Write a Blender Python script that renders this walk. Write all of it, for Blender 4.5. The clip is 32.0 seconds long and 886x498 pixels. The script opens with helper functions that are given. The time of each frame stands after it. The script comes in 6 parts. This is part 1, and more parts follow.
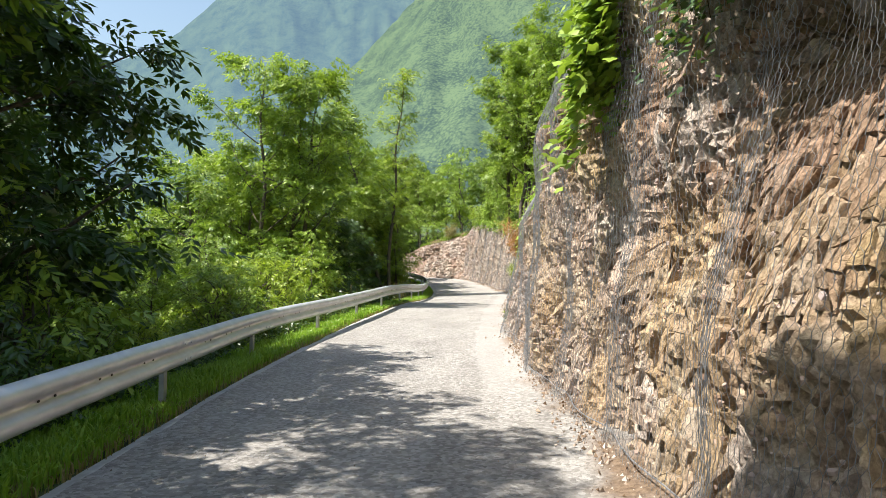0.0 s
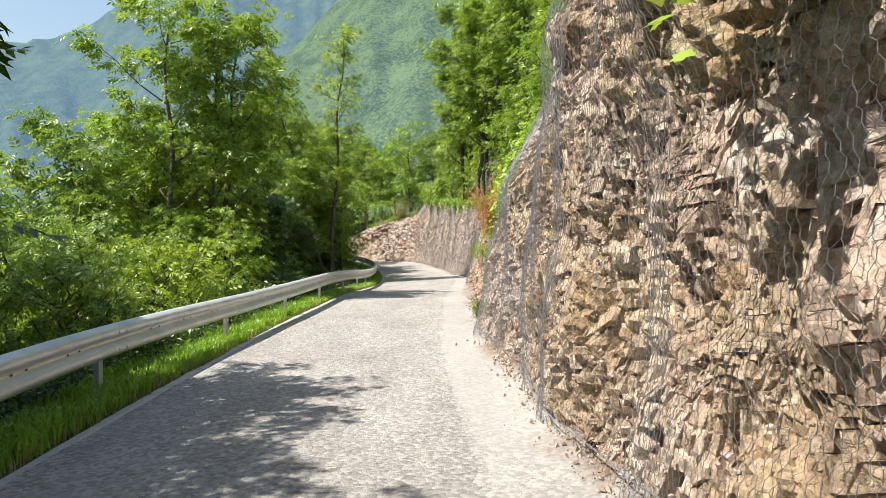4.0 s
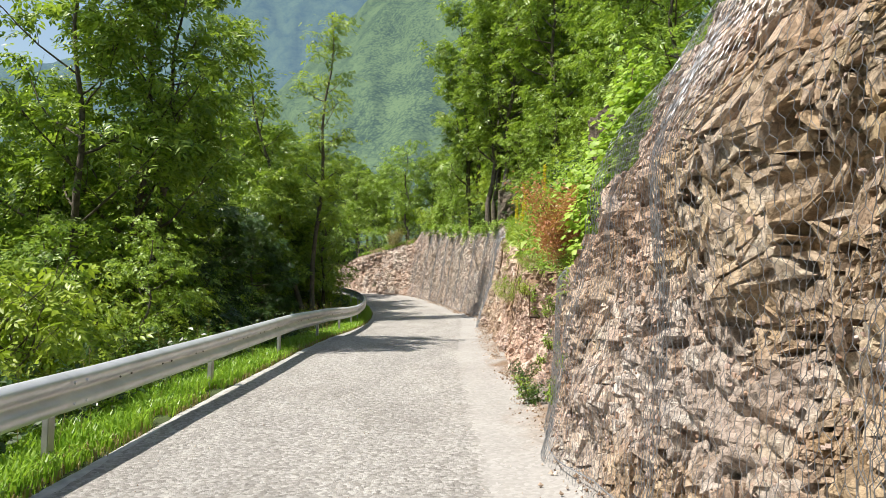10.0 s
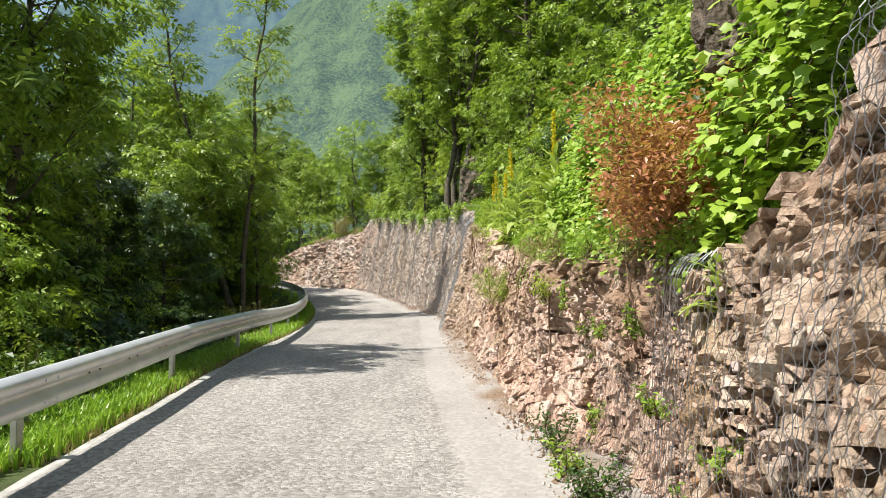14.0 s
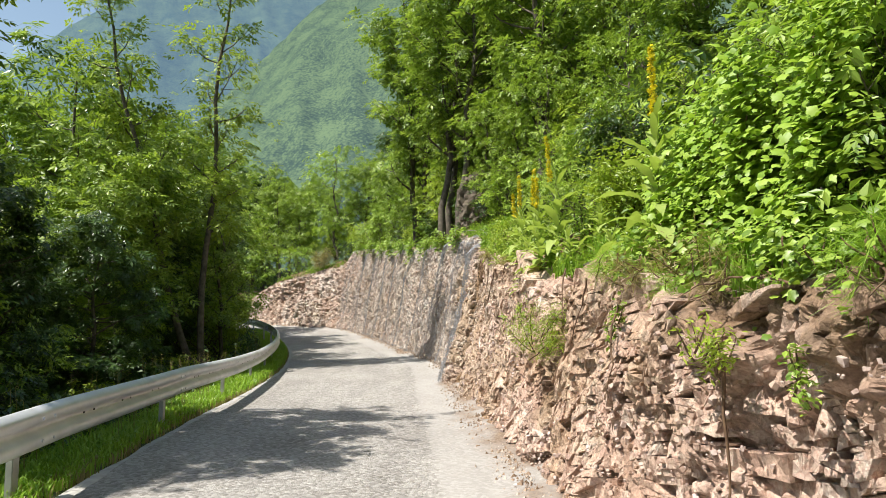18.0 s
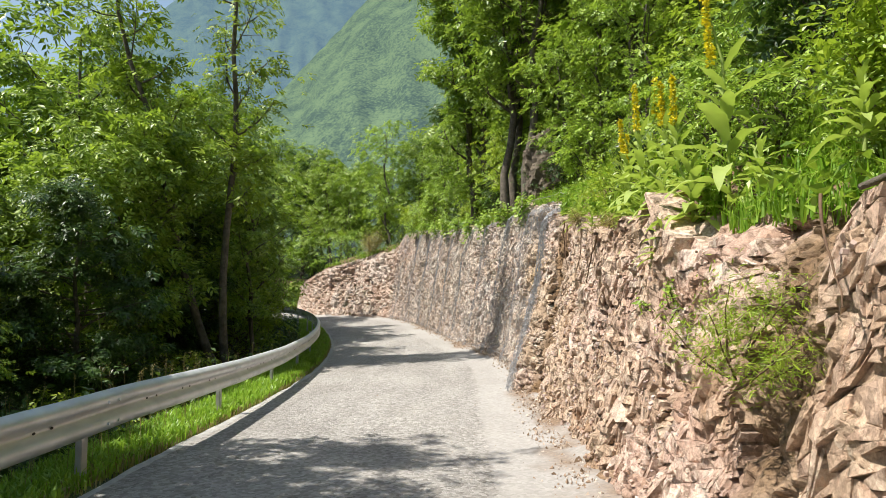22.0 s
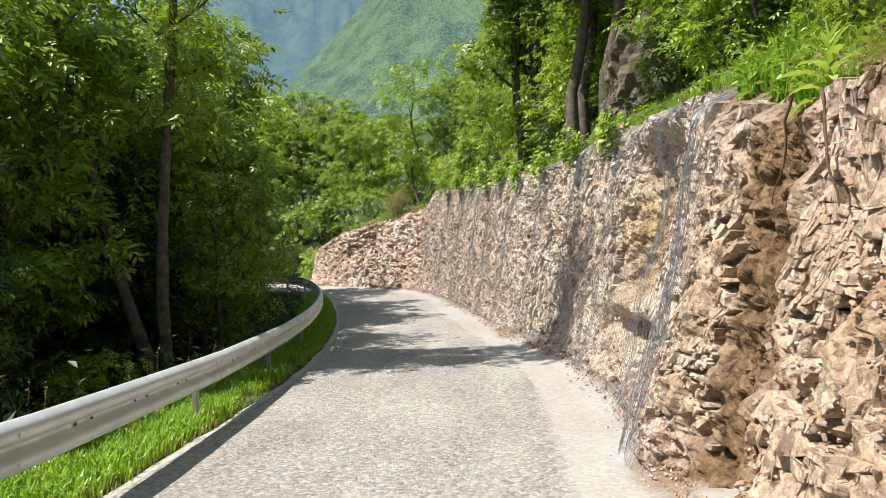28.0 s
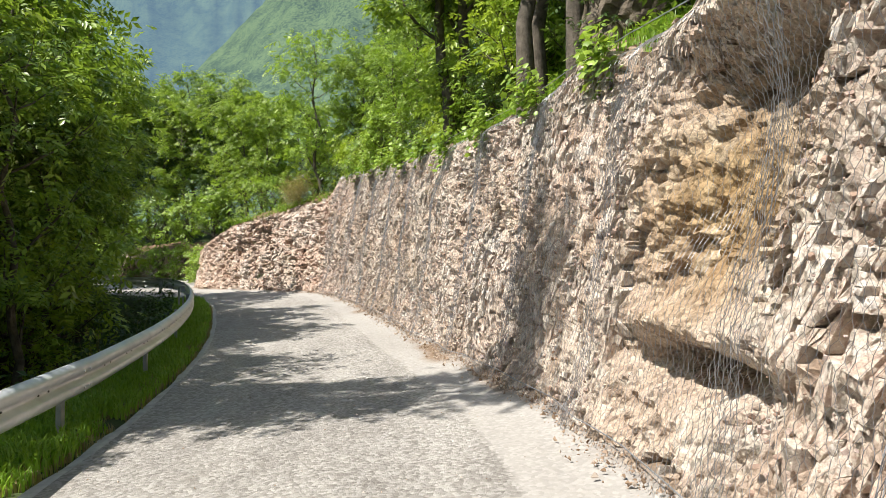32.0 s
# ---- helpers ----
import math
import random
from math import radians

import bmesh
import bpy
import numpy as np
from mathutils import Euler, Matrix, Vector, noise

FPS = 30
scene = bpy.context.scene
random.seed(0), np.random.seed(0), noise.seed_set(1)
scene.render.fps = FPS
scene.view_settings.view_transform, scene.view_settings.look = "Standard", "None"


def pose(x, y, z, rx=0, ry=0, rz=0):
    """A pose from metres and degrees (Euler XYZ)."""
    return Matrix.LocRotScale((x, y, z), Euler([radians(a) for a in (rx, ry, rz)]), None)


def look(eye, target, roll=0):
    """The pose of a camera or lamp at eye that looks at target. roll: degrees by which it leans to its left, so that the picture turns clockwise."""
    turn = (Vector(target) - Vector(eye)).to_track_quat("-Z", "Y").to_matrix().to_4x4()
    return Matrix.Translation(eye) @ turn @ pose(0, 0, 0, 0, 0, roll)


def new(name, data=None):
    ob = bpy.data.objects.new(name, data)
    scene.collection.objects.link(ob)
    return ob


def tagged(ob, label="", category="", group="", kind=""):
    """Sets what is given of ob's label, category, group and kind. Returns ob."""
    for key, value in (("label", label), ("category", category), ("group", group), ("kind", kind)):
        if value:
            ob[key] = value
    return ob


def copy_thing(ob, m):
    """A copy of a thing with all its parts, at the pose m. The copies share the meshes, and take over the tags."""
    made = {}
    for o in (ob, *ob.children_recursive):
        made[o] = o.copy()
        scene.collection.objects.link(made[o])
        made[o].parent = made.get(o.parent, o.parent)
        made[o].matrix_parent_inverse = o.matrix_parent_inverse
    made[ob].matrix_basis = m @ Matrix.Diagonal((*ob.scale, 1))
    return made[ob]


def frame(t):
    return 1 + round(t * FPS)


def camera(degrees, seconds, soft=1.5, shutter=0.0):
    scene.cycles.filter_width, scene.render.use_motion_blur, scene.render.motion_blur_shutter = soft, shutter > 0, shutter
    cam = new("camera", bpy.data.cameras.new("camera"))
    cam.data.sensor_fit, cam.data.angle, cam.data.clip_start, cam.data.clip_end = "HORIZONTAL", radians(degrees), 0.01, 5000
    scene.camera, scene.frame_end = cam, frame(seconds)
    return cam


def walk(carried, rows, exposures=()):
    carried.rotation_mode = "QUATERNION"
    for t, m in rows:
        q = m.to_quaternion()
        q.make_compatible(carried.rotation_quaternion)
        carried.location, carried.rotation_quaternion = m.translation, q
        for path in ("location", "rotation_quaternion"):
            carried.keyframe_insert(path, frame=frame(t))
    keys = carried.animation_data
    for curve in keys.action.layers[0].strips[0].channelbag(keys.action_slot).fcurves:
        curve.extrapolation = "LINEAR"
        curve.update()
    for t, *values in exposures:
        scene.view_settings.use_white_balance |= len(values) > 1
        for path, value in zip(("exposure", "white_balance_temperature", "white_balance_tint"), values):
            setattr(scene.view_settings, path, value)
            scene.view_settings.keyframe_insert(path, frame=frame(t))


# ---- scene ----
cam = camera(64.7, 32.0, soft=0.4)
PATH = [
    (0, (2.793, -0.516, 1.478), (2.462, 1.455, 1.541), 0.9),
    (0.5, (2.63, 0.052, 1.482), (2.337, 2.028, 1.579), 0.8),
    (1, (2.531, 0.556, 1.503), (2.241, 2.53, 1.632), 1.0),
    (1.5, (2.409, 1.077, 1.498), (2.144, 3.056, 1.612), 0.5),
    (2, (2.322, 1.581, 1.472), (2.109, 3.569, 1.525), 0.5),
    (2.5, (2.226, 2.131, 1.504), (2.033, 4.122, 1.512), -0.1),
    (4.5, (1.962, 4.076, 1.489), (1.78, 6.068, 1.506), -0.1),
    (5, (1.867, 4.533, 1.504), (1.692, 6.524, 1.571), 0.2),
    (5.5, (1.792, 5.062, 1.546), (1.614, 7.05, 1.672), -0.7),
    (6, (1.704, 5.577, 1.568), (1.505, 7.56, 1.739), -1.0),
    (6.5, (1.615, 6.095, 1.551), (1.415, 8.076, 1.735), -0.1),
    (7, (1.509, 6.614, 1.535), (1.268, 8.593, 1.697), 1.3),
    (7.5, (1.462, 7.155, 1.564), (1.208, 9.133, 1.713), 2.5),
    (8, (1.435, 7.641, 1.587), (1.221, 9.624, 1.735), 2.6),
    (8.5, (1.39, 8.153, 1.602), (1.233, 10.14, 1.768), 1.9),
    (9, (1.258, 8.646, 1.577), (1.122, 10.634, 1.749), 1.7),
    (9.5, (1.15, 9.131, 1.574), (0.994, 11.121, 1.711), 1.6),
    (10, (1.028, 9.644, 1.581), (0.862, 11.634, 1.685), 1.1),
    (10.5, (0.96, 10.165, 1.597), (0.831, 12.159, 1.684), 1.2),
    (11, (0.844, 10.685, 1.606), (0.731, 12.68, 1.68), 1.3),
    (11.5, (0.763, 11.203, 1.58), (0.647, 13.198, 1.649), 1.9),
    (12, (0.68, 11.752, 1.592), (0.572, 13.749, 1.633), 1.8),
    (12.5, (0.652, 12.259, 1.617), (0.574, 14.258, 1.639), 1.7),
    (13, (0.592, 12.759, 1.623), (0.559, 14.759, 1.659), 1.4),
    (13.5, (0.552, 13.238, 1.635), (0.553, 15.237, 1.688), 1.4),
    (14, (0.433, 13.7, 1.643), (0.418, 15.698, 1.725), 0.8),
    (14.5, (0.337, 14.157, 1.634), (0.316, 16.154, 1.729), 0.2),
    (16.5, (0.047, 16.094, 1.685), (0.037, 18.093, 1.737), 0.4),
    (17, (0.065, 16.609, 1.704), (0.061, 18.607, 1.801), 1.1),
    (17.5, (0.06, 17.034, 1.717), (0.053, 19.029, 1.856), 1.4),
    (18, (0.052, 17.558, 1.718), (0.082, 19.549, 1.902), 0.4),
    (18.5, (0.029, 17.962, 1.708), (0.069, 19.954, 1.876), 0.0),
    (19, (0.043, 18.464, 1.716), (0.078, 20.457, 1.882), -0.5),
    (19.5, (0.009, 18.937, 1.689), (0.009, 20.93, 1.858), 0.3),
    (20, (0.013, 19.393, 1.712), (-0.023, 21.384, 1.897), 0.5),
    (20.5, (0.015, 19.898, 1.716), (-0.049, 21.888, 1.91), 0.3),
    (21, (0.019, 20.422, 1.727), (-0.027, 22.414, 1.899), -0.0),
    (21.5, (0.002, 20.924, 1.714), (-0.083, 22.915, 1.878), -0.0),
    (22, (-0.068, 21.427, 1.708), (-0.203, 23.417, 1.856), -0.1),
    (22.5, (-0.121, 21.935, 1.689), (-0.246, 23.928, 1.805), -1.1),
    (23, (-0.127, 22.458, 1.681), (-0.194, 24.455, 1.773), -1.2),
    (23.5, (-0.158, 22.954, 1.691), (-0.225, 24.951, 1.773), -0.8),
    (24, (-0.144, 23.479, 1.695), (-0.22, 25.476, 1.756), -0.6),
    (24.5, (-0.145, 24.012, 1.694), (-0.24, 26.008, 1.75), -0.6),
    (26.5, (-0.278, 25.951, 1.838), (-0.424, 27.943, 1.922), -0.2),
    (27, (-0.35, 26.487, 1.834), (-0.538, 28.476, 1.918), -0.2),
    (27.5, (-0.507, 27.032, 1.812), (-0.735, 29.018, 1.877), -0.3),
    (28, (-0.634, 27.609, 1.791), (-0.866, 29.594, 1.847), 0.0),
    (28.5, (-0.776, 28.171, 1.791), (-0.981, 30.16, 1.836), -0.2),
    (29, (-0.876, 28.711, 1.781), (-1.048, 30.703, 1.827), 0.1),
    (29.5, (-0.952, 29.249, 1.769), (-1.088, 31.244, 1.799), 0.0),
    (30, (-0.958, 29.758, 1.773), (-1.043, 31.756, 1.795), -0.1),
    (30.5, (-1.003, 30.31, 1.762), (-1.065, 32.309, 1.79), -0.4),
    (31, (-1.005, 30.858, 1.762), (-1.024, 32.858, 1.805), -0.3),
    (31.5, (-1.044, 31.36, 1.751), (-1.007, 33.359, 1.8), -0.2),
    (32, (-1.062, 31.869, 1.755), (-1.036, 33.868, 1.808), -0.5),
]
EXPOSURES = [(0, 1.0), (2.5, 0.95), (5, 0.82), (7, 0.70), (26, 0.70), (29, 0.77), (32, 0.77)]
walk(cam, [(t, look(eye, target, roll)) for t, eye, target, roll in PATH], exposures=EXPOSURES)

# ---------------------------------------------------------------- light
world = bpy.data.worlds.new("sky")
scene.world = world
world.use_nodes = True
wn = world.node_tree.nodes
sky = wn.new("ShaderNodeTexSky")
sky.sky_type, sky.sun_disc = "NISHITA", False
SUN_DIR = Vector((-0.60, -0.24, 1.0)).normalized()
sky.sun_elevation = math.asin(SUN_DIR.z)
sky.sun_rotation = math.atan2(SUN_DIR.x, SUN_DIR.y)
sky.air_density, sky.dust_density = 1.5, 1.5
wn["Background"].inputs[1].default_value = 0.09
world.node_tree.links.new(sky.outputs[0], wn["Background"].inputs[0])
sun = new("sun", bpy.data.lights.new("sun", "SUN"))
sun.data.energy, sun.data.angle, sun.data.color = 5.0, radians(0.53), (1.0, 0.945, 0.86)
sun.matrix_world = look(SUN_DIR * 50, (0, 0, 0))

# ---------------------------------------------------------------- helpers


def raw_mesh(name, verts, faces):
    """A mesh from an array of points and an array of triangles or quads."""
    verts, faces = np.asarray(verts, np.float32), np.asarray(faces, np.int32)
    me = bpy.data.meshes.new(name)
    n, k = faces.shape
    me.vertices.add(len(verts))
    me.vertices.foreach_set("co", verts.ravel())
    me.loops.add(n * k)
    me.loops.foreach_set("vertex_index", faces.ravel())
    me.polygons.add(n)
    me.polygons.foreach_set("loop_start", np.arange(0, n * k, k, dtype=np.int32))
    me.update(calc_edges=True)
    me.shade_flat()
    return me


def part(name, data, material, parent=None, label="", smooth=False):
    """Links a mesh or a bmesh as one mesh object under a thing or a part."""
    if isinstance(data, bmesh.types.BMesh):
        me = bpy.data.meshes.new(name)
        data.to_mesh(me)
        data.free()
    else:
        me = data
    if material and not me.materials:
        me.materials.append(material)
    if smooth:
        me.shade_smooth()
    ob = new(name, me)
    if parent:
        ob.parent = parent
        ob.matrix_parent_inverse = parent.matrix_world.inverted()
    if label:
        ob["label"] = label
    return ob


def empty(name, at=(0, 0, 0)):
    ob = new(name)
    ob.location = at
    ob.empty_display_size = 0.2
    bpy.context.view_layer.update()
    return ob


def attr(me, name, values):
    a = me.attributes.new(name, "FLOAT", "POINT")
    a.data.foreach_set("value", np.asarray(values, np.float32).ravel())


def hash2(i, j, k=0):
    """A random number from 0 to 1 for each pair of whole numbers."""
    h = (np.asarray(i, np.int64) * 374761393 + np.asarray(j, np.int64) * 668265263 + k * 2147483647 + 1013904223) & 0xFFFFFFFF
    h = ((h ^ (h >> 13)) * 1274126177) & 0xFFFFFFFF
    h = ((h ^ (h >> 16)) * 2246822519) & 0xFFFFFFFF
    return ((h ^ (h >> 15)) & 0xFFFFFF) / float(0x1000000)


def value_noise(x, y, k=0):
    i, j = np.floor(x).astype(np.int64), np.floor(y).astype(np.int64)
    u, v = x - i, y - j
    u, v = u * u * (3 - 2 * u), v * v * (3 - 2 * v)
    a, b, c, d = hash2(i, j, k), hash2(i + 1, j, k), hash2(i, j + 1, k), hash2(i + 1, j + 1, k)
    return (a * (1 - u) + b * u) * (1 - v) + (c * (1 - u) + d * u) * v


def fbm(x, y, k=0, octaves=4):
    total, amp, norm = 0.0, 1.0, 0.0
    for o in range(octaves):
        total = total + amp * value_noise(x * 2**o, y * 2**o, k + o)
        norm, amp = norm + amp, amp * 0.5
    return total / norm


def blocks(x, y, k, depth, tilt, crack, width):
    """Broken stone: each cell has its own depth and tilt, with a crack round it. Returns the height and the cell's random tone."""
    i, j = np.floor(x).astype(np.int64), np.floor(y).astype(np.int64)
    best = np.full(x.shape, 9.0)
    second = np.full(x.shape, 9.0)
    ci, cj, px, py = i.copy(), j.copy(), x * 0, x * 0
    for di in (-1, 0, 1):
        for dj in (-1, 0, 1):
            a, b = i + di, j + dj
            fx, fy = a + 0.1 + 0.8 * hash2(a, b, k), b + 0.1 + 0.8 * hash2(a, b, k + 1)
            d = np.maximum(np.abs(x - fx), np.abs(y - fy)) * 0.3 + np.hypot(x - fx, y - fy) * 0.7
            near = d < best
            second = np.where(near, best, np.minimum(second, d))
            ci, cj = np.where(near, a, ci), np.where(near, b, cj)
            px, py = np.where(near, x - fx, px), np.where(near, y - fy, py)
            best = np.where(near, d, best)
    h = (hash2(ci, cj, k + 2) - 0.5) * 2 * depth
    h = h + px * (hash2(ci, cj, k + 3) - 0.5) * 2 * tilt + py * (hash2(ci, cj, k + 4) - 0.46) * 2 * tilt
    gap = np.clip(1 - (second - best) / width, 0, 1)
    return h - crack * gap**1.5, hash2(ci, cj, k + 5), gap


def facets(x, y, k, depth, tilt, fall, flat=0.28):
    """Broken stone without steps: flat-topped, slanting blocks that run into one another in creases. Returns the height, the block's tone and the crease."""
    i, j = np.floor(x).astype(np.int64), np.floor(y).astype(np.int64)
    best, second = np.full(x.shape, -9.0), np.full(x.shape, -9.0)
    ci, cj = i.copy(), j.copy()
    for di in (-1, 0, 1):
        for dj in (-1, 0, 1):
            a, b = i + di, j + dj
            dx, dy = x - a - 0.05 - 0.9 * hash2(a, b, k), y - b - 0.05 - 0.9 * hash2(a, b, k + 1)
            turn = 6.28 * hash2(a, b, k + 6)
            c, s = np.cos(turn), np.sin(turn)
            u, v = dx * c + dy * s, dy * c - dx * s
            far = np.maximum(np.maximum(np.abs(u), np.abs(v) * (0.7 + 0.7 * hash2(a, b, k + 7))), np.abs(u + v) * 0.62)
            h = depth * 2 * (hash2(a, b, k + 2) - 0.5) + tilt * 2 * ((hash2(a, b, k + 3) - 0.5) * dx + (hash2(a, b, k + 4) - 0.5) * dy) - fall * np.maximum(far - flat, 0)
            top = h > best
            second = np.where(top, best, np.maximum(second, h))
            ci, cj = np.where(top, a, ci), np.where(top, b, cj)
            best = np.where(top, h, best)
    return best, hash2(ci, cj, k + 5), np.clip(1 - (best - second) / (0.12 * fall), 0, 1)


def tube(points, radii, sides=6):
    """Arrays for a round tube through points."""
    pts = np.asarray(points, float)
    n = len(pts)
    tang = np.gradient(pts, axis=0)
    tang /= np.linalg.norm(tang, axis=1)[:, None] + 1e-9
    ref = np.where(np.abs(tang[:, 2:3]) > 0.9, [[1.0, 0, 0]], [[0, 0, 1.0]])
    u = np.cross(tang, ref)
    u /= np.linalg.norm(u, axis=1)[:, None] + 1e-9
    w = np.cross(tang, u)
    ang = np.arange(sides) * 2 * np.pi / sides
    ring = u[:, None] * np.cos(ang)[None, :, None] + w[:, None] * np.sin(ang)[None, :, None]
    verts = (pts[:, None] + ring * np.asarray(radii)[:, None, None]).reshape(-1, 3)
    a = (np.arange(n - 1)[:, None] * sides + np.arange(sides)[None]).ravel()
    b = (np.arange(n - 1)[:, None] * sides + (np.arange(sides)[None] + 1) % sides).ravel()
    return verts, np.stack([a, b, b + sides, a + sides], 1)


def joined(pieces):
    verts, faces, base = [], [], 0
    for v, f in pieces:
        verts.append(v)
        faces.append(np.asarray(f) + base)
        base += len(v)
    return np.concatenate(verts), np.concatenate(faces)


def wires(a, b, radius, sides=3):
    """Arrays for many straight thin wires from the points a to the points b."""
    a, b = np.asarray(a, float), np.asarray(b, float)
    d = b - a
    d /= np.linalg.norm(d, axis=1)[:, None] + 1e-9
    ref = np.where(np.abs(d[:, 2:3]) > 0.9, [[1.0, 0, 0]], [[0, 0, 1.0]])
    u = np.cross(d, ref)
    u /= np.linalg.norm(u, axis=1)[:, None] + 1e-9
    w = np.cross(d, u)
    r = np.broadcast_to(np.asarray(radius, float), (len(a),))[:, None]
    rings = []
    for end in (a, b):
        for s in range(sides):
            t = 2 * np.pi * s / sides
            rings.append(end + r * (u * math.cos(t) + w * math.sin(t)))
    verts = np.stack(rings, 1).reshape(-1, 3)
    base = np.arange(len(a))[:, None] * (2 * sides)
    faces = [base + np.array([s, (s + 1) % sides, sides + (s + 1) % sides, sides + s]) for s in range(sides)]
    return verts, np.concatenate(faces)


def box(bm, sx, sy, sz, at=(0, 0, 0), bevel=0.0):
    made = bmesh.ops.create_cube(bm, size=1.0, matrix=Matrix.Translation(at) @ Matrix.Diagonal((sx, sy, sz, 1)))
    if bevel:
        edges = list({e for v in made["verts"] for e in v.link_edges})
        bmesh.ops.bevel(bm, geom=edges, offset=bevel, segments=1, affect="EDGES")
    return bm


# ---------------------------------------------------------------- materials
def material(name, rough=0.8, metal=0.0):
    m = bpy.data.materials.new(name)
    m.use_nodes = True
    nt = m.node_tree
    bsdf = nt.nodes["Principled BSDF"]
    bsdf.inputs["Roughness"].default_value = rough
    bsdf.inputs["Metallic"].default_value = metal
    bsdf.inputs["Specular IOR Level"].default_value = 0.35
    return m, nt, bsdf


def node(nt, kind, **values):
    n = nt.nodes.new(kind)
    for key, value in values.items():
        n.inputs[key.replace("_", " ")].default_value = value
    return n


def noise_tex(nt, scale, detail=4.0, rough=0.6, coords="Object", stretch=(1, 1, 1)):
    co = nt.nodes.new("ShaderNodeTexCoord")
    mp = node(nt, "ShaderNodeMapping", Scale=stretch)
    nz = node(nt, "ShaderNodeTexNoise", Scale=scale, Detail=detail, Roughness=rough)
    nt.links.new(co.outputs[coords], mp.inputs[0])
    nt.links.new(mp.outputs[0], nz.inputs["Vector"])
    return nz.outputs["Fac"]


def ramp(nt, fac, stops):
    r = nt.nodes.new("ShaderNodeValToRGB")
    el = r.color_ramp.elements
    while len(el) < len(stops):
        el.new(0.5)
    for e, (pos, col) in zip(el, stops):
        e.position, e.color = pos, (*col, 1)
    nt.links.new(fac, r.inputs[0])
    return r.outputs[0]


def mixed(nt, fac, a, b, mode="MIX"):
    m = nt.nodes.new("ShaderNodeMix")
    m.data_type, m.blend_type = "RGBA", mode
    for sock, value in ((m.inputs[0], fac), (m.inputs[6], a), (m.inputs[7], b)):
        if isinstance(value, (int, float)):
            sock.default_value = value
        elif isinstance(value, tuple):
            sock.default_value = (*value, 1)
        else:
            nt.links.new(value, sock)
    return m.outputs[2]


def bump(nt, bsdf, height, strength=0.5, distance=0.02):
    b = node(nt, "ShaderNodeBump", Strength=strength, Distance=distance)
    nt.links.new(height, b.inputs["Height"])
    nt.links.new(b.outputs[0], bsdf.inputs["Normal"])


def attribute(nt, name):
    a = nt.nodes.new("ShaderNodeAttribute")
    a.attribute_name = name
    return a.outputs["Fac"]


def scalar(nt, op, a, b=0.0):
    m = nt.nodes.new("ShaderNodeMath")
    m.operation = op
    for sock, value in zip(m.inputs, (a, b)):
        if isinstance(value, (int, float)):
            sock.default_value = value
        else:
            nt.links.new(value, sock)
    return m.outputs[0]


def chipped(nt, scale, warp=0.25):
    """Small angular facets: the height of a tilted plane in each cell, and the cell's random tone."""
    co = nt.nodes.new("ShaderNodeTexCoord")
    wob = node(nt, "ShaderNodeTexNoise", Scale=scale * 0.9, Detail=2.0)
    add = node(nt, "ShaderNodeVectorMath")
    add.operation = "MULTIPLY_ADD"
    add.inputs[1].default_value = (warp / scale,) * 3
    nt.links.new(co.outputs["Object"], wob.inputs["Vector"])
    nt.links.new(wob.outputs["Color"], add.inputs[0])
    nt.links.new(co.outputs["Object"], add.inputs[2])
    v = node(nt, "ShaderNodeTexVoronoi", Scale=scale)
    nt.links.new(add.outputs[0], v.inputs["Vector"])
    away = node(nt, "ShaderNodeVectorMath")
    away.operation = "SUBTRACT"
    nt.links.new(add.outputs[0], away.inputs[0])
    nt.links.new(v.outputs["Position"], away.inputs[1])
    tilt = node(nt, "ShaderNodeVectorMath")
    tilt.operation = "SUBTRACT"
    tilt.inputs[1].default_value = (0.5, 0.5, 0.5)
    nt.links.new(v.outputs["Color"], tilt.inputs[0])
    dot = node(nt, "ShaderNodeVectorMath")
    dot.operation = "DOT_PRODUCT"
    nt.links.new(away.outputs[0], dot.inputs[0])
    nt.links.new(tilt.outputs[0], dot.inputs[1])
    tone = nt.nodes.new("ShaderNodeSeparateColor")
    nt.links.new(v.outputs["Color"], tone.inputs[0])
    return dot.outputs["Value"], tone.outputs[0], v.outputs["Distance"]


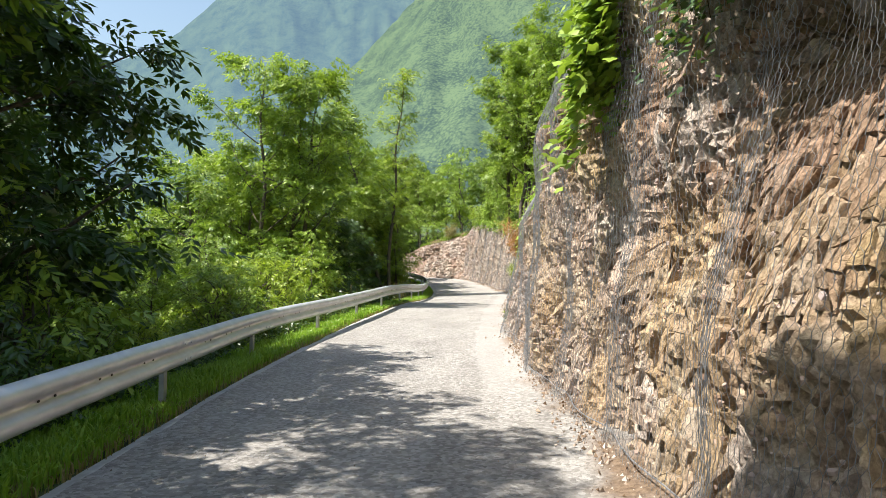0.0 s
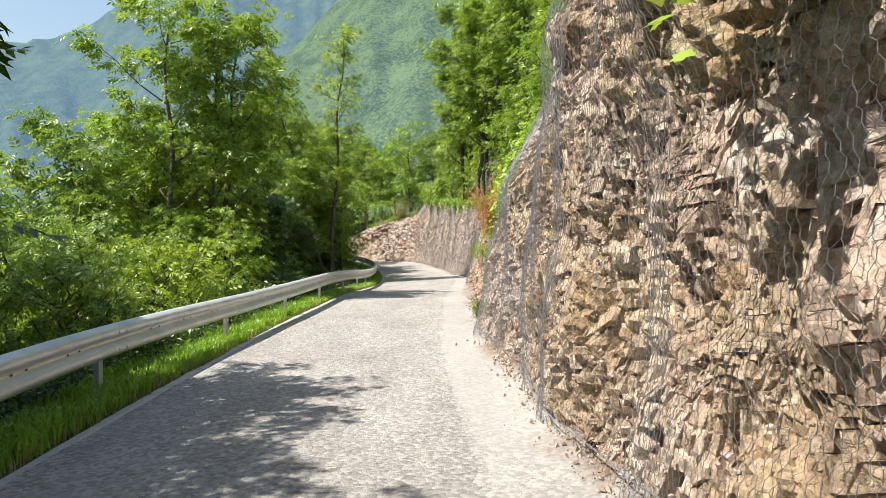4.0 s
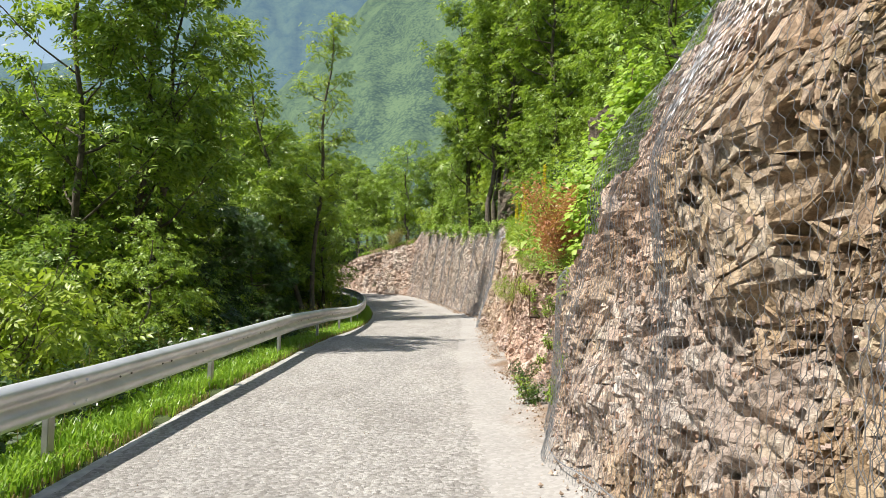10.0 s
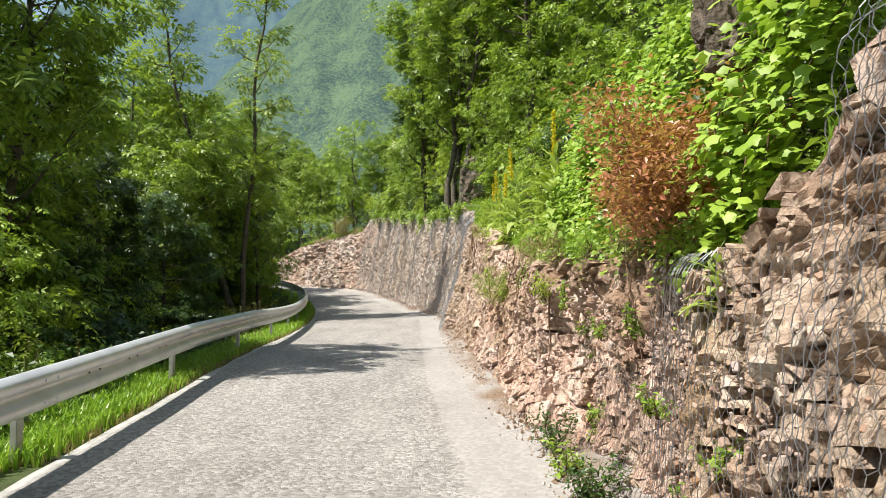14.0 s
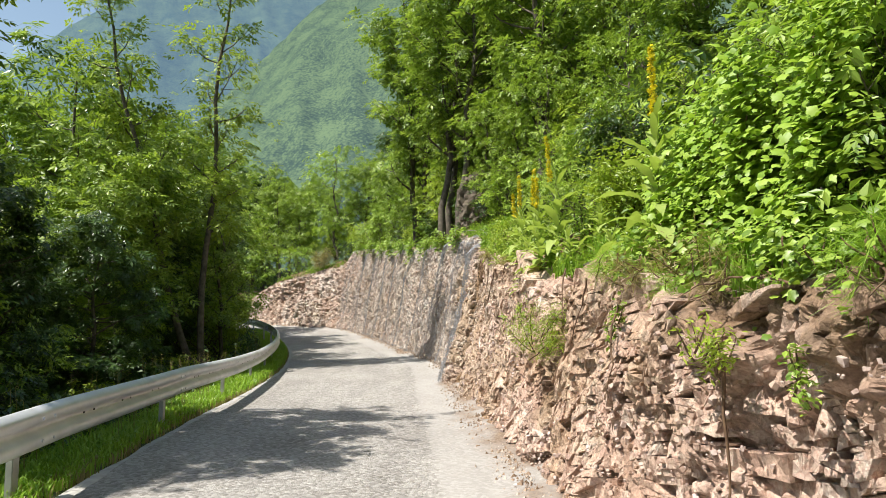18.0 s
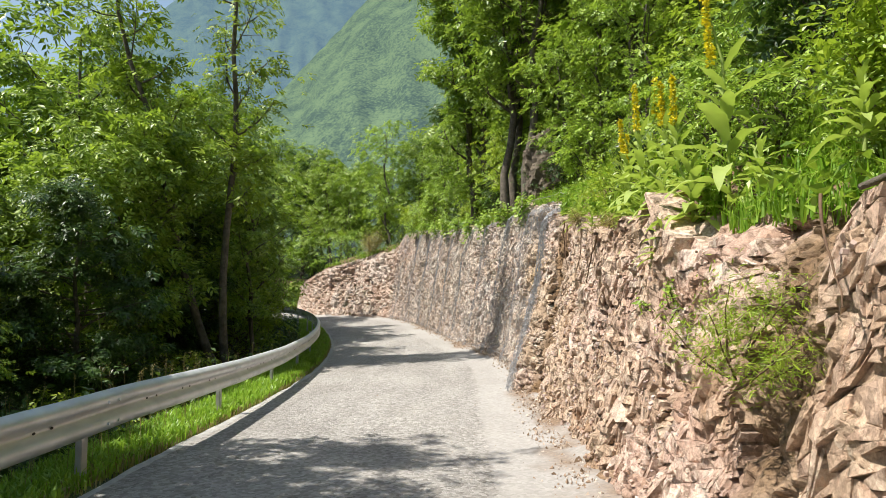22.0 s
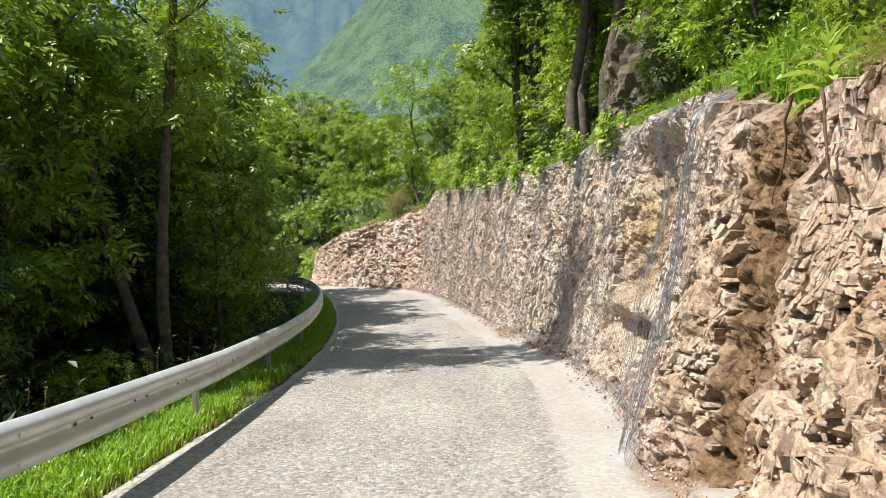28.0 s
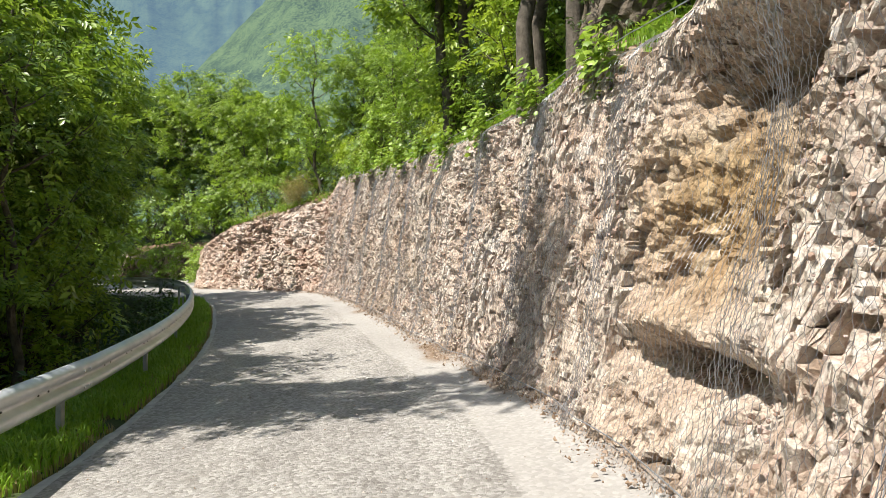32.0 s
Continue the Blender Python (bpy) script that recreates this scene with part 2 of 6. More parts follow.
def rock_material(name):
    m, nt, bsdf = material(name, 0.9)
    cream = ramp(nt, attribute(nt, "tone"), [(0.0, (0.340, 0.235, 0.165)), (0.35, (0.485, 0.385, 0.310)), (0.7, (0.585, 0.490, 0.415)), (1.0, (0.650, 0.580, 0.520))])
    base = mixed(nt, attribute(nt, "pink"), cream, ramp(nt, attribute(nt, "tone"), [(0.0, (0.365, 0.215, 0.145)), (0.35, (0.505, 0.350, 0.275)), (0.7, (0.605, 0.450, 0.370)), (1.0, (0.660, 0.545, 0.475))]))
    ochre = ramp(nt, attribute(nt, "tone2"), [(0.0, (0.274, 0.176, 0.078)), (0.6, (0.418, 0.310, 0.175)), (1.0, (0.493, 0.414, 0.295))])
    grey = ramp(nt, attribute(nt, "tone2"), [(0.0, (0.333, 0.310, 0.293)), (1.0, (0.549, 0.526, 0.504))])
    col = mixed(nt, attribute(nt, "grey"), base, grey)
    col = mixed(nt, attribute(nt, "ochre"), col, ochre)
    col = mixed(nt, attribute(nt, "soil"), col, ramp(nt, noise_tex(nt, 9.0), [(0.3, (0.093, 0.058, 0.029)), (0.7, (0.253, 0.160, 0.087))]))
    fine = noise_tex(nt, 38.0, 6.0, 0.7)
    col = mixed(nt, 0.45, col, ramp(nt, fine, [(0.32, (0.16, 0.14, 0.12)), (0.5, (0.52, 0.52, 0.52)), (0.68, (0.86, 0.85, 0.83))]), "OVERLAY")
    f1, c1, d1 = chipped(nt, 8.0)
    f2, c2, _ = chipped(nt, 21.0)
    for cell, much in ((c1, 0.30), (c2, 0.34)):
        col = mixed(nt, much, col, ramp(nt, cell, [(0.0, (0.24, 0.22, 0.20)), (0.3, (0.48, 0.47, 0.46)), (1.0, (0.70, 0.70, 0.70))]), "OVERLAY")
    stains = ramp(nt, noise_tex(nt, 1.7, 5.0, 0.65, stretch=(1, 1, 0.45)), [(0.45, (1, 1, 1)), (0.72, (0.72, 0.66, 0.58))])
    col = mixed(nt, 0.6, col, stains, "MULTIPLY")
    cracks = None
    for scale, wide in ((3.6, 0.012), (8.5, 0.02)):
        co = nt.nodes.new("ShaderNodeTexCoord")
        wn2 = node(nt, "ShaderNodeTexNoise", Scale=scale * 0.8, Detail=3.0)
        add = node(nt, "ShaderNodeVectorMath")
        add.operation = "MULTIPLY_ADD"
        add.inputs[1].default_value = (0.35 / scale,) * 3
        nt.links.new(co.outputs["Object"], wn2.inputs["Vector"])
        nt.links.new(wn2.outputs["Color"], add.inputs[0])
        nt.links.new(co.outputs["Object"], add.inputs[2])
        v = node(nt, "ShaderNodeTexVoronoi", Scale=scale)
        v.feature = "DISTANCE_TO_EDGE"
        nt.links.new(add.outputs[0], v.inputs["Vector"])
        c = scalar(nt, "MINIMUM", scalar(nt, "DIVIDE", v.outputs["Distance"], wide), 1.0)
        cracks = c if cracks is None else scalar(nt, "MULTIPLY", cracks, c)
    col = mixed(nt, scalar(nt, "MULTIPLY", scalar(nt, "SUBTRACT", 1.0, cracks), scalar(nt, "MULTIPLY", noise_tex(nt, 2.3, 3.0), 0.16)), col, (0.13, 0.085, 0.05))
    nt.links.new(col, bsdf.inputs["Base Color"])
    rough = scalar(nt, "ADD", noise_tex(nt, 24.0, 8.0, 0.75), scalar(nt, "MULTIPLY", noise_tex(nt, 95.0, 3.0), 0.35))
    rough = scalar(nt, "MULTIPLY", scalar(nt, "ADD", rough, scalar(nt, "MULTIPLY", cracks, 0.15)), 0.022)
    rough = scalar(nt, "ADD", rough, scalar(nt, "ADD", scalar(nt, "MULTIPLY", f1, 1.2), scalar(nt, "MULTIPLY", f2, 1.5)))
    bump(nt, bsdf, rough, 1.0, 1.0)
    return m


def plain(name, low, high, scale, rough=0.8, metal=0.0, bumps=0.4, dist=0.01, detail=5.0):
    m, nt, bsdf = material(name, rough, metal)
    nt.links.new(ramp(nt, noise_tex(nt, scale, detail), [(0.3, low), (0.7, high)]), bsdf.inputs["Base Color"])
    bump(nt, bsdf, noise_tex(nt, scale * 4, detail), bumps, dist)
    return m


def leaf_material(name, low, high, back=0.34, rough=0.40):
    m, nt, bsdf = material(name, rough)
    geo = nt.nodes.new("ShaderNodeNewGeometry")
    info = nt.nodes.new("ShaderNodeObjectInfo")
    fac = scalar(nt, "ADD", scalar(nt, "MULTIPLY", geo.outputs["Random Per Island"], 0.75), scalar(nt, "MULTIPLY", info.outputs["Random"], 0.25))
    col = ramp(nt, fac, [(0.0, low), (1.0, high)])
    nt.links.new(col, bsdf.inputs["Base Color"])
    bsdf.inputs["Specular IOR Level"].default_value = 0.5
    tr = nt.nodes.new("ShaderNodeBsdfTranslucent")
    nt.links.new(mixed(nt, 0.30, mixed(nt, 0.6, col, (1.0, 1.0, 0.35), "MULTIPLY"), (0.34, 0.50, 0.05)), tr.inputs[0])
    mx = nt.nodes.new("ShaderNodeMixShader")
    mx.inputs[0].default_value = back
    nt.links.new(bsdf.outputs[0], mx.inputs[1])
    nt.links.new(tr.outputs[0], mx.inputs[2])
    nt.links.new(mx.outputs[0], nt.nodes["Material Output"].inputs[0])
    return m


ROCK = rock_material("fractured limestone")


def road_material():
    m, nt, bsdf = material("bleached gravelly asphalt", 0.9)
    stones = nt.nodes.new("ShaderNodeTexVoronoi")
    stones.inputs["Scale"].default_value = 27.0
    co = nt.nodes.new("ShaderNodeTexCoord")
    nt.links.new(co.outputs["Object"], stones.inputs["Vector"])
    grain = ramp(nt, stones.outputs["Color"], [(0.1, (0.117, 0.108, 0.099)), (0.5, (0.315, 0.302, 0.284)), (0.9, (0.558, 0.540, 0.517))])
    dust = ramp(nt, noise_tex(nt, 0.9, 6.0, 0.6, stretch=(1.6, 0.35, 1)), [(0.38, (0.261, 0.243, 0.221)), (0.62, (0.387, 0.365, 0.333))])
    col = mixed(nt, 0.5, grain, dust)
    col = mixed(nt, scalar(nt, "MULTIPLY", attribute(nt, "smooth_strip"), 0.6), col, (0.34, 0.325, 0.305))
    col = mixed(nt, attribute(nt, "dirt"), col, ramp(nt, noise_tex(nt, 22.0), [(0.3, (0.11, 0.07, 0.042)), (0.7, (0.28, 0.20, 0.135))]))
    patches = ramp(nt, noise_tex(nt, 0.35, 3.0), [(0.45, (1, 1, 1)), (0.75, (0.86, 0.85, 0.84))])
    nt.links.new(mixed(nt, 1.0, col, patches, "MULTIPLY"), bsdf.inputs["Base Color"])
    h = scalar(nt, "ADD", scalar(nt, "MULTIPLY", stones.outputs["Distance"], -0.8), noise_tex(nt, 120.0, 4.0))
    b = node(nt, "ShaderNodeBump", Distance=0.022)
    nt.links.new(scalar(nt, "SUBTRACT", 0.75, scalar(nt, "MULTIPLY", attribute(nt, "smooth_strip"), 0.55)), b.inputs["Strength"])
    nt.links.new(h, b.inputs["Height"])
    nt.links.new(b.outputs[0], bsdf.inputs["Normal"])
    return m


ROAD = road_material()
KERB = plain("pale worn concrete", (0.30, 0.29, 0.275), (0.47, 0.46, 0.43), 6.0, 0.9, bumps=0.5, dist=0.008)
EARTH = plain("leafy forest soil", (0.03, 0.035, 0.014), (0.075, 0.11, 0.03), 1.4, 0.95, bumps=0.7, dist=0.05)
STEEL = plain("galvanised steel", (0.56, 0.57, 0.58), (0.72, 0.73, 0.74), 3.0, 0.46, 0.5, 0.06, 0.002)
POST = plain("dull galvanised steel", (0.36, 0.36, 0.35), (0.52, 0.52, 0.51), 5.0, 0.5, 0.4, 0.1, 0.002)
HOLE = plain("dark bolt hole", (0.02, 0.02, 0.02), (0.04, 0.04, 0.04), 9.0, 0.8)
WIRE = plain("zinc netting wire", (0.20, 0.21, 0.22), (0.40, 0.41, 0.43), 14.0, 0.42, 0.6, 0.05, 0.001)
BARK = plain("grey brown bark", (0.05, 0.042, 0.032), (0.16, 0.135, 0.105), 7.0, 0.9, bumps=0.9, dist=0.03)
ROOT = plain("dry brown root", (0.07, 0.04, 0.025), (0.17, 0.105, 0.06), 12.0, 0.85, bumps=0.6)
LEAF = leaf_material("fresh green leaf", (0.07, 0.155, 0.014), (0.40, 0.54, 0.08), 0.34)
LEAF_TREE = leaf_material("tree leaf", (0.05, 0.12, 0.012), (0.38, 0.50, 0.075), 0.40)
# near-black green: ivy's own colour, and painted shade on woodland growth
LEAF_DARK_SHADED = leaf_material("dark green leaf with shade in its colour", (0.012, 0.036, 0.006), (0.065, 0.13, 0.022), 0.22)
LEAF_YELLOW = leaf_material("yellow green leaf", (0.18, 0.27, 0.016), (0.42, 0.52, 0.06), 0.40)
LEAF_RED = leaf_material("russet leaf", (0.36, 0.12, 0.06), (0.58, 0.27, 0.15), 0.4)
GRASS = leaf_material("grass blade", (0.13, 0.29, 0.02), (0.36, 0.54, 0.07), 0.5)
DRY = leaf_material("dry straw", (0.20, 0.15, 0.06), (0.38, 0.30, 0.13), 0.3)
MULLEIN = leaf_material("felted mullein leaf", (0.24, 0.33, 0.06), (0.44, 0.54, 0.15), 0.4, 0.65)
VINE = leaf_material("light vine leaf", (0.19, 0.33, 0.024), (0.43, 0.58, 0.085), 0.38, 0.5)
FLOWER = leaf_material("yellow blossom", (0.66, 0.52, 0.01), (0.85, 0.72, 0.03), 0.3)


def mountain_material(name, low, high, haze_glow):
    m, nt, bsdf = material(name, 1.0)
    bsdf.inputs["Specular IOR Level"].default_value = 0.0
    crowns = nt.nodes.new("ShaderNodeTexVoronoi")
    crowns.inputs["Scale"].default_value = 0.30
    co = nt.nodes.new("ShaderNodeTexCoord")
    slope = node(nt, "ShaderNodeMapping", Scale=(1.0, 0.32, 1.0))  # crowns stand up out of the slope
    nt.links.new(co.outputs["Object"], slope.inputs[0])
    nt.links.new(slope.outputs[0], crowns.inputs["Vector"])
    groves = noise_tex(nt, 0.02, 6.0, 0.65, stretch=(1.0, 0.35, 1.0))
    # cell distance darkens the gaps, painting the shade between crowns
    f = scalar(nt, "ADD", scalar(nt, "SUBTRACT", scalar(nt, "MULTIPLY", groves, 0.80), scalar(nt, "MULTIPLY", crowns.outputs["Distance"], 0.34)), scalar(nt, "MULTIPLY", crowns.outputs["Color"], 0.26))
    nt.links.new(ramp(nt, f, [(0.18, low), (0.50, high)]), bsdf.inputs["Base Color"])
    # bluish emission paints the haze of the distance onto the slope
    bsdf.inputs["Emission Color"].default_value = (*haze_glow, 1)
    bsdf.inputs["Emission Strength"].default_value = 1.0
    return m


# the last colour of each is the glow that stands for haze
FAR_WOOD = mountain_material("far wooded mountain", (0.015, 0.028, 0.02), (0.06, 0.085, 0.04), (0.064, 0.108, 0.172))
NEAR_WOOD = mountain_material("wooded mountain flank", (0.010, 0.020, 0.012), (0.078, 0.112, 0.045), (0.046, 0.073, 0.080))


def stone_material():
    m, nt, bsdf = material("broken limestone block", 0.9)
    info = nt.nodes.new("ShaderNodeObjectInfo")
    col = ramp(nt, info.outputs["Random"], [(0.0, (0.34, 0.24, 0.14)), (0.3, (0.43, 0.33, 0.26)), (0.65, (0.48, 0.40, 0.34)), (1.0, (0.42, 0.38, 0.34))])
    col = mixed(nt, 0.5, col, ramp(nt, noise_tex(nt, 18.0, 6.0, 0.7), [(0.3, (0.28, 0.25, 0.22)), (0.5, (0.5, 0.5, 0.5)), (0.7, (0.75, 0.74, 0.72))]), "OVERLAY")
    nt.links.new(col, bsdf.inputs["Base Color"])
    bump(nt, bsdf, noise_tex(nt, 30.0, 8.0, 0.75), 0.7, 0.02)
    return m


STONE = stone_material()


def debris_material():
    m, nt, bsdf = material("crumbled stone debris", 0.95)
    geo = nt.nodes.new("ShaderNodeNewGeometry")
    col = ramp(nt, geo.outputs["Random Per Island"], [(0.0, (0.13, 0.08, 0.045)), (0.45, (0.33, 0.24, 0.17)), (1.0, (0.58, 0.51, 0.44))])
    nt.links.new(col, bsdf.inputs["Base Color"])
    bump(nt, bsdf, noise_tex(nt, 60.0, 5.0), 0.5, 0.008)
    return m


DEBRIS = debris_material()


def chip_material():
    m, nt, bsdf = material("angular limestone chips", 0.9)
    geo = nt.nodes.new("ShaderNodeNewGeometry")
    col = ramp(nt, geo.outputs["Random Per Island"], [(0.0, (0.273, 0.188, 0.140)), (0.3, (0.396, 0.300, 0.256)), (0.7, (0.475, 0.380, 0.344)), (1.0, (0.528, 0.440, 0.408))])
    stain = ramp(nt, noise_tex(nt, 1.2, 5.0), [(0.42, (1, 1, 1)), (0.62, (0.82, 0.66, 0.46))])
    col = mixed(nt, 0.8, col, stain, "MULTIPLY")
    nt.links.new(col, bsdf.inputs["Base Color"])
    bump(nt, bsdf, noise_tex(nt, 40.0, 8.0, 0.7), 0.6, 0.015)
    return m


CHIPS = chip_material()
CRAG = plain("weathered grey crag", (0.05, 0.04, 0.03), (0.22, 0.18, 0.135), 3.5, 0.95, bumps=0.9, dist=0.06, detail=8.0)

# ---------------------------------------------------------------- plan of the road
WALL_Y = np.array([-14, -6, 0, 5, 7, 9.4, 14.2, 17.6, 19.5, 25.4, 29.3, 33.5, 37.1, 40, 42.2, 45, 48.3, 53.6, 57.0, 58.8, 60.0, 61.0, 61.7, 62.6, 65, 70, 73, 76.5, 80])
WALL_X = np.array([7.2, 5.5, 4.3, 3.42, 3.05, 2.62, 1.98, 1.62, 1.5, 0.97, 0.77, 0.58, 0.5, 0.1, -0.42, -1.15, -1.95, -3.35, -4.5, -5.2, -6.3, -8.0, -9.8, -11.4, -12.4, -13.4, -16, -24, -36])
EDGE_Y = np.array([-14, -6, 0, 5.3, 8.1, 12, 16, 19, 23.5, 28, 31.5, 35, 38.7, 42.5, 46.5, 51, 55, 58.0, 59.6, 61.5, 66, 69, 71.5, 73.5])
EDGE_X = np.array([2.2, 1.1, 0.15, -0.85, -1.42, -1.95, -2.48, -2.74, -3.02, -3.42, -3.7, -4.02, -4.38, -4.9, -5.7, -7.0, -8.3, -9.6, -12.2, -15.0, -17.0, -20.0, -27.0, -36.0])


def resampled(xs, ys, step):
    pts = np.stack([xs, ys], 1).astype(float)
    for _ in range(2):  # round the corners
        a, b = pts[:-1] * 0.75 + pts[1:] * 0.25, pts[:-1] * 0.25 + pts[1:] * 0.75
        pts = np.concatenate([pts[:1], np.stack([a, b], 1).reshape(-1, 2), pts[-1:]])
    s = np.r_[0, np.cumsum(np.hypot(*np.diff(pts, axis=0).T))]
    t = np.arange(0, s[-1], step)
    return np.stack([np.interp(t, s, pts[:, 0]), np.interp(t, s, pts[:, 1])], 1)


WALL = resampled(WALL_X, WALL_Y, 0.05)
EDGE = resampled(EDGE_X, EDGE_Y, 0.05)
RAIL_Y = np.array([-8.2, -4.2, -0.3, 3.0, 6.9, 11.0, 15.6, 19.6, 23.6, 27.5, 31.6, 35.65, 39.55, 43.4, 47.2, 51.0, 54.6, 57.7, 59.5, 62.0, 65.0, 67.5, 69.6])
RAIL_X = np.array([2.0, 1.25, 0.35, -0.55, -1.42, -2.30, -2.71, -2.90, -3.2, -3.42, -3.8, -4.3, -4.86, -5.5, -6.4, -7.6, -9.0, -10.6, -13.2, -16.0, -17.6, -20.0, -24.0])
TOP_Y = np.array([-14, 4, 9, 11, 12.5, 14, 15.2, 15.9, 16.25, 16.75, 17.2, 22, 24, 26, 28.3, 31, 33.3, 34.4, 36.8, 40, 43, 47, 53, 57.5, 59.1, 59.7, 61, 63, 66, 90])
TOP_H = np.array([5.4, 5.2, 5.0, 4.7, 4.35, 3.95, 3.5, 3.2, 2.7, 2.05, 1.9, 1.85, 2.15, 2.28, 2.5, 2.72, 2.9, 3.35, 3.7, 4.0, 4.0, 4.1, 4.45, 4.75, 4.8, 3.9, 3.4, 2.2, 1.6, 1.5])


def crest_h(y):
    """The height of the rock's crest over the road, with its notches."""
    y = np.asarray(y, float)
    rough = np.interp(y, [10, 16, 18, 33, 36, 80], [0.3, 0.4, 1.0, 1.0, 0.7, 0.7])
    return np.interp(y, TOP_Y, TOP_H) + rough * (0.42 * (fbm(y * 0.8, y * 0 + 3, 170) - 0.5) + 0.34 * (fbm(y * 2.6, y * 0 + 3, 175, 3) - 0.5))


def road_z(y):
    """The road's height at the foot of the rock."""
    return np.interp(y, [-14, 0, 9, 16, 24, 30, 34, 40, 44, 50, 58, 75, 90], [-0.1, -0.05, 0.0, 0.03, 0.08, 0.10, 0.16, 0.24, 0.26, 0.45, 0.72, 1.3, 1.8])


def road_zl(y):
    """The road's height at its outer edge; the bend is banked."""
    return np.interp(y, [-14, 0, 8, 16, 20, 24, 28, 32, 36, 40, 44, 50, 58, 75, 90], [-0.15, -0.1, -0.09, -0.03, 0.05, 0.13, 0.12, 0.02, -0.04, -0.02, 0.1, 0.33, 0.65, 1.25, 1.7])


def nearest(line, x, y):
    """For points, the index of the nearest point of a line of points 5 cm apart, and the signed distance, positive to its right."""
    p = np.stack([np.ravel(x), np.ravel(y)], 1)
    coarse = line[::8]
    idx = np.zeros(len(p), int)
    for a in range(0, len(p), 4000):
        q = p[a:a + 4000]
        idx[a:a + 4000] = ((q[:, None, :] - coarse[None]) ** 2).sum(-1).argmin(1) * 8
    idx = np.minimum(idx, len(line) - 2)
    for _ in range(2):
        d = line[np.minimum(idx + 1, len(line) - 1)] - line[idx]
        step = (((p - line[idx]) * d).sum(1) / ((d * d).sum(1) + 1e-12)).round().astype(int)
        idx = np.clip(idx + np.clip(step, -8, 8), 0, len(line) - 2)
    d = line[idx + 1] - line[idx]
    off = p - line[idx]
    side = np.sign(d[:, 1] * off[:, 0] - d[:, 0] * off[:, 1])
    return idx, side * np.hypot(off[:, 0], off[:, 1])


def land_z(x, y):
    """The height of the land: hillside beyond the rock face, the road's bed, and the bank that falls to the valley."""
    shape = np.shape(x)
    x, y = np.ravel(np.asarray(x, float)), np.ravel(np.asarray(y, float))
    iw, dw = nearest(WALL, x, y)
    ie, de = nearest(EDGE, x, y)
    zr = road_z(np.minimum(WALL[iw, 1], 72))
    ze = road_zl(np.minimum(EDGE[ie, 1], 72))
    top = np.interp(WALL[iw, 1], TOP_Y, TOP_H)
    steep = 0.72 - 0.5 * np.clip((WALL[iw, 1] - 46) / 14, 0, 1)
    lumps = (fbm(x * 0.45, y * 0.45, 31) - 0.5)
    up = zr + top + steep * np.clip(dw - 1.3, 0, 14) + 0.3 * steep * np.clip(dw - 15.3, 0, 120) + lumps * np.clip(dw - 1.0, 0, 1.2)
    up = np.where(dw < 1.2, zr - 0.4, up)
    out = -de
    down = ze + 0.02 - 0.10 * np.clip(out - 0.3, 0, 0.9) - 0.62 * np.clip(out - 1.2, 0, 34) - 0.12 * np.clip(out - 35, 0, 180) + lumps * np.clip(out - 1.0, 0, 1.0) * 0.8
    flat = np.minimum(zr, ze) - 0.09
    z = np.where(dw > 0, up, np.where(out > 0.0, down - 0.02, flat))
    return z.reshape(shape)


# ---------------------------------------------------------------- land
def spaced(lo, a, b, hi, step):
    inner = np.arange(a, b + step / 2, step)
    left, right, g = [], [], step
    while (left[-1] if left else a) > lo:
        g *= 1.22
        left.append((left[-1] if left else a) - g)
    g = step
    while (right[-1] if right else b) < hi:
        g *= 1.22
        right.append((right[-1] if right else b) + g)
    return np.r_[left[::-1], inner, right]


gx, gy = spaced(-4200, -16, 9, 4200, 0.3), spaced(-4200, -6, 76, 4200, 0.4)
GX, GY = np.meshgrid(gx, gy)
GZ = land_z(GX, GY)
n_x, n_y = len(gx), len(gy)
quad = (np.arange(n_y - 1)[:, None] * n_x + np.arange(n_x - 1)[None]).ravel()
land = part("ground", raw_mesh("ground", np.stack([GX, GY, GZ], -1).reshape(-1, 3), np.stack([quad, quad + 1, quad + 1 + n_x, quad + n_x], 1)), EARTH, smooth=True)
tagged(land, "leafy forest soil of the hillside and the valley bank", "ground", kind="structure")

# ---------------------------------------------------------------- road
along = np.arange(0, len(WALL) - 1, 3)
ie, _ = nearest(EDGE, WALL[along, 0], WALL[along, 1])
ie = np.maximum.accumulate(ie)
ie = np.convolve(np.pad(ie, 10, mode="edge"), np.ones(21) / 21, "valid")
left = np.stack([np.interp(ie, np.arange(len(EDGE)), EDGE[:, k]) for k in (0, 1)], 1)
right = WALL[along] + np.array([0.35, 0.06])
cols = 70
u = np.linspace(0, 1, cols)
rx = left[:, None, 0] * (1 - u) + right[:, None, 0] * u
ry = left[:, None, 1] * (1 - u) + right[:, None, 1] * u
width = np.hypot(*(right - left).T)[:, None]
from_right = (1 - u)[None] * width
ragged = (fbm(ry * 0.9, rx * 0.9, 5) - 0.5)
rz = road_zl(ry) * (1 - u) + road_z(ry) * u + 0.016 + 0.02 * (fbm(rx * 0.7, ry * 0.5, 9) - 0.5) + 0.010 * (fbm(rx * 6, ry * 6, 12, 3) - 0.5)
rz = rz + 0.14 * np.clip(1 - (from_right + ragged * 0.35) / 0.85, 0, 1) ** 1.6 * (0.6 + fbm(rx * 5, ry * 5, 3))
quad = (np.arange(len(along) - 1)[:, None] * cols + np.arange(cols - 1)[None]).ravel()
road_me = raw_mesh("road", np.stack([rx, ry, rz], -1).reshape(-1, 3), np.stack([quad, quad + cols, quad + 1 + cols, quad + 1], 1)[:, ::-1])
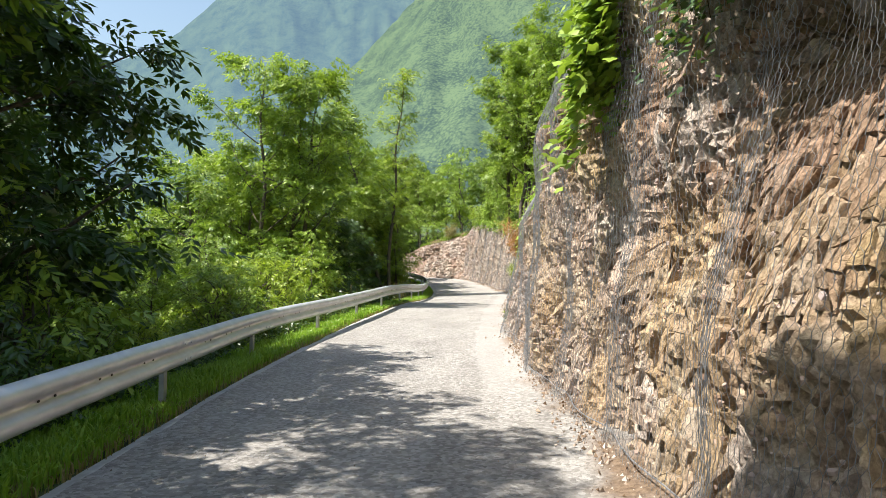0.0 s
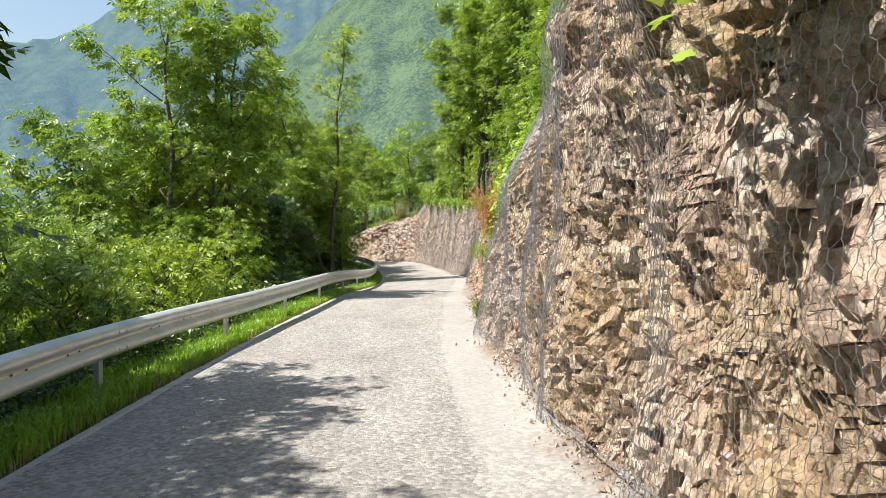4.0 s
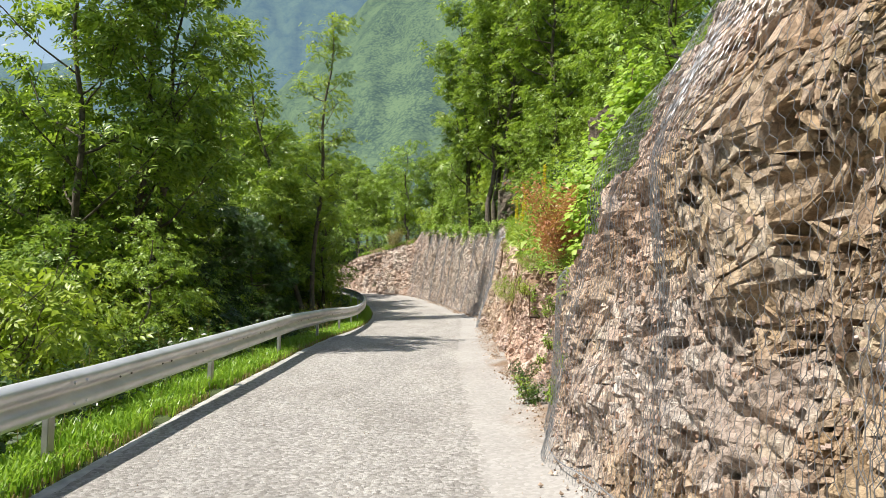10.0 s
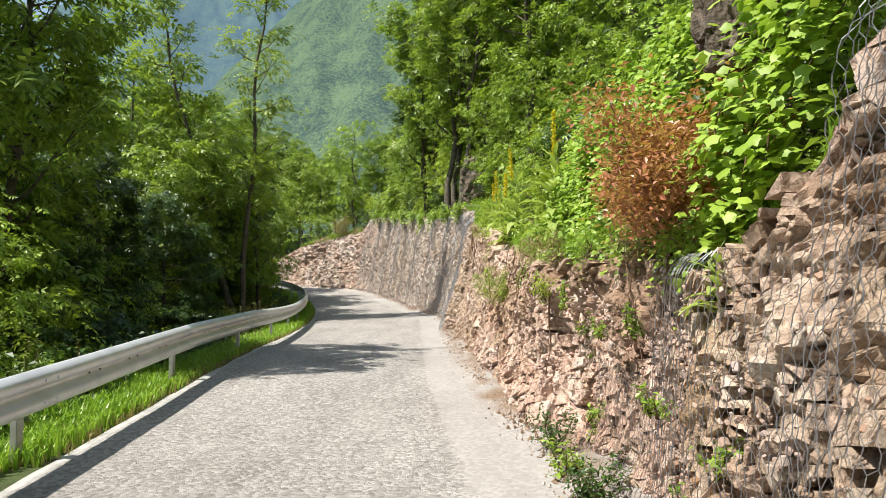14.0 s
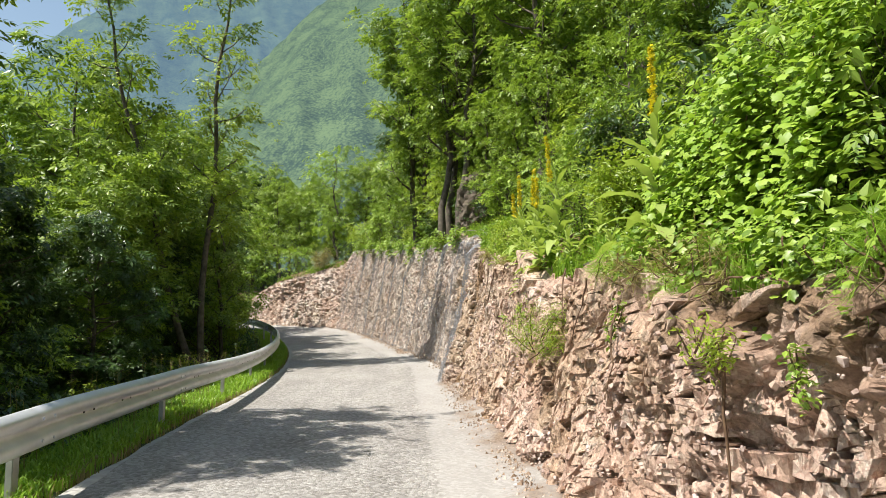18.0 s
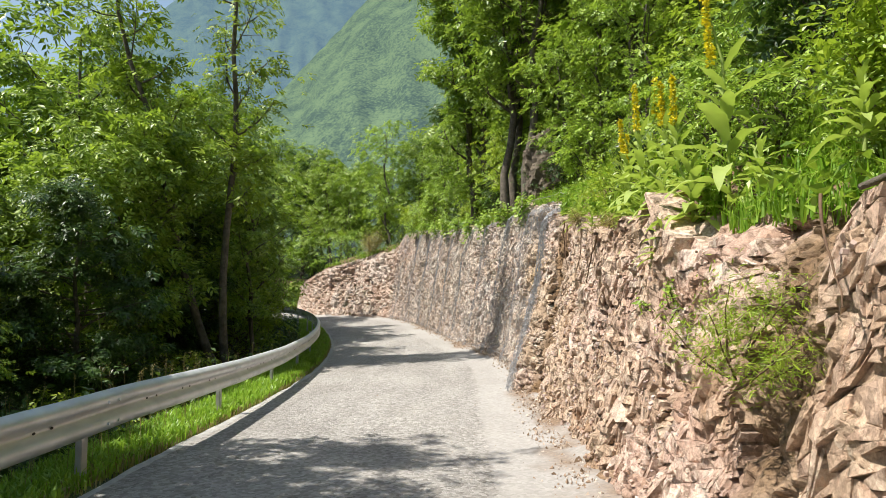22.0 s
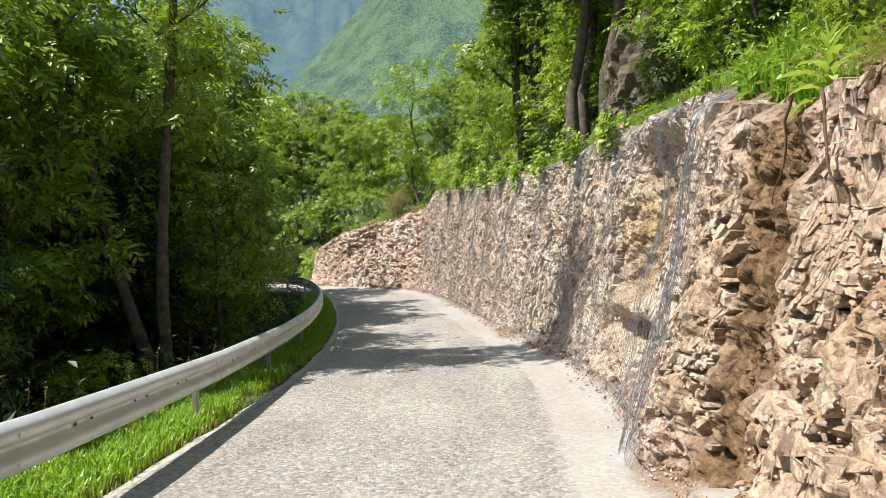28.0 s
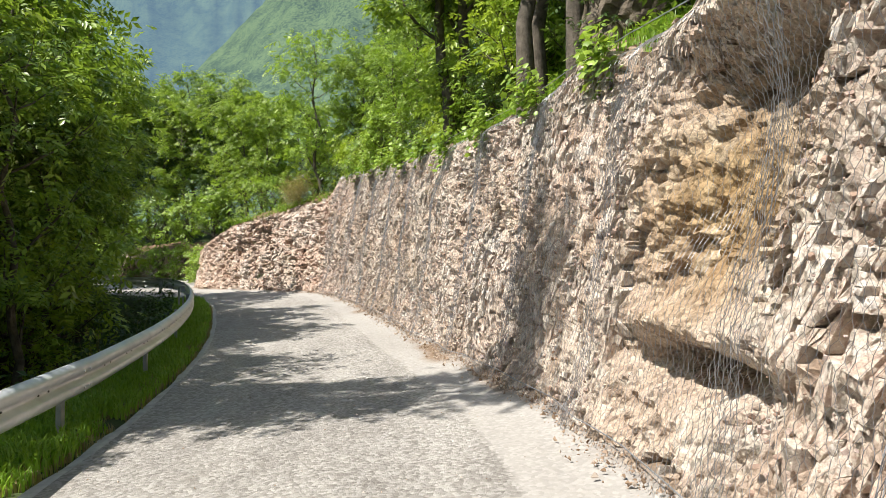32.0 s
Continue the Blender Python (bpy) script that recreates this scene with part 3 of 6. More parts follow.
strip = np.clip((1.28 + 0.1 * ragged - from_right) / 0.04, 0, 1) * np.clip((ry - 7) / 3, 0, 1)
attr(road_me, "smooth_strip", strip)
attr(road_me, "dirt", np.clip(2.3 - (from_right + ragged * 1.1) / 0.29, 0, 1) * np.clip(2.6 * fbm(rx * 3.2, ry * 2.2, 21) - 0.55, 0, 1))
road = part("road", road_me, ROAD, smooth=True)
tagged(road, "narrow road of bleached gravelly asphalt with a smooth strip by the rock", "road", kind="structure")

# pale edge beam of the road, above the grass shoulder
kp = EDGE[(EDGE[:, 1] > -6) & (EDGE[:, 1] < 70)][::4]
kt = np.gradient(kp, axis=0)
kt /= np.linalg.norm(kt, axis=1)[:, None]
kn = np.stack([-kt[:, 1], kt[:, 0]], 1)
wob = (fbm(kp[:, 1] * 1.3, kp[:, 0], 17) - 0.5) * 0.07
prof = [(-0.05, 0.010), (0.0, 0.022), (0.08, 0.014), (0.12, -0.12)]
kv = np.stack([np.stack([kp[:, 0] + kn[:, 0] * (o + wob), kp[:, 1] + kn[:, 1] * (o + wob), road_zl(kp[:, 1]) + h + 0.25 * wob], 1) for o, h in prof], 1)
quad = (np.arange(len(kp) - 1)[:, None] * 4 + np.arange(3)[None]).ravel()
kerb = part("kerb", raw_mesh("kerb", kv.reshape(-1, 3), np.stack([quad, quad + 1, quad + 5, quad + 4], 1)), KERB)
tagged(kerb, "low pale concrete edge beam along the road, worn and dusty", "kerb", kind="structure")

# ---------------------------------------------------------------- rock face
s_all = np.arange(len(WALL)) * 0.05
wt = np.gradient(WALL, axis=0)
wt = np.stack([np.convolve(np.pad(wt[:, k], 12, mode="edge"), np.ones(25) / 25, "valid") for k in (0, 1)], 1)
wt /= np.linalg.norm(wt, axis=1)[:, None]
WN = np.stack([-wt[:, 1], wt[:, 0]], 1)  # out of the rock, to the road


def at_y(y):
    """The distance along the face's foot at a given y."""
    return np.interp(y, WALL[:, 1], s_all)


def foot(s):
    f = [np.interp(s, s_all, WALL[:, 0]), np.interp(s, s_all, WALL[:, 1]), np.interp(s, s_all, WN[:, 0]), np.interp(s, s_all, WN[:, 1])]
    return f


def bell(v, mid, half):
    return np.exp(-((v - mid) / half) ** 2)


def step01(v, a, b):
    t = np.clip((v - a) / (b - a), 0, 1)
    return t * t * (3 - 2 * t)


def bare(y, z):
    """Where the face is smooth or earthy, with no broken blocks: from 0 to 1."""
    crumbled = (0.82 - 0.55 * step01(y, 17, 18) * (1 - step01(y, 24.5, 26))) * step01(fbm(at_y(y) * 0.8, z * 0.9, 101), 0.45, 0.57)
    smooth = step01(1.25 - np.abs(y - 37.1), 0, 0.25) * step01(3.3 - z, 0, 0.3)
    gully = step01(0.58 - np.abs(y - 32.7), 0, 0.15) + step01(0.40 - np.abs(y - 25.1), 0, 0.2) * step01(z, 0.2, 0.5) + step01(0.42 - np.abs(y - 15.9), 0, 0.2) * step01(z, 1.1, 1.5)
    earth = 0.92 * step01(y, 17.6, 18.4) * (1 - step01(y, 21.2, 22.2)) * step01(z + 0.35 * (fbm(y * 2.0, z * 2.0, 177) - 0.5), 1.15, 1.45)
    massive = 0.85 * step01(y, 33.2, 33.4) * (1 - step01(y, 34.6, 35.2))
    fluted = 0.5 * step01(y, 34.6, 36) + 0.45 * step01(y, 57.0, 59.0)
    return np.clip(np.maximum(np.maximum(smooth, gully), np.maximum(np.maximum(np.maximum(crumbled, earth), massive), fluted)), 0, 1)


def pinkness(y):
    """How pink the limestone is along the road: from 0, cream, to 1."""
    return np.interp(y, [10, 16, 18.5, 27, 33, 36, 56, 60], [0.1, 0.3, 1.0, 0.9, 0.3, 0.05, 0.2, 0.8])


def relief(s, z, y):
    """How far the rock's large forms and its fine breaks stand out of the leaning plane, and the masks of its colours."""
    warp = (fbm(s * 0.6, z * 0.6, 41) - 0.5)
    ws, wz = s + 0.25 * warp, z + 0.45 * (fbm(s * 0.5 + 9, z * 0.5, 43) - 0.5) + 0.10 * s % 1000
    wz = z + 0.45 * (fbm(s * 0.5 + 9, z * 0.5, 43) - 0.5) + 0.12 * np.sin(s * 0.35)
    big = step01(y, 1, 3) * (1 - step01(y, 15.5, 17)) + 0.55 * step01(y, 18.5, 20) * (1 - step01(y, 24.5, 25.5))
    fine = step01(y, 34.5, 36) * (1 - step01(y, 60, 62))
    h = 0.16 * (fbm(s * 0.33, z * 0.40, 50) - 0.5) + 0.16 * (fbm(s * 1.1, z * 0.8, 53) - 0.5)
    f = 0.0
    b0, t0, _ = facets(ws / 0.90, wz / 0.75, 60, 0.14, 0.14, 0.42, 0.34)
    b1, t1, g1 = facets(ws / 0.34, wz / 0.30, 70, 0.055, 0.09, 0.17)
    upright = np.maximum(step01(y, 34.5, 37), 1 - step01(y, 7, 9.5))
    b1v, t1v, g1v = facets(ws / 0.27, (wz + 0.3 * s) / 0.62, 75, 0.06, 0.10, 0.17)
    b1, t1, g1 = b1 + (b1v - b1) * upright, np.where(upright > 0.5, t1v, t1), np.where(upright > 0.5, g1v, g1)
    b2, t2, _ = facets(ws / 0.135 + 0.4 * warp, wz / 0.115, 80, 0.026, 0.05, 0.085)
    b3, _, _ = facets(ws / 0.062, wz / 0.055, 90, 0.010, 0.018, 0.032)
    b4 = blocks(ws / 0.42 + 0.5 * warp, wz / 0.34, 95, 0.03, 0.04, 0.05, 0.05)[0]
    rub = step01(fbm(s * 0.8, z * 0.9, 101), 0.44, 0.58)  # crumbled zones
    h = h + b0 * (0.32 + 0.38 * big)
    f = f + b1 * (0.75 - 0.12 * big - 0.25 * fine) + b2 * (0.95 + 0.75 * rub) + b3 * (1.2 + 0.7 * rub) + b4 * (0.4 + 0.6 * big)
    f = f - (0.11 * step01(fbm(s * 2.6, z * 3.0, 105, 3), 0.57, 0.66) + 0.05 * step01(fbm(s * 7.0, z * 7.5, 106, 2), 0.60, 0.72)) * (0.6 + 0.5 * rub) * (1 - 0.45 * big)  # pockets where stones have dropped out
    # single large forms of the face
    h = h - 0.55 * bell(y, 3.3, 1.0) * bell(z, 3.1, 1.0)                     # dark recess high up at the start
    h = h - 0.45 * bell(y, 5.7, 0.32) * step01(z, 1.5, 1.9)
    h = h + 0.26 * bell(y, 7.9, 0.55) * bell(z, 3.7, 0.75)                     # block under the creeper
    h = h - 0.16 * bell(y, 8.2, 0.6) * bell(z, 1.5, 0.7)
    h = h + 0.16 * bell(y, 9.8, 0.9) * step01(3.2 - z, 0, 1)
    h = h + 0.20 * bell(y, 10.2, 0.5) * bell(z, 3.6, 0.3) - 0.08 * bell(y, 10.3, 0.8) * bell(z, 1.6, 0.22)
    h = h - 0.14 * bell(y, 12.9, 0.25) * step01(z, 0.8, 1.8) + 0.20 * bell(y, 13.6, 0.5) * bell(z, 2.3, 0.6)
    h = h - 0.28 * bell(y, 15.9, 0.32) * step01(z, 1.5, 2.3)                  # dark brown chimney under the netting
    h = h + 0.14 * bell(y, 15.6, 1.6) * step01(1.5 - z, 0, 0.9)
    h = h - 0.20 * step01(y, 17.2, 18.0) * (1 - step01(y, 20.2, 21.2)) * step01(1.9 - z, 0, 1.6)
    h = h + 0.20 * bell(y, 21.9, 0.75) * bell(z, 1.25, 0.55) - 0.22 * bell(y, 25.0, 0.4) * step01(z, 0.4, 1.1)
    h = h - 0.12 * bell(y, 32.7, 0.36) * step01(2.9 - z, 0, 0.6) + 0.20 * bell(y, 33.65, 0.40)
    h = h - 0.44 * bell(y, 36.9, 1.0) * bell(z, 2.2, 1.05) - 0.36 * bell(y, 36.6, 0.85) * bell(z, 2.95, 0.30) + 0.26 * bell(y, 36.6, 1.0) * bell(z, 3.5, 0.18)
    h = h - 0.60 * bell(y, 37.0, 1.0) * bell(z, 0.80, 0.15) + 0.25 * bell(y, 37.0, 1.05) * bell(z, 1.12, 0.13)
    h = h - 0.14 * np.abs(np.sin(s * 1.15 + 0.8 * warp)) ** 6 * step01(y, 38, 40) * step01(z, 1.0, 2.6)
    h = h + 0.10 * step01(0.45 - z, 0, 0.45) * (0.25 + fbm(s * 1.3, z, 120)) - 0.03
    tone = np.clip(0.45 * t1 + 0.35 * t2 + 0.3 * t0 - 0.1 + 0.25 * (fbm(s * 0.5, z * 0.6, 130) - 0.5) + 0.22 * fine + 0.22 * step01(y, 59, 61), 0, 1)
    tone2 = np.clip(0.5 * t2 + 0.5 * t1, 0, 1)
    oc = step01(fbm(s * 0.42, z * 0.7, 140) + 0.16 * (t1 - 0.5), 0.50, 0.60) * (1 - 0.55 * step01(y, 19, 21) - 0.25 * fine)
    oc = np.maximum(oc, 1.1 * bell(y, 37.0, 1.2) * bell(z, 2.05, 0.95))
    oc = np.maximum(oc, 0.85 * bell(y, 4.4, 2.2) * step01(fbm(s * 1.6, z * 0.7, 47), 0.40, 0.56))
    # start of the face is browner; tree shade on it is toned in too
    tone = np.clip(tone - 0.34 * bell(y, 4.0, 3.0) * step01(z, 0.2, 1.8), 0, 1)
    oc = np.maximum(oc, 0.75 * step01(y, 4.5, 7) * (1 - step01(y, 14.5, 16)) * step01(fbm(s * 0.8, z * 0.9, 142), 0.47, 0.60))
    oc = np.maximum(oc, 0.75 * bell(y, 13.3, 0.8) * bell(z, 2.4, 0.8))
    oc = np.maximum(oc, 0.85 * bell(y, 9.0, 1.2) * bell(z, 1.1, 0.7))
    gr = step01(fbm(s * 0.5 + 30, z * 0.9, 150) + 0.2 * (t1 - 0.5), 0.50, 0.62) * (1 - 0.8 * step01(y, 17.5, 20))
    soil = np.clip(1.8 * bell(y, 32.7, 0.44) * step01(3.0 - z, 0, 0.4) + 1.1 * bell(y, 15.7, 0.55) * step01(z, 1.2, 2.0) + 0.7 * bell(y, 16.3, 0.4) * step01(1.6 - z, 0, 1), 0, 1)
    soil = np.maximum(soil, 0.95 * bell(y, 25.1, 0.35) * step01(z + 0.1 * t2, 0.3, 0.9))
    soil = np.maximum(soil, 0.8 * step01(y, 17.4, 18.2) * (1 - step01(y, 21.4, 22.4)) * step01(z + 0.5 * (fbm(s * 2.5, z * 3, 46) - 0.5), 1.3, 1.65))
    soil = np.maximum(soil, 0.8 * step01(0.22 - z, 0, 0.2) * (fbm(s * 1.5, z, 160) > 0.42))
    # brown earth of the high recess, also painting in its shade
    soil = np.maximum(soil, 0.9 * bell(y, 3.3, 1.1) * step01(z, 2.3, 2.9) * step01(fbm(s * 1.3, z * 1.1, 48), 0.35, 0.5))
    soil = np.maximum(soil, 0.7 * step01(y, 17.0, 17.6) * (1 - step01(y, 19.4, 20.2)) * step01(fbm(s * 1.3, z * 1.3, 49), 0.42, 0.56))
    # brown of the cavity, with the overhang's shade put into the colour
    soil = np.maximum(soil, 0.8 * bell(y, 36.6, 0.8) * bell(z, 2.9, 0.3))
    oc = oc * (1 - 0.75 * bell(y, 16.4, 1.0))
    top = np.interp(y, TOP_Y, TOP_H)
    soil = np.maximum(soil, 0.75 * step01(z - top + 0.32, 0, 0.3) * (0.4 + 0.8 * fbm(s * 2, z * 2, 165)) * (1 - big * 0.6))
    soil = np.maximum(soil, 0.45 * g1 * (t2 > 0.5))
    return h, f, tone, tone2, np.clip(oc, 0, 1), 0.55 * gr, np.clip(soil, 0, 1)


def lean(z, y):
    k = 0.055 + 0.10 * step01(y, 16.5, 19)
    return k * z + 0.10 * np.clip(z - 2.9, 0, None) ** 1.4 + 0.36 * step01(z, 2.3, 3.9) * step01(y, 10.5, 13) * (1 - step01(y, 15.0, 15.9))


def face_point(s, z, h):
    x, y, nx, ny = foot(s)
    out = h - lean(z, y)
    return np.stack([x + nx * out, y + ny * out, road_z(y) + z], -1)


s_rows = np.r_[np.arange(at_y(-3), at_y(1.5), 0.06), np.arange(at_y(1.5), at_y(39), 0.032), np.arange(at_y(39), at_y(60), 0.06), np.arange(at_y(60), at_y(75), 0.06)]
v_rows = np.linspace(0, 1, 120)
SS, VV = np.meshgrid(s_rows, v_rows, indexing="ij")
YY = foot(SS)[1]
HH = crest_h(YY)
ZZ = -0.15 + VV * (HH + 0.15)
forms, breaks, tone, tone2, oc, gr, soil = relief(SS, ZZ, YY)
rel = forms + breaks - 0.085 * (1 - bare(YY, ZZ))
soil = np.maximum(soil, 0.45 * (1 - bare(YY, ZZ)) * step01(fbm(SS * 1.9, ZZ * 1.9, 166), 0.35, 0.6))
round_top = 0.25 * step01(ZZ - HH + 0.35, 0, 0.35) ** 2
front = face_point(SS, ZZ, rel - round_top)
# the crest runs back from the face
caps = []
for k in range(1, 9):
    d = 0.22 * k
    p = front[:, -1].copy()
    _, _, nx, ny = foot(s_rows)
    p[:, 0] -= nx * d
    p[:, 1] -= ny * d
    p[:, 2] += 0.34 * d + 0.22 * (fbm(s_rows * 2.2, s_rows * 0 + k * 0.5, 180) - 0.5)
    caps.append(p)
verts = np.concatenate([front, np.stack(caps, 1)], 1)
n_s, n_v = verts.shape[:2]
verts_of_face = verts
quad = (np.arange(n_s - 1)[:, None] * n_v + np.arange(n_v - 1)[None]).ravel()
face_me = raw_mesh("rock_face", verts.reshape(-1, 3), np.stack([quad, quad + 1, quad + 1 + n_v, quad + n_v], 1))
for key, val, fill in (("pink", pinkness(YY), 1.0), ("tone", tone, 0.3), ("tone2", tone2, 0.3), ("ochre", oc, 0.2), ("grey", gr, 0.0), ("soil", soil, 0.8)):
    attr(face_me, key, np.concatenate([val, np.full((n_s, 8), fill)], 1))
rock_face = part("wall_rock", face_me, ROCK)
tagged(rock_face, "fractured pink and ochre limestone cutting beside the road", "rock face", kind="structure")

# ---------------------------------------------------------------- rockfall netting
def drape(y0, y1):
    """A table of how far a taut net hangs before the rock."""
    sg, zg = np.arange(at_y(y0) - 0.6, at_y(y1) + 0.6, 0.09), np.arange(-0.2, 5.8, 0.09)
    S, Z = np.meshgrid(sg, zg, indexing="ij")
    h, f = relief(S, Z, foot(S)[1])[:2]
    h = np.maximum(h + 0.05, h + f)
    wide = h.copy()
    for ds in range(-4, 5):
        for dz in range(-6, 7):
            wide = np.maximum(wide, np.roll(np.roll(h, ds, 0), dz, 1) - 0.02 * (ds * ds + dz * dz) ** 0.5)
    for _ in range(12):
        wide = (wide + np.roll(wide, 1, 0) + np.roll(wide, -1, 0) + np.roll(wide, 1, 1) + np.roll(wide, -1, 1)) / 5
    return sg, zg, wide


def looked_up(table, s, z):
    sg, zg, wide = table
    i, j = np.clip((s - sg[0]) / 0.09, 0, len(sg) - 1.01), np.clip((z - zg[0]) / 0.09, 0, len(zg) - 1.01)
    a, b = i.astype(int), j.astype(int)
    u, v = i - a, j - b
    return wide[a, b] * (1 - u) * (1 - v) + wide[a + 1, b] * u * (1 - v) + wide[a, b + 1] * (1 - u) * v + wide[a + 1, b + 1] * u * v


def net_panel(table, s0, s1, low, high, parent, px=0.072, py=0.080, twist=0.042, r=0.0015, loose=0.02, seed=0, squeeze=1.0):
    """One width of hexagonal wire netting: twisted uprights and slanting single wires."""
    cols, rows = max(2, int((s1 - s0) / px)), int((high - low) / py)
    i, j = np.meshgrid(np.arange(cols + 1), np.arange(rows + 1), indexing="ij")

    def place(ii, jj, up):
        s = s0 + (ii + 0.5 * (jj % 2)) * (s1 - s0) / cols
        z = low + jj * py + up
        s = s + 0.022 * (fbm(s * 3 + seed, z * 3, 200 + seed) - 0.5) * 2 + 0.02 * (hash2(ii, jj, 5 + seed) - 0.5)
        z = z + 0.02 * (hash2(ii, jj, 6 + seed) - 0.5)
        y = foot(s)[1]
        top = np.interp(y, TOP_Y, TOP_H)
        h = looked_up(table, s, np.minimum(z, top)) + 0.02 + loose * 2 * fbm(s * 1.7, z * 1.3, 210 + seed) + 0.012 * hash2(ii, jj, 8 + seed)
        h = h - 0.9 * np.clip(z - top + 0.10, 0, None) - 0.25 * step01(z - top + 0.35, 0, 0.35) ** 2
        h = h + 0.04 * step01(0.35 - z, 0, 0.35) * fbm(s * 2, s * 0, 220)
        zz = np.where(z > top, top + (z - top) * 0.45, z)
        return face_point(s, zz, h)

    upper, lower = place(i, j, twist / 2), place(i, j, -twist / 2)
    a, b, rad = [lower.reshape(-1, 3)], [upper.reshape(-1, 3)], [np.full(i.size, r * 1.55)]
    for shift in (0, 1):
        # from each upright's head to the feet of the two uprights above it
        ii, jj = i[:, :-1], j[:, :-1]
        k = ii + np.where(jj % 2 == 0, shift - 1, shift)
        ok = (k >= 0) & (k <= cols)
        a.append(upper[:, :-1][ok])
        b.append(lower[np.clip(k, 0, cols), jj + 1][ok])
        rad.append(np.full(ok.sum(), r))
    ob = part("net_panel", raw_mesh("net_panel", *wires(np.concatenate(a), np.concatenate(b), np.concatenate(rad))), WIRE, parent)
    return ob


def net(name, y0, y1, label, width, over, parts_low=-0.02, **kw):
    thing = empty(name, (foot(at_y(y0))[0], y0, float(road_z(y0))))
    tagged(thing, label, "wire netting")
    table = drape(y0, y1)
    s, k = at_y(y0), 0
    while s < at_y(y1) - 0.3:
        e = min(s + width, at_y(y1))
        top = float(np.interp(foot(np.array([s, (s + e) / 2, e]))[1], TOP_Y, TOP_H).max())
        net_panel(table, s - 0.05, e + 0.05, parts_low, top + over, thing, seed=k, **kw)
        # the overlap with the next width, tied double
        lap = net_panel(table, e - 0.16, e + 0.13, parts_low, top + over * 0.8, thing, px=0.05, py=0.088, seed=40 + k, r=0.0019, loose=0.05)
        lap.name = "net_overlap"
        s, k = e, k + 1
    # bottom rope
    q = np.arange(at_y(y0), at_y(y1), 0.2)
    pts = face_point(q, 0.10 + 0.10 * fbm(q * 0.8, q * 0, 230), looked_up(table, q, q * 0 + 0.15) + 0.05)
    part("bottom_rope", raw_mesh("bottom_rope", *tube(pts, np.full(len(pts), 0.006), 5)), WIRE, thing, "twisted steel cable")
    return thing


net("rockfall_net", -0.5, 16.35, "galvanised hexagonal wire netting hung over the ochre rock", 2.1, 0.3)
far_net = net("rockfall_net", 33.3, 58.9, "galvanised hexagonal wire netting draped over the pink rock", 2.6, 0.15, px=0.085, py=0.092)
q = np.arange(at_y(34.3), at_y(58.5), 0.3)
pts = face_point(q, np.interp(foot(q)[1], TOP_Y, TOP_H) + 0.12 + 0.1 * fbm(q * 0.7, q * 0, 231), -0.30 + 0.2 * fbm(q * 0.5, q * 0, 232))
part("top_cable", raw_mesh("top_cable", *tube(pts, np.full(len(pts), 0.007), 5)), WIRE, far_net, "taut steel cable")
low = empty("rockfall_net", (foot(at_y(17.5))[0], 17.5, 0.0))
tagged(low, "torn low end of wire netting over crumbled rock", "wire netting")
net_panel(drape(16.2, 20.2), at_y(16.3), at_y(18.2), -0.02, 1.75, low, seed=77)
net_panel(drape(16.2, 20.2), at_y(18.2), at_y(19.6), -0.02, 0.95, low, seed=78)

seam = empty("rockfall_net", (foot(at_y(34.1))[0], 34.1, 0.1))
tagged(seam, "bunched double width of wire netting down the pink rock", "wire netting")
for k in range(2):
    net_panel(drape(32.6, 35.6), at_y(33.95 + 0.06 * k), at_y(34.30 + 0.05 * k), -0.02, 3.5, seam, px=0.055, py=0.10, seed=60 + k, r=0.0020, loose=0.07)
# ---------------------------------------------------------------- guard rail
rail_pts = resampled(RAIL_X - 0.06, RAIL_Y, 0.25)
rail_s = np.r_[0, np.cumsum(np.hypot(*np.diff(rail_pts, axis=0).T))]
rt = np.gradient(rail_pts, axis=0)
rt /= np.linalg.norm(rt, axis=1)[:, None]
BEAM = [(-0.012, 0.315), (0.018, 0.312), (0.060, 0.285), (0.083, 0.262), (0.083, 0.222), (0.060, 0.198), (0.010, 0.172), (0.003, 0.155), (0.010, 0.138), (0.060, 0.112), (0.083, 0.088), (0.083, 0.048), (0.060, 0.025), (0.018, -0.002), (-0.012, -0.005)]


def rail_frame(s):
    x, y = np.interp(s, rail_s, rail_pts[:, 0]), np.interp(s, rail_s, rail_pts[:, 1])
    tx, ty = np.interp(s, rail_s, rt[:, 0]), np.interp(s, rail_s, rt[:, 1])
    return x, y, tx, ty


def beam(s0, s1, proud):
    q = np.linspace(s0, s1, 17)
    x, y, tx, ty = rail_frame(q)
    rows = []
    for out, up in BEAM + [(o - 0.004, u) for o, u in BEAM[::-1]]:
        o = out + proud
        rows.append(np.stack([x + ty * o, y - tx * o, road_zl(y) + 0.452 + up * 1.1], 1))
    v = np.stack(rows, 1)
    n, m = v.shape[:2]
    a = (np.arange(n - 1)[:, None] * m + np.arange(m)[None]).ravel()
    b = (np.arange(n - 1)[:, None] * m + (np.arange(m)[None] + 1) % m).ravel()
    me = raw_mesh("beam", v.reshape(-1, 3), np.stack([a, a + m, b + m, b], 1))
    me.shade_smooth()
    return me


def post_mesh():
    bm = bmesh.new()
    box(bm, 0.006, 0.10, 1.15, (0.0, 0, 0.10), 0.0)
    box(bm, 0.05, 0.006, 1.15, (-0.028, 0.05, 0.10), 0.0)
    box(bm, 0.05, 0.006, 1.15, (-0.028, -0.05, 0.10), 0.0)
    me = bpy.data.meshes.new("post")
    bm.to_mesh(me)
    bm.free()
    me.materials.append(POST)
    return me


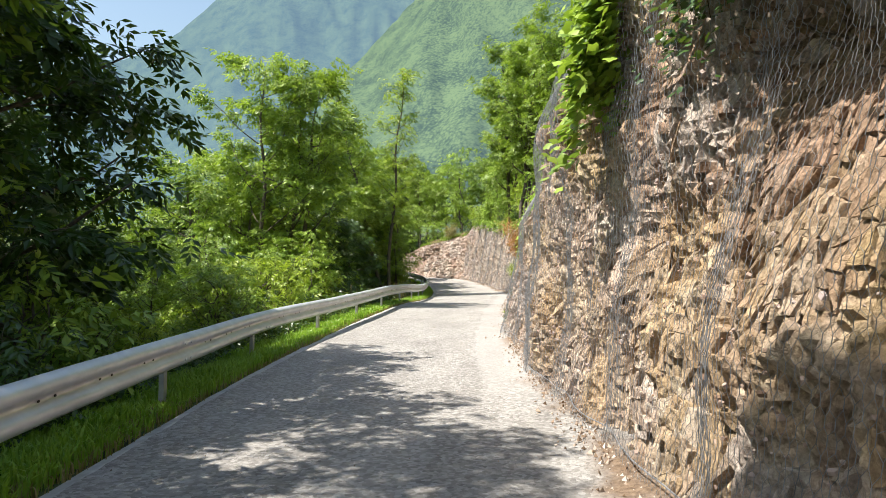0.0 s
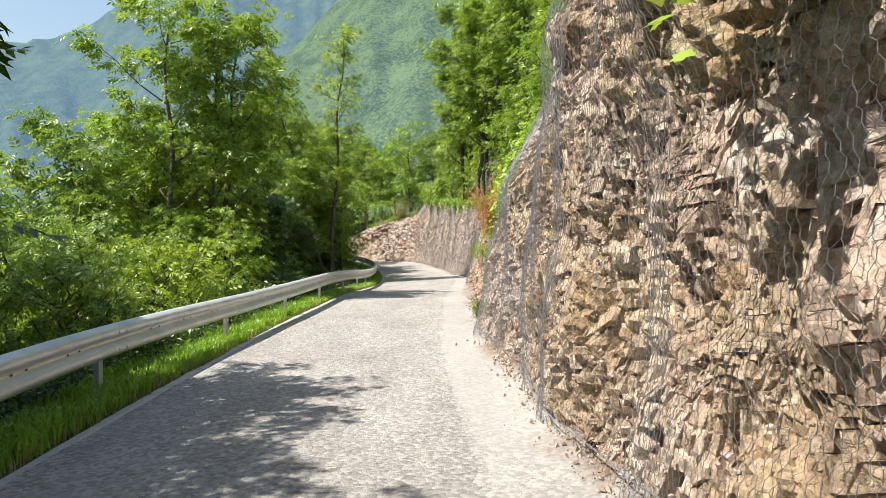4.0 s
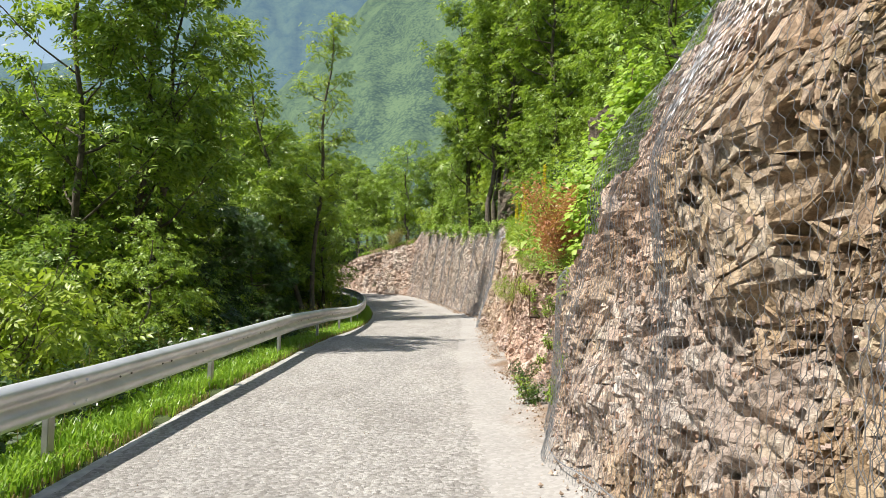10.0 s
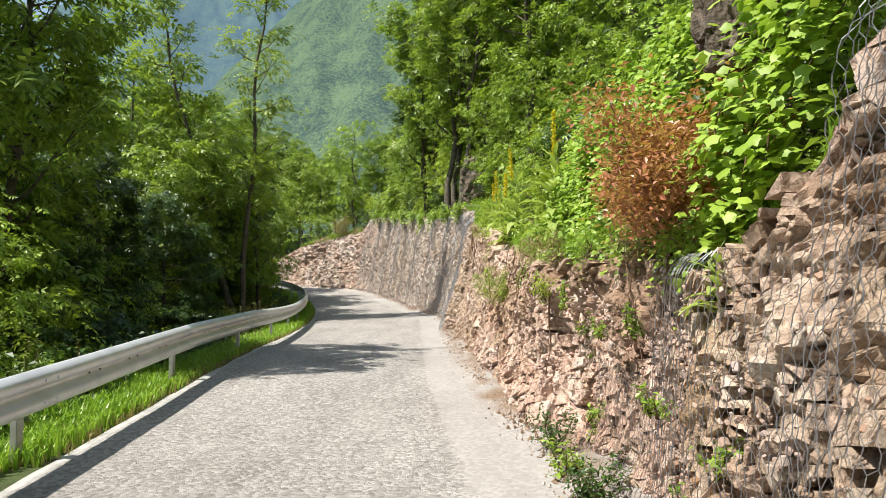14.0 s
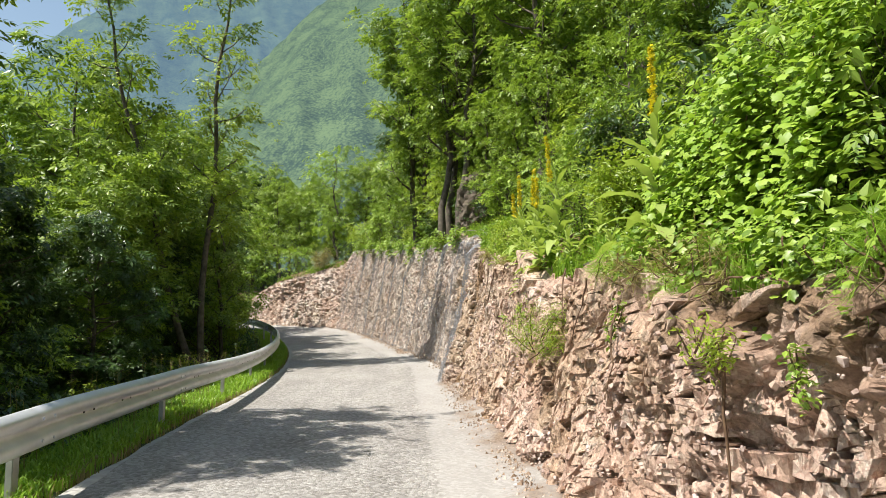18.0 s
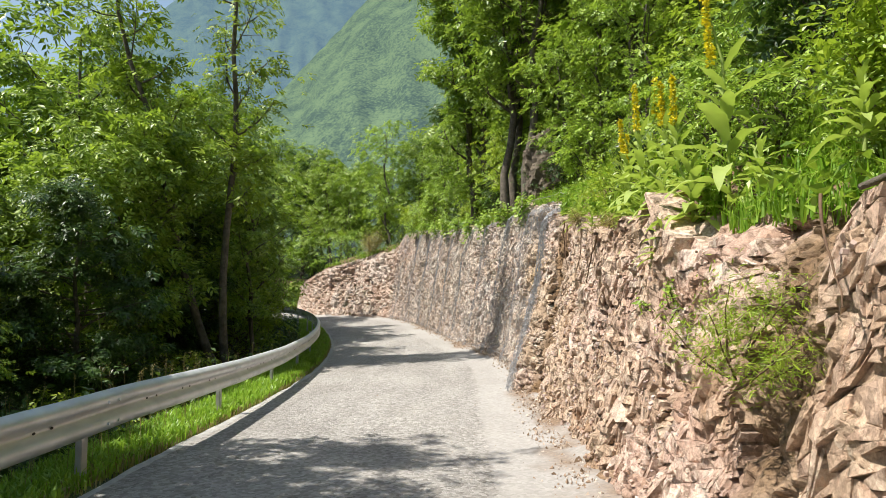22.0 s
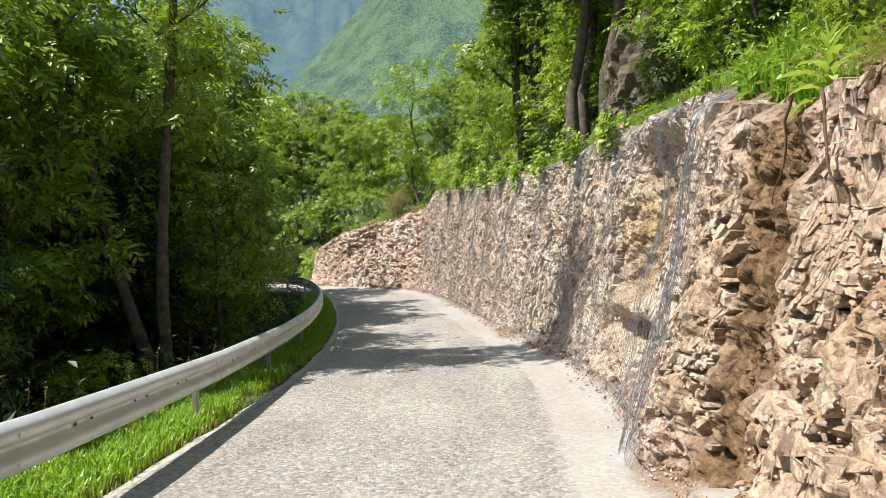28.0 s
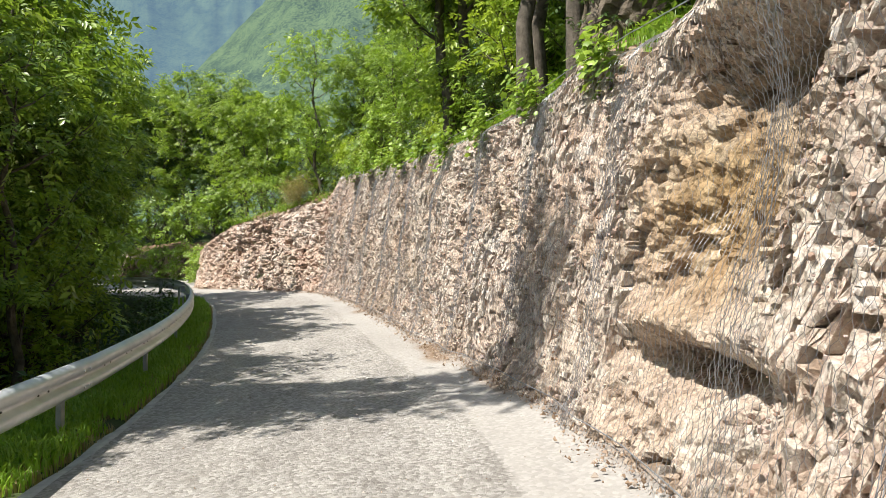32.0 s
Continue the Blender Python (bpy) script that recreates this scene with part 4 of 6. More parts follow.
def disc_mesh(name, radius, depth, mat, sides=8, stretch=1.0):
    bm = bmesh.new()
    bmesh.ops.create_cone(bm, cap_ends=True, segments=sides, radius1=radius, radius2=radius * 0.85, depth=depth, matrix=Matrix.Rotation(math.pi / 2, 4, "Y"))
    bmesh.ops.scale(bm, vec=(1, stretch, 1), verts=bm.verts)
    me = bpy.data.meshes.new(name)
    bm.to_mesh(me)
    bm.free()
    me.materials.append(mat)
    return me


guard = empty("guardrail", (float(RAIL_X[4]), float(RAIL_Y[4]), 0))
tagged(guard, "galvanised steel W-beam guardrail on posts along the grass shoulder", "guardrail")
post_me, spacer_bm = post_mesh(), box(bmesh.new(), 0.10, 0.09, 0.20, (-0.055, 0, 0), 0.004)
spacer_me = bpy.data.meshes.new("spacer")
spacer_bm.to_mesh(spacer_me)
spacer_bm.free()
spacer_me.materials.append(POST)
bolt_me, hole_me = disc_mesh("bolt", 0.016, 0.018, STEEL), disc_mesh("slot", 0.011, 0.004, HOLE, 8, 1.9)
posts = np.array([np.interp(y, rail_pts[:, 1], rail_s) for y in RAIL_Y])
for n, s in enumerate(posts[:-1]):
    me = beam(s - 0.16, posts[n + 1] + 0.16, 0.0 if n % 2 else 0.005)
    rail = part("beam", me, STEEL, guard)
    x, y, tx, ty = (float(v) for v in rail_frame(s))
    z = float(road_zl(y))
    turn = Matrix.Translation((x, y, z)) @ Matrix.Rotation(math.atan2(-tx, ty), 4, "Z")
    for name, me, off in [("post", post_me, (-0.16, 0, 0)), ("spacer", spacer_me, (-0.01, 0, 0.62))]:
        ob = part(name, me, None, guard)
        ob.matrix_world = turn @ Matrix.Translation(off)
    for dy in (-0.10, 0.10):
        for dz in (0.515, 0.695):
            ob = part("bolt", bolt_me, None, rail)
            ob.matrix_world = turn @ Matrix.Translation((0.092, dy, dz + 0.01))
    span = posts[n + 1] - s
    for f in (0.22, 0.28, 0.47, 0.53, 0.72, 0.78):
        x, y, tx, ty = (float(v) for v in rail_frame(s + span * f))
        t2 = Matrix.Translation((x, y, float(road_zl(y)))) @ Matrix.Rotation(math.atan2(-tx, ty), 4, "Z")
        ob = part("slot", hole_me, None, rail)
        ob.matrix_world = t2 @ Matrix.Translation((0.0125 if n % 2 else 0.0175, 0, 0.62)) @ Matrix.Rotation(0, 4, "X")

# ---------------------------------------------------------------- mountains
def mountain(name, az, el, near, far, mat, seed, label):
    a = np.radians(np.linspace(az[0], az[-1], 260))
    e = np.interp(np.degrees(a), az, el)
    e = e + 0.5 * (fbm(np.degrees(a) * 0.35, a * 0, seed) - 0.5) + 0.35 * (fbm(np.degrees(a) * 1.6, a * 0, seed + 3) - 0.5)
    k = np.linspace(0, 1, 90)
    A, K = np.meshgrid(a, k, indexing="ij")
    dist = near + (far - near) * K
    ridge = np.abs(fbm(np.degrees(A) * 0.33 + K * 1.5, K * 2.2, seed + 5, 2) - 0.5)
    dist = dist * (1 + 0.16 * (ridge - 0.2) * np.sin(np.pi * np.clip(K, 0, 1)) ** 0.7)
    z = far * np.tan(np.radians(e))[:, None] * K**1.08 - 60 * (1 - K)
    z = z + 45 * (fbm(np.degrees(A) * 0.35, K * 4, seed + 9, 3) - 0.5) * np.sin(np.pi * K) ** 0.5
    v = np.stack([np.sin(A) * dist, 20 + np.cos(A) * dist, z], -1)
    n, m = A.shape
    q = (np.arange(n - 1)[:, None] * m + np.arange(m - 1)[None]).ravel()
    ob = part(name, raw_mesh(name, v.reshape(-1, 3), np.stack([q, q + m, q + m + 1, q + 1], 1)), mat, smooth=True)
    return tagged(ob, label, "mountain", kind="structure")


mountain("backdrop_far_mountain", [-80, -50, -38.5, -35, -31.7, -28.3, -25.8, -23.2, -19, -14, -8, 0, 30], [8, 11, 14.2, 15, 16.8, 20.1, 22, 23.5, 24.3, 25, 26, 27, 26], 1500, 3000, FAR_WOOD, 300, "blue-green wooded mountain across the valley, its haze a faint glow")
mountain("backdrop_near_mountain", [-40, -28, -25, -21, -18, -13, -10, -5, 5, 40, 70], [-2, 3, 7, 11.8, 15.6, 21, 24, 27, 29, 30, 26], 420, 1500, NEAR_WOOD, 330, "green wooded mountain flank in the sun, with a faint haze glow")

# ---------------------------------------------------------------- plants
def leaves(points, size, droop=0.3, aspect=0.5, spread=1.0, seed=0):
    """Arrays for folded leaves at the points: base, two edges, tip."""
    g = np.random.default_rng(seed)
    p = np.asarray(points, float)
    n = len(p)
    yaw = g.uniform(0, 2 * np.pi, n)
    pitch = g.normal(-droop, 0.45 * spread, n)
    d = np.stack([np.cos(yaw) * np.cos(pitch), np.sin(yaw) * np.cos(pitch), np.sin(pitch)], 1)
    up = np.stack([g.normal(0, 0.4 * spread, n), g.normal(0, 0.4 * spread, n), np.ones(n)], 1)
    w = np.cross(d, up)
    w /= np.linalg.norm(w, axis=1)[:, None] + 1e-9
    nrm = np.cross(w, d)
    L = (size * g.uniform(0.65, 1.3, n))[:, None]
    a = p
    fold = min(1.0, 2.0 * aspect)
    tip = p + d * L - nrm * L * 0.12 * fold
    mid = p + d * L * 0.48 + nrm * L * 0.07 * fold
    l, r = mid + w * L * aspect * 0.5, mid - w * L * aspect * 0.5
    v = np.stack([a, l, tip, r], 1).reshape(-1, 3)
    b = np.arange(n)[:, None] * 4
    return v, np.concatenate([b + [0, 1, 2], b + [0, 2, 3]], 1).reshape(-1, 3)


def sprays(base, out, length, pairs, seed, droop=0.25):
    """Arrays for feathered leaves: a row of leaflets on both sides of each stalk, all in nearly one plane."""
    g = np.random.default_rng(seed)
    n = len(base)
    d = np.asarray(out, float) + g.normal(0, 0.55, (n, 3)) * [1, 1, 0.6]
    d[:, 2] -= droop
    d /= np.linalg.norm(d, axis=1)[:, None] + 1e-9
    up = np.stack([g.normal(0, 0.42, n), g.normal(0, 0.42, n), np.ones(n)], 1)
    w = np.cross(d, up)
    w /= np.linalg.norm(w, axis=1)[:, None] + 1e-9
    nrm = np.cross(w, d)
    L = (length * g.uniform(0.6, 1.35, n))[:, None]
    out_v = []
    for k in range(2 * pairs + 1):
        side, f = (0.0, 1.0) if k == 2 * pairs else ((1.0 if k % 2 else -1.0), 0.25 + 0.68 * (k // 2) / max(1, pairs - 1))
        p = base + d * L * f - nrm * L * 0.22 * f * f
        e = d * (0.55 if side else 1.0) + w * side * 0.95 - nrm * g.uniform(0.0, 0.5, (n, 1)) + g.normal(0, 0.14, (n, 3))
        e /= np.linalg.norm(e, axis=1)[:, None] + 1e-9
        x = np.cross(e, nrm)
        x /= np.linalg.norm(x, axis=1)[:, None] + 1e-9
        l = L * (0.62 - 0.18 * abs(f - 0.55)) * g.uniform(0.8, 1.2, (n, 1))
        out_v.append(np.stack([p, p + e * l * 0.45 + x * l * 0.21, p + e * l - nrm * l * 0.10, p + e * l * 0.45 - x * l * 0.21], 1))
    v = np.stack(out_v, 1).reshape(-1, 3)
    b = np.arange(len(v) // 4)[:, None] * 4
    return v, np.concatenate([b + [0, 1, 2], b + [0, 2, 3]], 1).reshape(-1, 3)


def broad_leaves(points, size, droop=0.5, seed=0):
    """Arrays for lobed leaves like those of a vine, a little cupped."""
    g = np.random.default_rng(seed)
    p = np.asarray(points, float)
    n = len(p)
    yaw, pitch = np.pi + g.normal(0.3, 1.1, n), g.normal(-droop, 0.35, n)
    d = np.stack([np.cos(yaw) * np.cos(pitch), np.sin(yaw) * np.cos(pitch), np.sin(pitch)], 1)
    w = np.cross(d, np.stack([g.normal(-0.45, 0.35, n), g.normal(-0.2, 0.35, n), np.ones(n)], 1))
    w /= np.linalg.norm(w, axis=1)[:, None] + 1e-9
    nrm = np.cross(w, d)
    L = (size * g.uniform(0.5, 1.3, n))[:, None]
    rim = [(0, 1.0), (30, 0.70), (58, 0.92), (95, 0.62), (128, 0.74), (165, 0.55), (195, 0.55), (232, 0.74), (265, 0.62), (302, 0.92), (330, 0.70)]
    ring = [p + nrm * L * 0.05]
    for deg, r in rim:
        c, s = math.cos(math.radians(deg)), math.sin(math.radians(deg))
        rr = 0.62 * r * g.uniform(0.85, 1.1, (n, 1))
        ring.append(p + L * (d * c * rr + w * s * rr - nrm * (0.22 * rr * rr + 0.06 * g.normal(0, 1, (n, 1)) * rr)))
    v = np.stack(ring, 1).reshape(-1, 3)
    b = np.arange(n)[:, None] * 12
    return v, np.concatenate([b + [0, 1 + k, 1 + (k + 1) % 11] for k in range(11)], 1).reshape(-1, 3)


def twigs_of(g, start, direction, length, radius, bend=0.25, n=6, rise=0.15):
    """A curved limb as points with radii."""
    d = np.array(direction, float)
    d /= np.linalg.norm(d)
    pts = [np.array(start, float)]
    for k in range(n):
        d = d + g.normal(0, bend, 3) * 0.5 + np.array([0, 0, rise])
        d /= np.linalg.norm(d)
        pts.append(pts[-1] + d * length / n)
    return np.array(pts), radius * np.linspace(1, 0.25, n + 1)


def make_tree(name, seed, height, spread, first=0.25, trunk_r=0.16, leaf=0.11, count=9000, limbs=16, mat=None, stems=1, clump=0.55, label="", category="tree", rise=0.16, bark=None, droop=0.3):
    """A tree with a tapered trunk, limbs and a crown of small leaves in clumps; its foot is at the origin."""
    g = np.random.default_rng(seed)
    wood, tips = [], []
    for _ in range(stems):
        off = np.array([0.0, 0, 0]) if stems == 1 else np.r_[g.normal(0, 0.35 * spread / 2, 2), 0]
        tp, tr = [np.array([off[0], off[1], -0.6])], [trunk_r * 1.35]
        drift = g.normal(0, 0.05, 2) + off[:2] * 0.25 / max(height, 1)
        for k in range(1, 13):
            z = height * 0.95 * k / 12
            tp.append(np.array([off[0] + drift[0] * z + 0.10 * math.sin(k * 1.3 + seed), off[1] + drift[1] * z + 0.10 * math.cos(k * 1.7 + seed), z]))
            tr.append(trunk_r * (1 - 0.9 * k / 12) + 0.008)
        tp, tr = np.array(tp), np.array(tr)
        wood.append(tube(tp, tr, 7))
        for k in range(limbs):
            f = first + (0.97 - first) * (k + g.uniform(0, 1)) / limbs
            z = height * 0.95 * f
            start = np.array([np.interp(z, tp[:, 2], tp[:, c]) for c in range(3)])
            yaw = k * 2.4 + g.uniform(-0.5, 0.5)
            reach = spread * (0.42 + 0.66 * math.sin(math.pi * min(1, (f - first) / (1 - first) * 0.80 + 0.15)) ** 0.7) * g.uniform(0.7, 1.15)
            pts, rr = twigs_of(g, start, (math.cos(yaw), math.sin(yaw), g.uniform(0.15, 0.7)), reach, np.interp(z, tp[:, 2], tr) * 0.5, rise=rise)
            wood.append(tube(pts, rr, 4))
            for q in (3, 4, 5, 6):
                tips.append(pts[q])
            for side in range(3):
                sub, sr = twigs_of(g, pts[2 + side], g.normal(0, 1, 3) * [1, 1, 0.5] + (pts[-1] - pts[0]) / reach, reach * 0.45, rr[3] * 0.6, n=4, rise=rise)
                wood.append(tube(sub, sr, 3))
                tips += [sub[2], sub[3], sub[4]]
        tips.append(tp[-1])
    tips = np.array(tips)
    count = count // 7
    pick = g.integers(0, len(tips), count)
    size = g.uniform(0.3, 1.5, len(tips))[pick][:, None]
    at = tips[pick] + g.normal(0, 1, (count, 3)) * clump * size * [0.52, 0.52, 0.16]
    away = at - [0, 0, 1] * at
    away = away / (np.linalg.norm(away, axis=1)[:, None] + 0.3)
    tree = empty(name)
    part("trunk", raw_mesh("trunk", *joined(wood)), bark or BARK, tree, smooth=True)
    part("crown", raw_mesh("crown", *sprays(at, away, leaf * 1.5, 3, seed, droop)), mat or LEAF, tree)
    return tagged(tree, label, category)


def plant_at(ob, x, y, turn=0.0, size=1.0, sink=0.0, z=None):
    """Stands a thing on the land."""
    zz = float(land_z(np.array([x]), np.array([y]))[0]) if z is None else z
    m = Matrix.Translation((x, y, zz - sink)) @ Matrix.Rotation(turn, 4, "Z") @ Matrix.Diagonal((size, size, size, 1))
    return m


KINDS = {
    "ash": make_tree("ash_tree", 11, 12.5, 3.0, 0.20, 0.14, 0.21, 38000, 18, LEAF_TREE, stems=3, clump=0.50, label="tall leafy ash tree with a full green crown"),
    "ash2": make_tree("ash_tree", 12, 10.5, 2.8, 0.20, 0.15, 0.21, 17500, 28, LEAF_TREE, clump=0.44, label="leafy ash tree with spreading limbs"),
    "slim": make_tree("locust_tree", 13, 13.5, 1.25, 0.35, 0.11, 0.16, 7500, 20, LEAF_YELLOW, clump=0.5, label="slender yellow-green locust tree"),
    "wood": make_tree("forest_tree", 14, 11.0, 2.6, 0.32, 0.14, 0.22, 13500, 26, LEAF_TREE, clump=0.44, label="forest tree with a thin dark trunk and green leaves"),
    "wood2": make_tree("forest_tree", 15, 9.0, 2.4, 0.36, 0.12, 0.21, 12500, 26, LEAF_TREE, clump=0.44, label="forest tree with low leafy limbs"),
    # the tree's shade is put into its leaf colour
    "dark": make_tree("dark_tree", 16, 11.5, 2.9, 0.06, 0.17, 0.24, 32000, 38, LEAF_DARK_SHADED, clump=0.66, label="dark tree beside the bank with shade in its leaf colour", rise=0.05),
    "bush": make_tree("bush", 17, 2.2, 1.1, 0.05, 0.04, 0.125, 3600, 12, LEAF, stems=3, clump=0.38, label="dense green bush on the slope", category="bush"),
    "bush2": make_tree("bush", 18, 1.6, 0.9, 0.05, 0.03, 0.10, 3600, 10, LEAF_YELLOW, stems=3, clump=0.32, label="light green bush on the slope", category="bush"),
    "bush3": make_tree("bush", 22, 2.0, 1.1, 0.05, 0.035, 0.16, 2500, 12, LEAF_DARK_SHADED, stems=3, clump=0.30, label="dark green bush on the slope", category="bush"),
    "shrub": make_tree("shrub", 23, 2.6, 1.3, 0.05, 0.04, 0.22, 1900, 12, LEAF, stems=3, clump=0.36, label="leafy green shrub under the trees", category="bush"),
    # leaves coloured dark for the canopy shade inside the wood
    "deep": make_tree("forest_tree", 21, 11.5, 2.7, 0.25, 0.14, 0.32, 5600, 16, LEAF_DARK_SHADED, clump=0.8, label="forest tree deep in the wood with shade in its leaf colour"),
    "young": make_tree("young_tree", 19, 5.5, 1.5, 0.15, 0.06, 0.12, 7500, 14, LEAF, clump=0.5, label="young tree with fresh green leaves"),
}
USED = set()


def plant(kind, x, y, turn=0.0, size=1.0, sink=0.05, z=None):
    m = plant_at(KINDS[kind], x, y, turn, size, sink, z)
    if kind in USED:
        ob = copy_thing(KINDS[kind], m)
        ob.matrix_basis = m
    else:
        USED.add(kind)
        ob = KINDS[kind]
        ob.matrix_world = m
    return ob


# the bank on the valley side
plant("ash", -7.2, 25.0, 0.3, 0.90)
plant("ash2", -9.6, 22.0, 1.7, 0.8)
plant("slim", -7.4, 40.1, 0.0, 1.08)
plant("wood", -5.0, 2.3, 0.5, 1.14)
plant("wood2", -5.6, 5.8, 2.5, 1.1)
plant("wood2", -7.0, 7.6, 1.5, 0.95)
plant("dark", -6.3, 8.4, 2.5, 1.0)
plant("dark", -9.0, 11.0, 0.7, 1.1)
for x, y, r, k in [(-5.4, 18.2, 0.4, 1.5), (-6.6, 20.2, 1.4, 1.7), (-7.6, 22.4, 2.4, 1.8), (-6.0, 24.0, 3.4, 1.3), (-8.6, 19.4, 4.4, 1.8), (-5.0, 15.8, 5.0, 1.2)]:
    plant("bush2", x, y, r, k)
plant("wood", -5.2, -3.2, 4.0, 1.68)
plant("young", -5.2, 2.6, 2.8, 0.9)
plant("dark", -8.5, 3.0, 1.0, 1.25)
plant("wood2", -8.6, 15.6, 1.0, 0.72)
plant("ash", -11.0, 27.5, 2.0, 0.85)
for x, y, r, k in [(-5.6, 13.0, 0.3, 0.6), (-6.4, 17.0, 2.0, 0.75), (-5.6, 19.5, 1.1, 0.6), (-5.8, 22.5, 4.4, 0.65), (-8.4, 17.5, 3.0, 0.95), (-9.8, 13.5, 5.2, 1.1), (-6.6, 27.5, 0.8, 0.7), (-11.5, 18.0, 1.6, 1.2), (-7.0, 30.0, 2.7, 0.55),
                   (-10.0, 26.5, 0.6, 1.1), (-12.5, 23.5, 3.9, 1.3), (-14.5, 16.0, 3.1, 1.4), (-17.0, 12.0, 1.3, 1.5), (-19.0, 20.0, 4.3, 1.6)]:
    plant("young", x, y, r, k)
for x, y, k, r, s in [(-9.4, 38.4, "wood", 0.4, 0.82), (-9.6, 42.2, "wood", 2.4, 0.85), (-10.4, 46.4, "wood", 1.4, 0.95), (-11.6, 33.0, "wood", 2.2, 0.78), (-11.6, 30.0, "wood2", 0.9, 0.9), (-9.6, 36.5, "wood2", 3.3, 0.9), (-12.2, 34.5, "wood", 5.1, 0.85),
                      (-10.8, 40.5, "ash2", 1.9, 0.95), (-10.4, 45.5, "wood2", 4.4, 1.05), (-12.5, 43.0, "wood", 0.2, 1.0), (-11.2, 49.5, "wood", 2.9, 0.9), (-13.0, 52.0, "ash2", 1.1, 1.0),
                      (-13.5, 56.5, "wood2", 3.8, 1.1), (-15.5, 48.0, "ash2", 0.7, 1.1), (-15.0, 40.0, "wood", 1.4, 1.1), (-14.5, 28.0, "wood", 2.0, 0.9), (-17.5, 57.0, "wood", 5.5, 1.15), (-20.5, 63.5, "ash2", 0.5, 1.1),
                      (-21.5, 71.0, "wood", 2.5, 1.1), (-13.5, 37.5, "wood2", 4.0, 1.1), (-20.0, 50.0, "ash2", 3.0, 1.2), (-24.0, 60.0, "wood2", 3.0, 1.3), (-24.0, 40.0, "ash2", 2.0, 1.1)]:
    plant(k, x, y, r, s)
for x, y, k, r, s in [(-12.6, 40.5, "wood", 0.9, 1.3), (-14.6, 45.0, "wood", 3.1, 1.35), (-12.4, 48.5, "ash2", 0.1, 1.25), (-15.8, 53.0, "wood", 1.7, 1.3)]:
    plant(k, x, y, r, s)
# low trees added on the bank, their dark leaves standing for canopy shade
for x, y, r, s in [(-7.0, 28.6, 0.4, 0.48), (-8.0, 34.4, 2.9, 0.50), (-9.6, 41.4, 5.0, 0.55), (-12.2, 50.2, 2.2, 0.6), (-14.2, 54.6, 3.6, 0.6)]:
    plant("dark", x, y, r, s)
for x, y, k, r, s in [(-7.4, 42.6, "young", 2.6, 1.2), (-8.6, 46.0, "ash2", 1.4, 0.6), (-7.6, 38.2, "bush2", 3.0, 1.0), (-7.1, 33.2, "bush2", 1.0, 0.9), (-7.9, 44.2, "bush2", 5.1, 1.7)]:
    plant(k, x, y, r, s)
# the hill above the cutting
for x, y, k, r, s in [(5.0, 33.0, "ash2", 0.5, 0.8), (3.2, 36.8, "ash2", 2.2, 0.95), (1.3, 42.8, "ash", 1.2, 0.92), (-0.6, 49.2, "ash", 3.1, 1.0), (2.4, 46.8, "ash2", 2.1, 1.0), (5.0, 38.5, "ash2", 0.4, 0.9), (4.4, 43.5, "dark", 3.0, 0.9), (4.6, 29.0, "ash2", 2.0, 0.62), (6.5, 27.5, "wood2", 4.2, 1.0), (5.5, 22.5, "wood2", 0.9, 0.8),
                      (-4.6, 63.8, "wood2", 2.5, 0.72), (-6.4, 64.5, "young", 0.4, 1.5), (-1.2, 60.5, "wood2", 1.5, 0.75), (0.6, 53.5, "wood2", 0.7, 0.75), (-9.5, 67.0, "wood2", 4.0, 0.75), (-12.0, 73.0, "wood", 3.5, 0.8),
                      (-8.0, 76.0, "wood", 2.0, 0.75), (-3.0, 70.0, "ash2", 5.0, 0.75), (4.0, 49.0, "ash2", 5.5, 0.95), (7.0, 40.0, "wood", 1.1, 1.1), (9.5, 32.0, "ash2", 2.1, 1.0),
                      (6.8, 12.5, "wood2", 3.6, 0.8), (8.0, 17.5, "wood", 5.0, 0.9), (-20.0, 84.0, "wood", 4.2, 1.0), (-25.0, 80.0, "wood", 1.2, 1.1), (2.5, 62.0, "wood", 0.2, 0.8), (-11.0, 84.0, "ash2", 0.3, 0.9), (-16.5, 88.0, "wood2", 2.3, 1.0),
                      (-5.0, 86.0, "wood", 2.9, 0.9), (6.0, 57.0, "ash2", 1.9, 0.9), (3.4, 19.0, "young", 0.2, 0.8), (3.6, 24.0, "young", 2.2, 0.7), (4.2, 15.0, "young", 1.0, 0.9), (3.6, 30.5, "young", 4.0, 0.7), (1.9, 39.5, "young", 1.0, 0.75), (0.7, 47.0, "young", 2.0, 0.8), (-0.6, 53.0, "young", 3.3, 0.9), (-2.4, 57.5, "young", 0.7, 0.8), (2.8, 51.0, "dark", 4.4, 0.75), (-2.0, 65.5, "dark", 1.4, 0.7)]:
    plant(k, x, y, r, s)
for x, y, k, r, s in [(3.0, 34.5, "young", 0.3, 0.75), (2.6, 37.8, "young", 1.9, 0.8), (3.4, 40.6, "bush2", 2.6, 1.5), (2.2, 44.6, "young", 3.3, 0.85), (0.9, 45.2, "bush2", 4.0, 1.4), (1.4, 49.6, "young", 5.0, 0.9), (-0.2, 51.0, "bush2", 0.8, 1.5), (-1.4, 55.0, "young", 1.2, 0.9), (-2.8, 59.6, "young", 2.2, 0.8), (-4.4, 61.8, "bush2", 3.0, 1.4), (-0.4, 57.5, "bush", 3.9, 1.5), (-6.4, 66.2, "bush2", 4.6, 1.5), (-9.2, 65.2, "bush", 5.2, 1.3), (4.2, 36.0, "bush2", 0.2, 1.4), (3.4, 32.0, "bush2", 1.0, 1.2)]:
    plant(k, x, y, r, s)
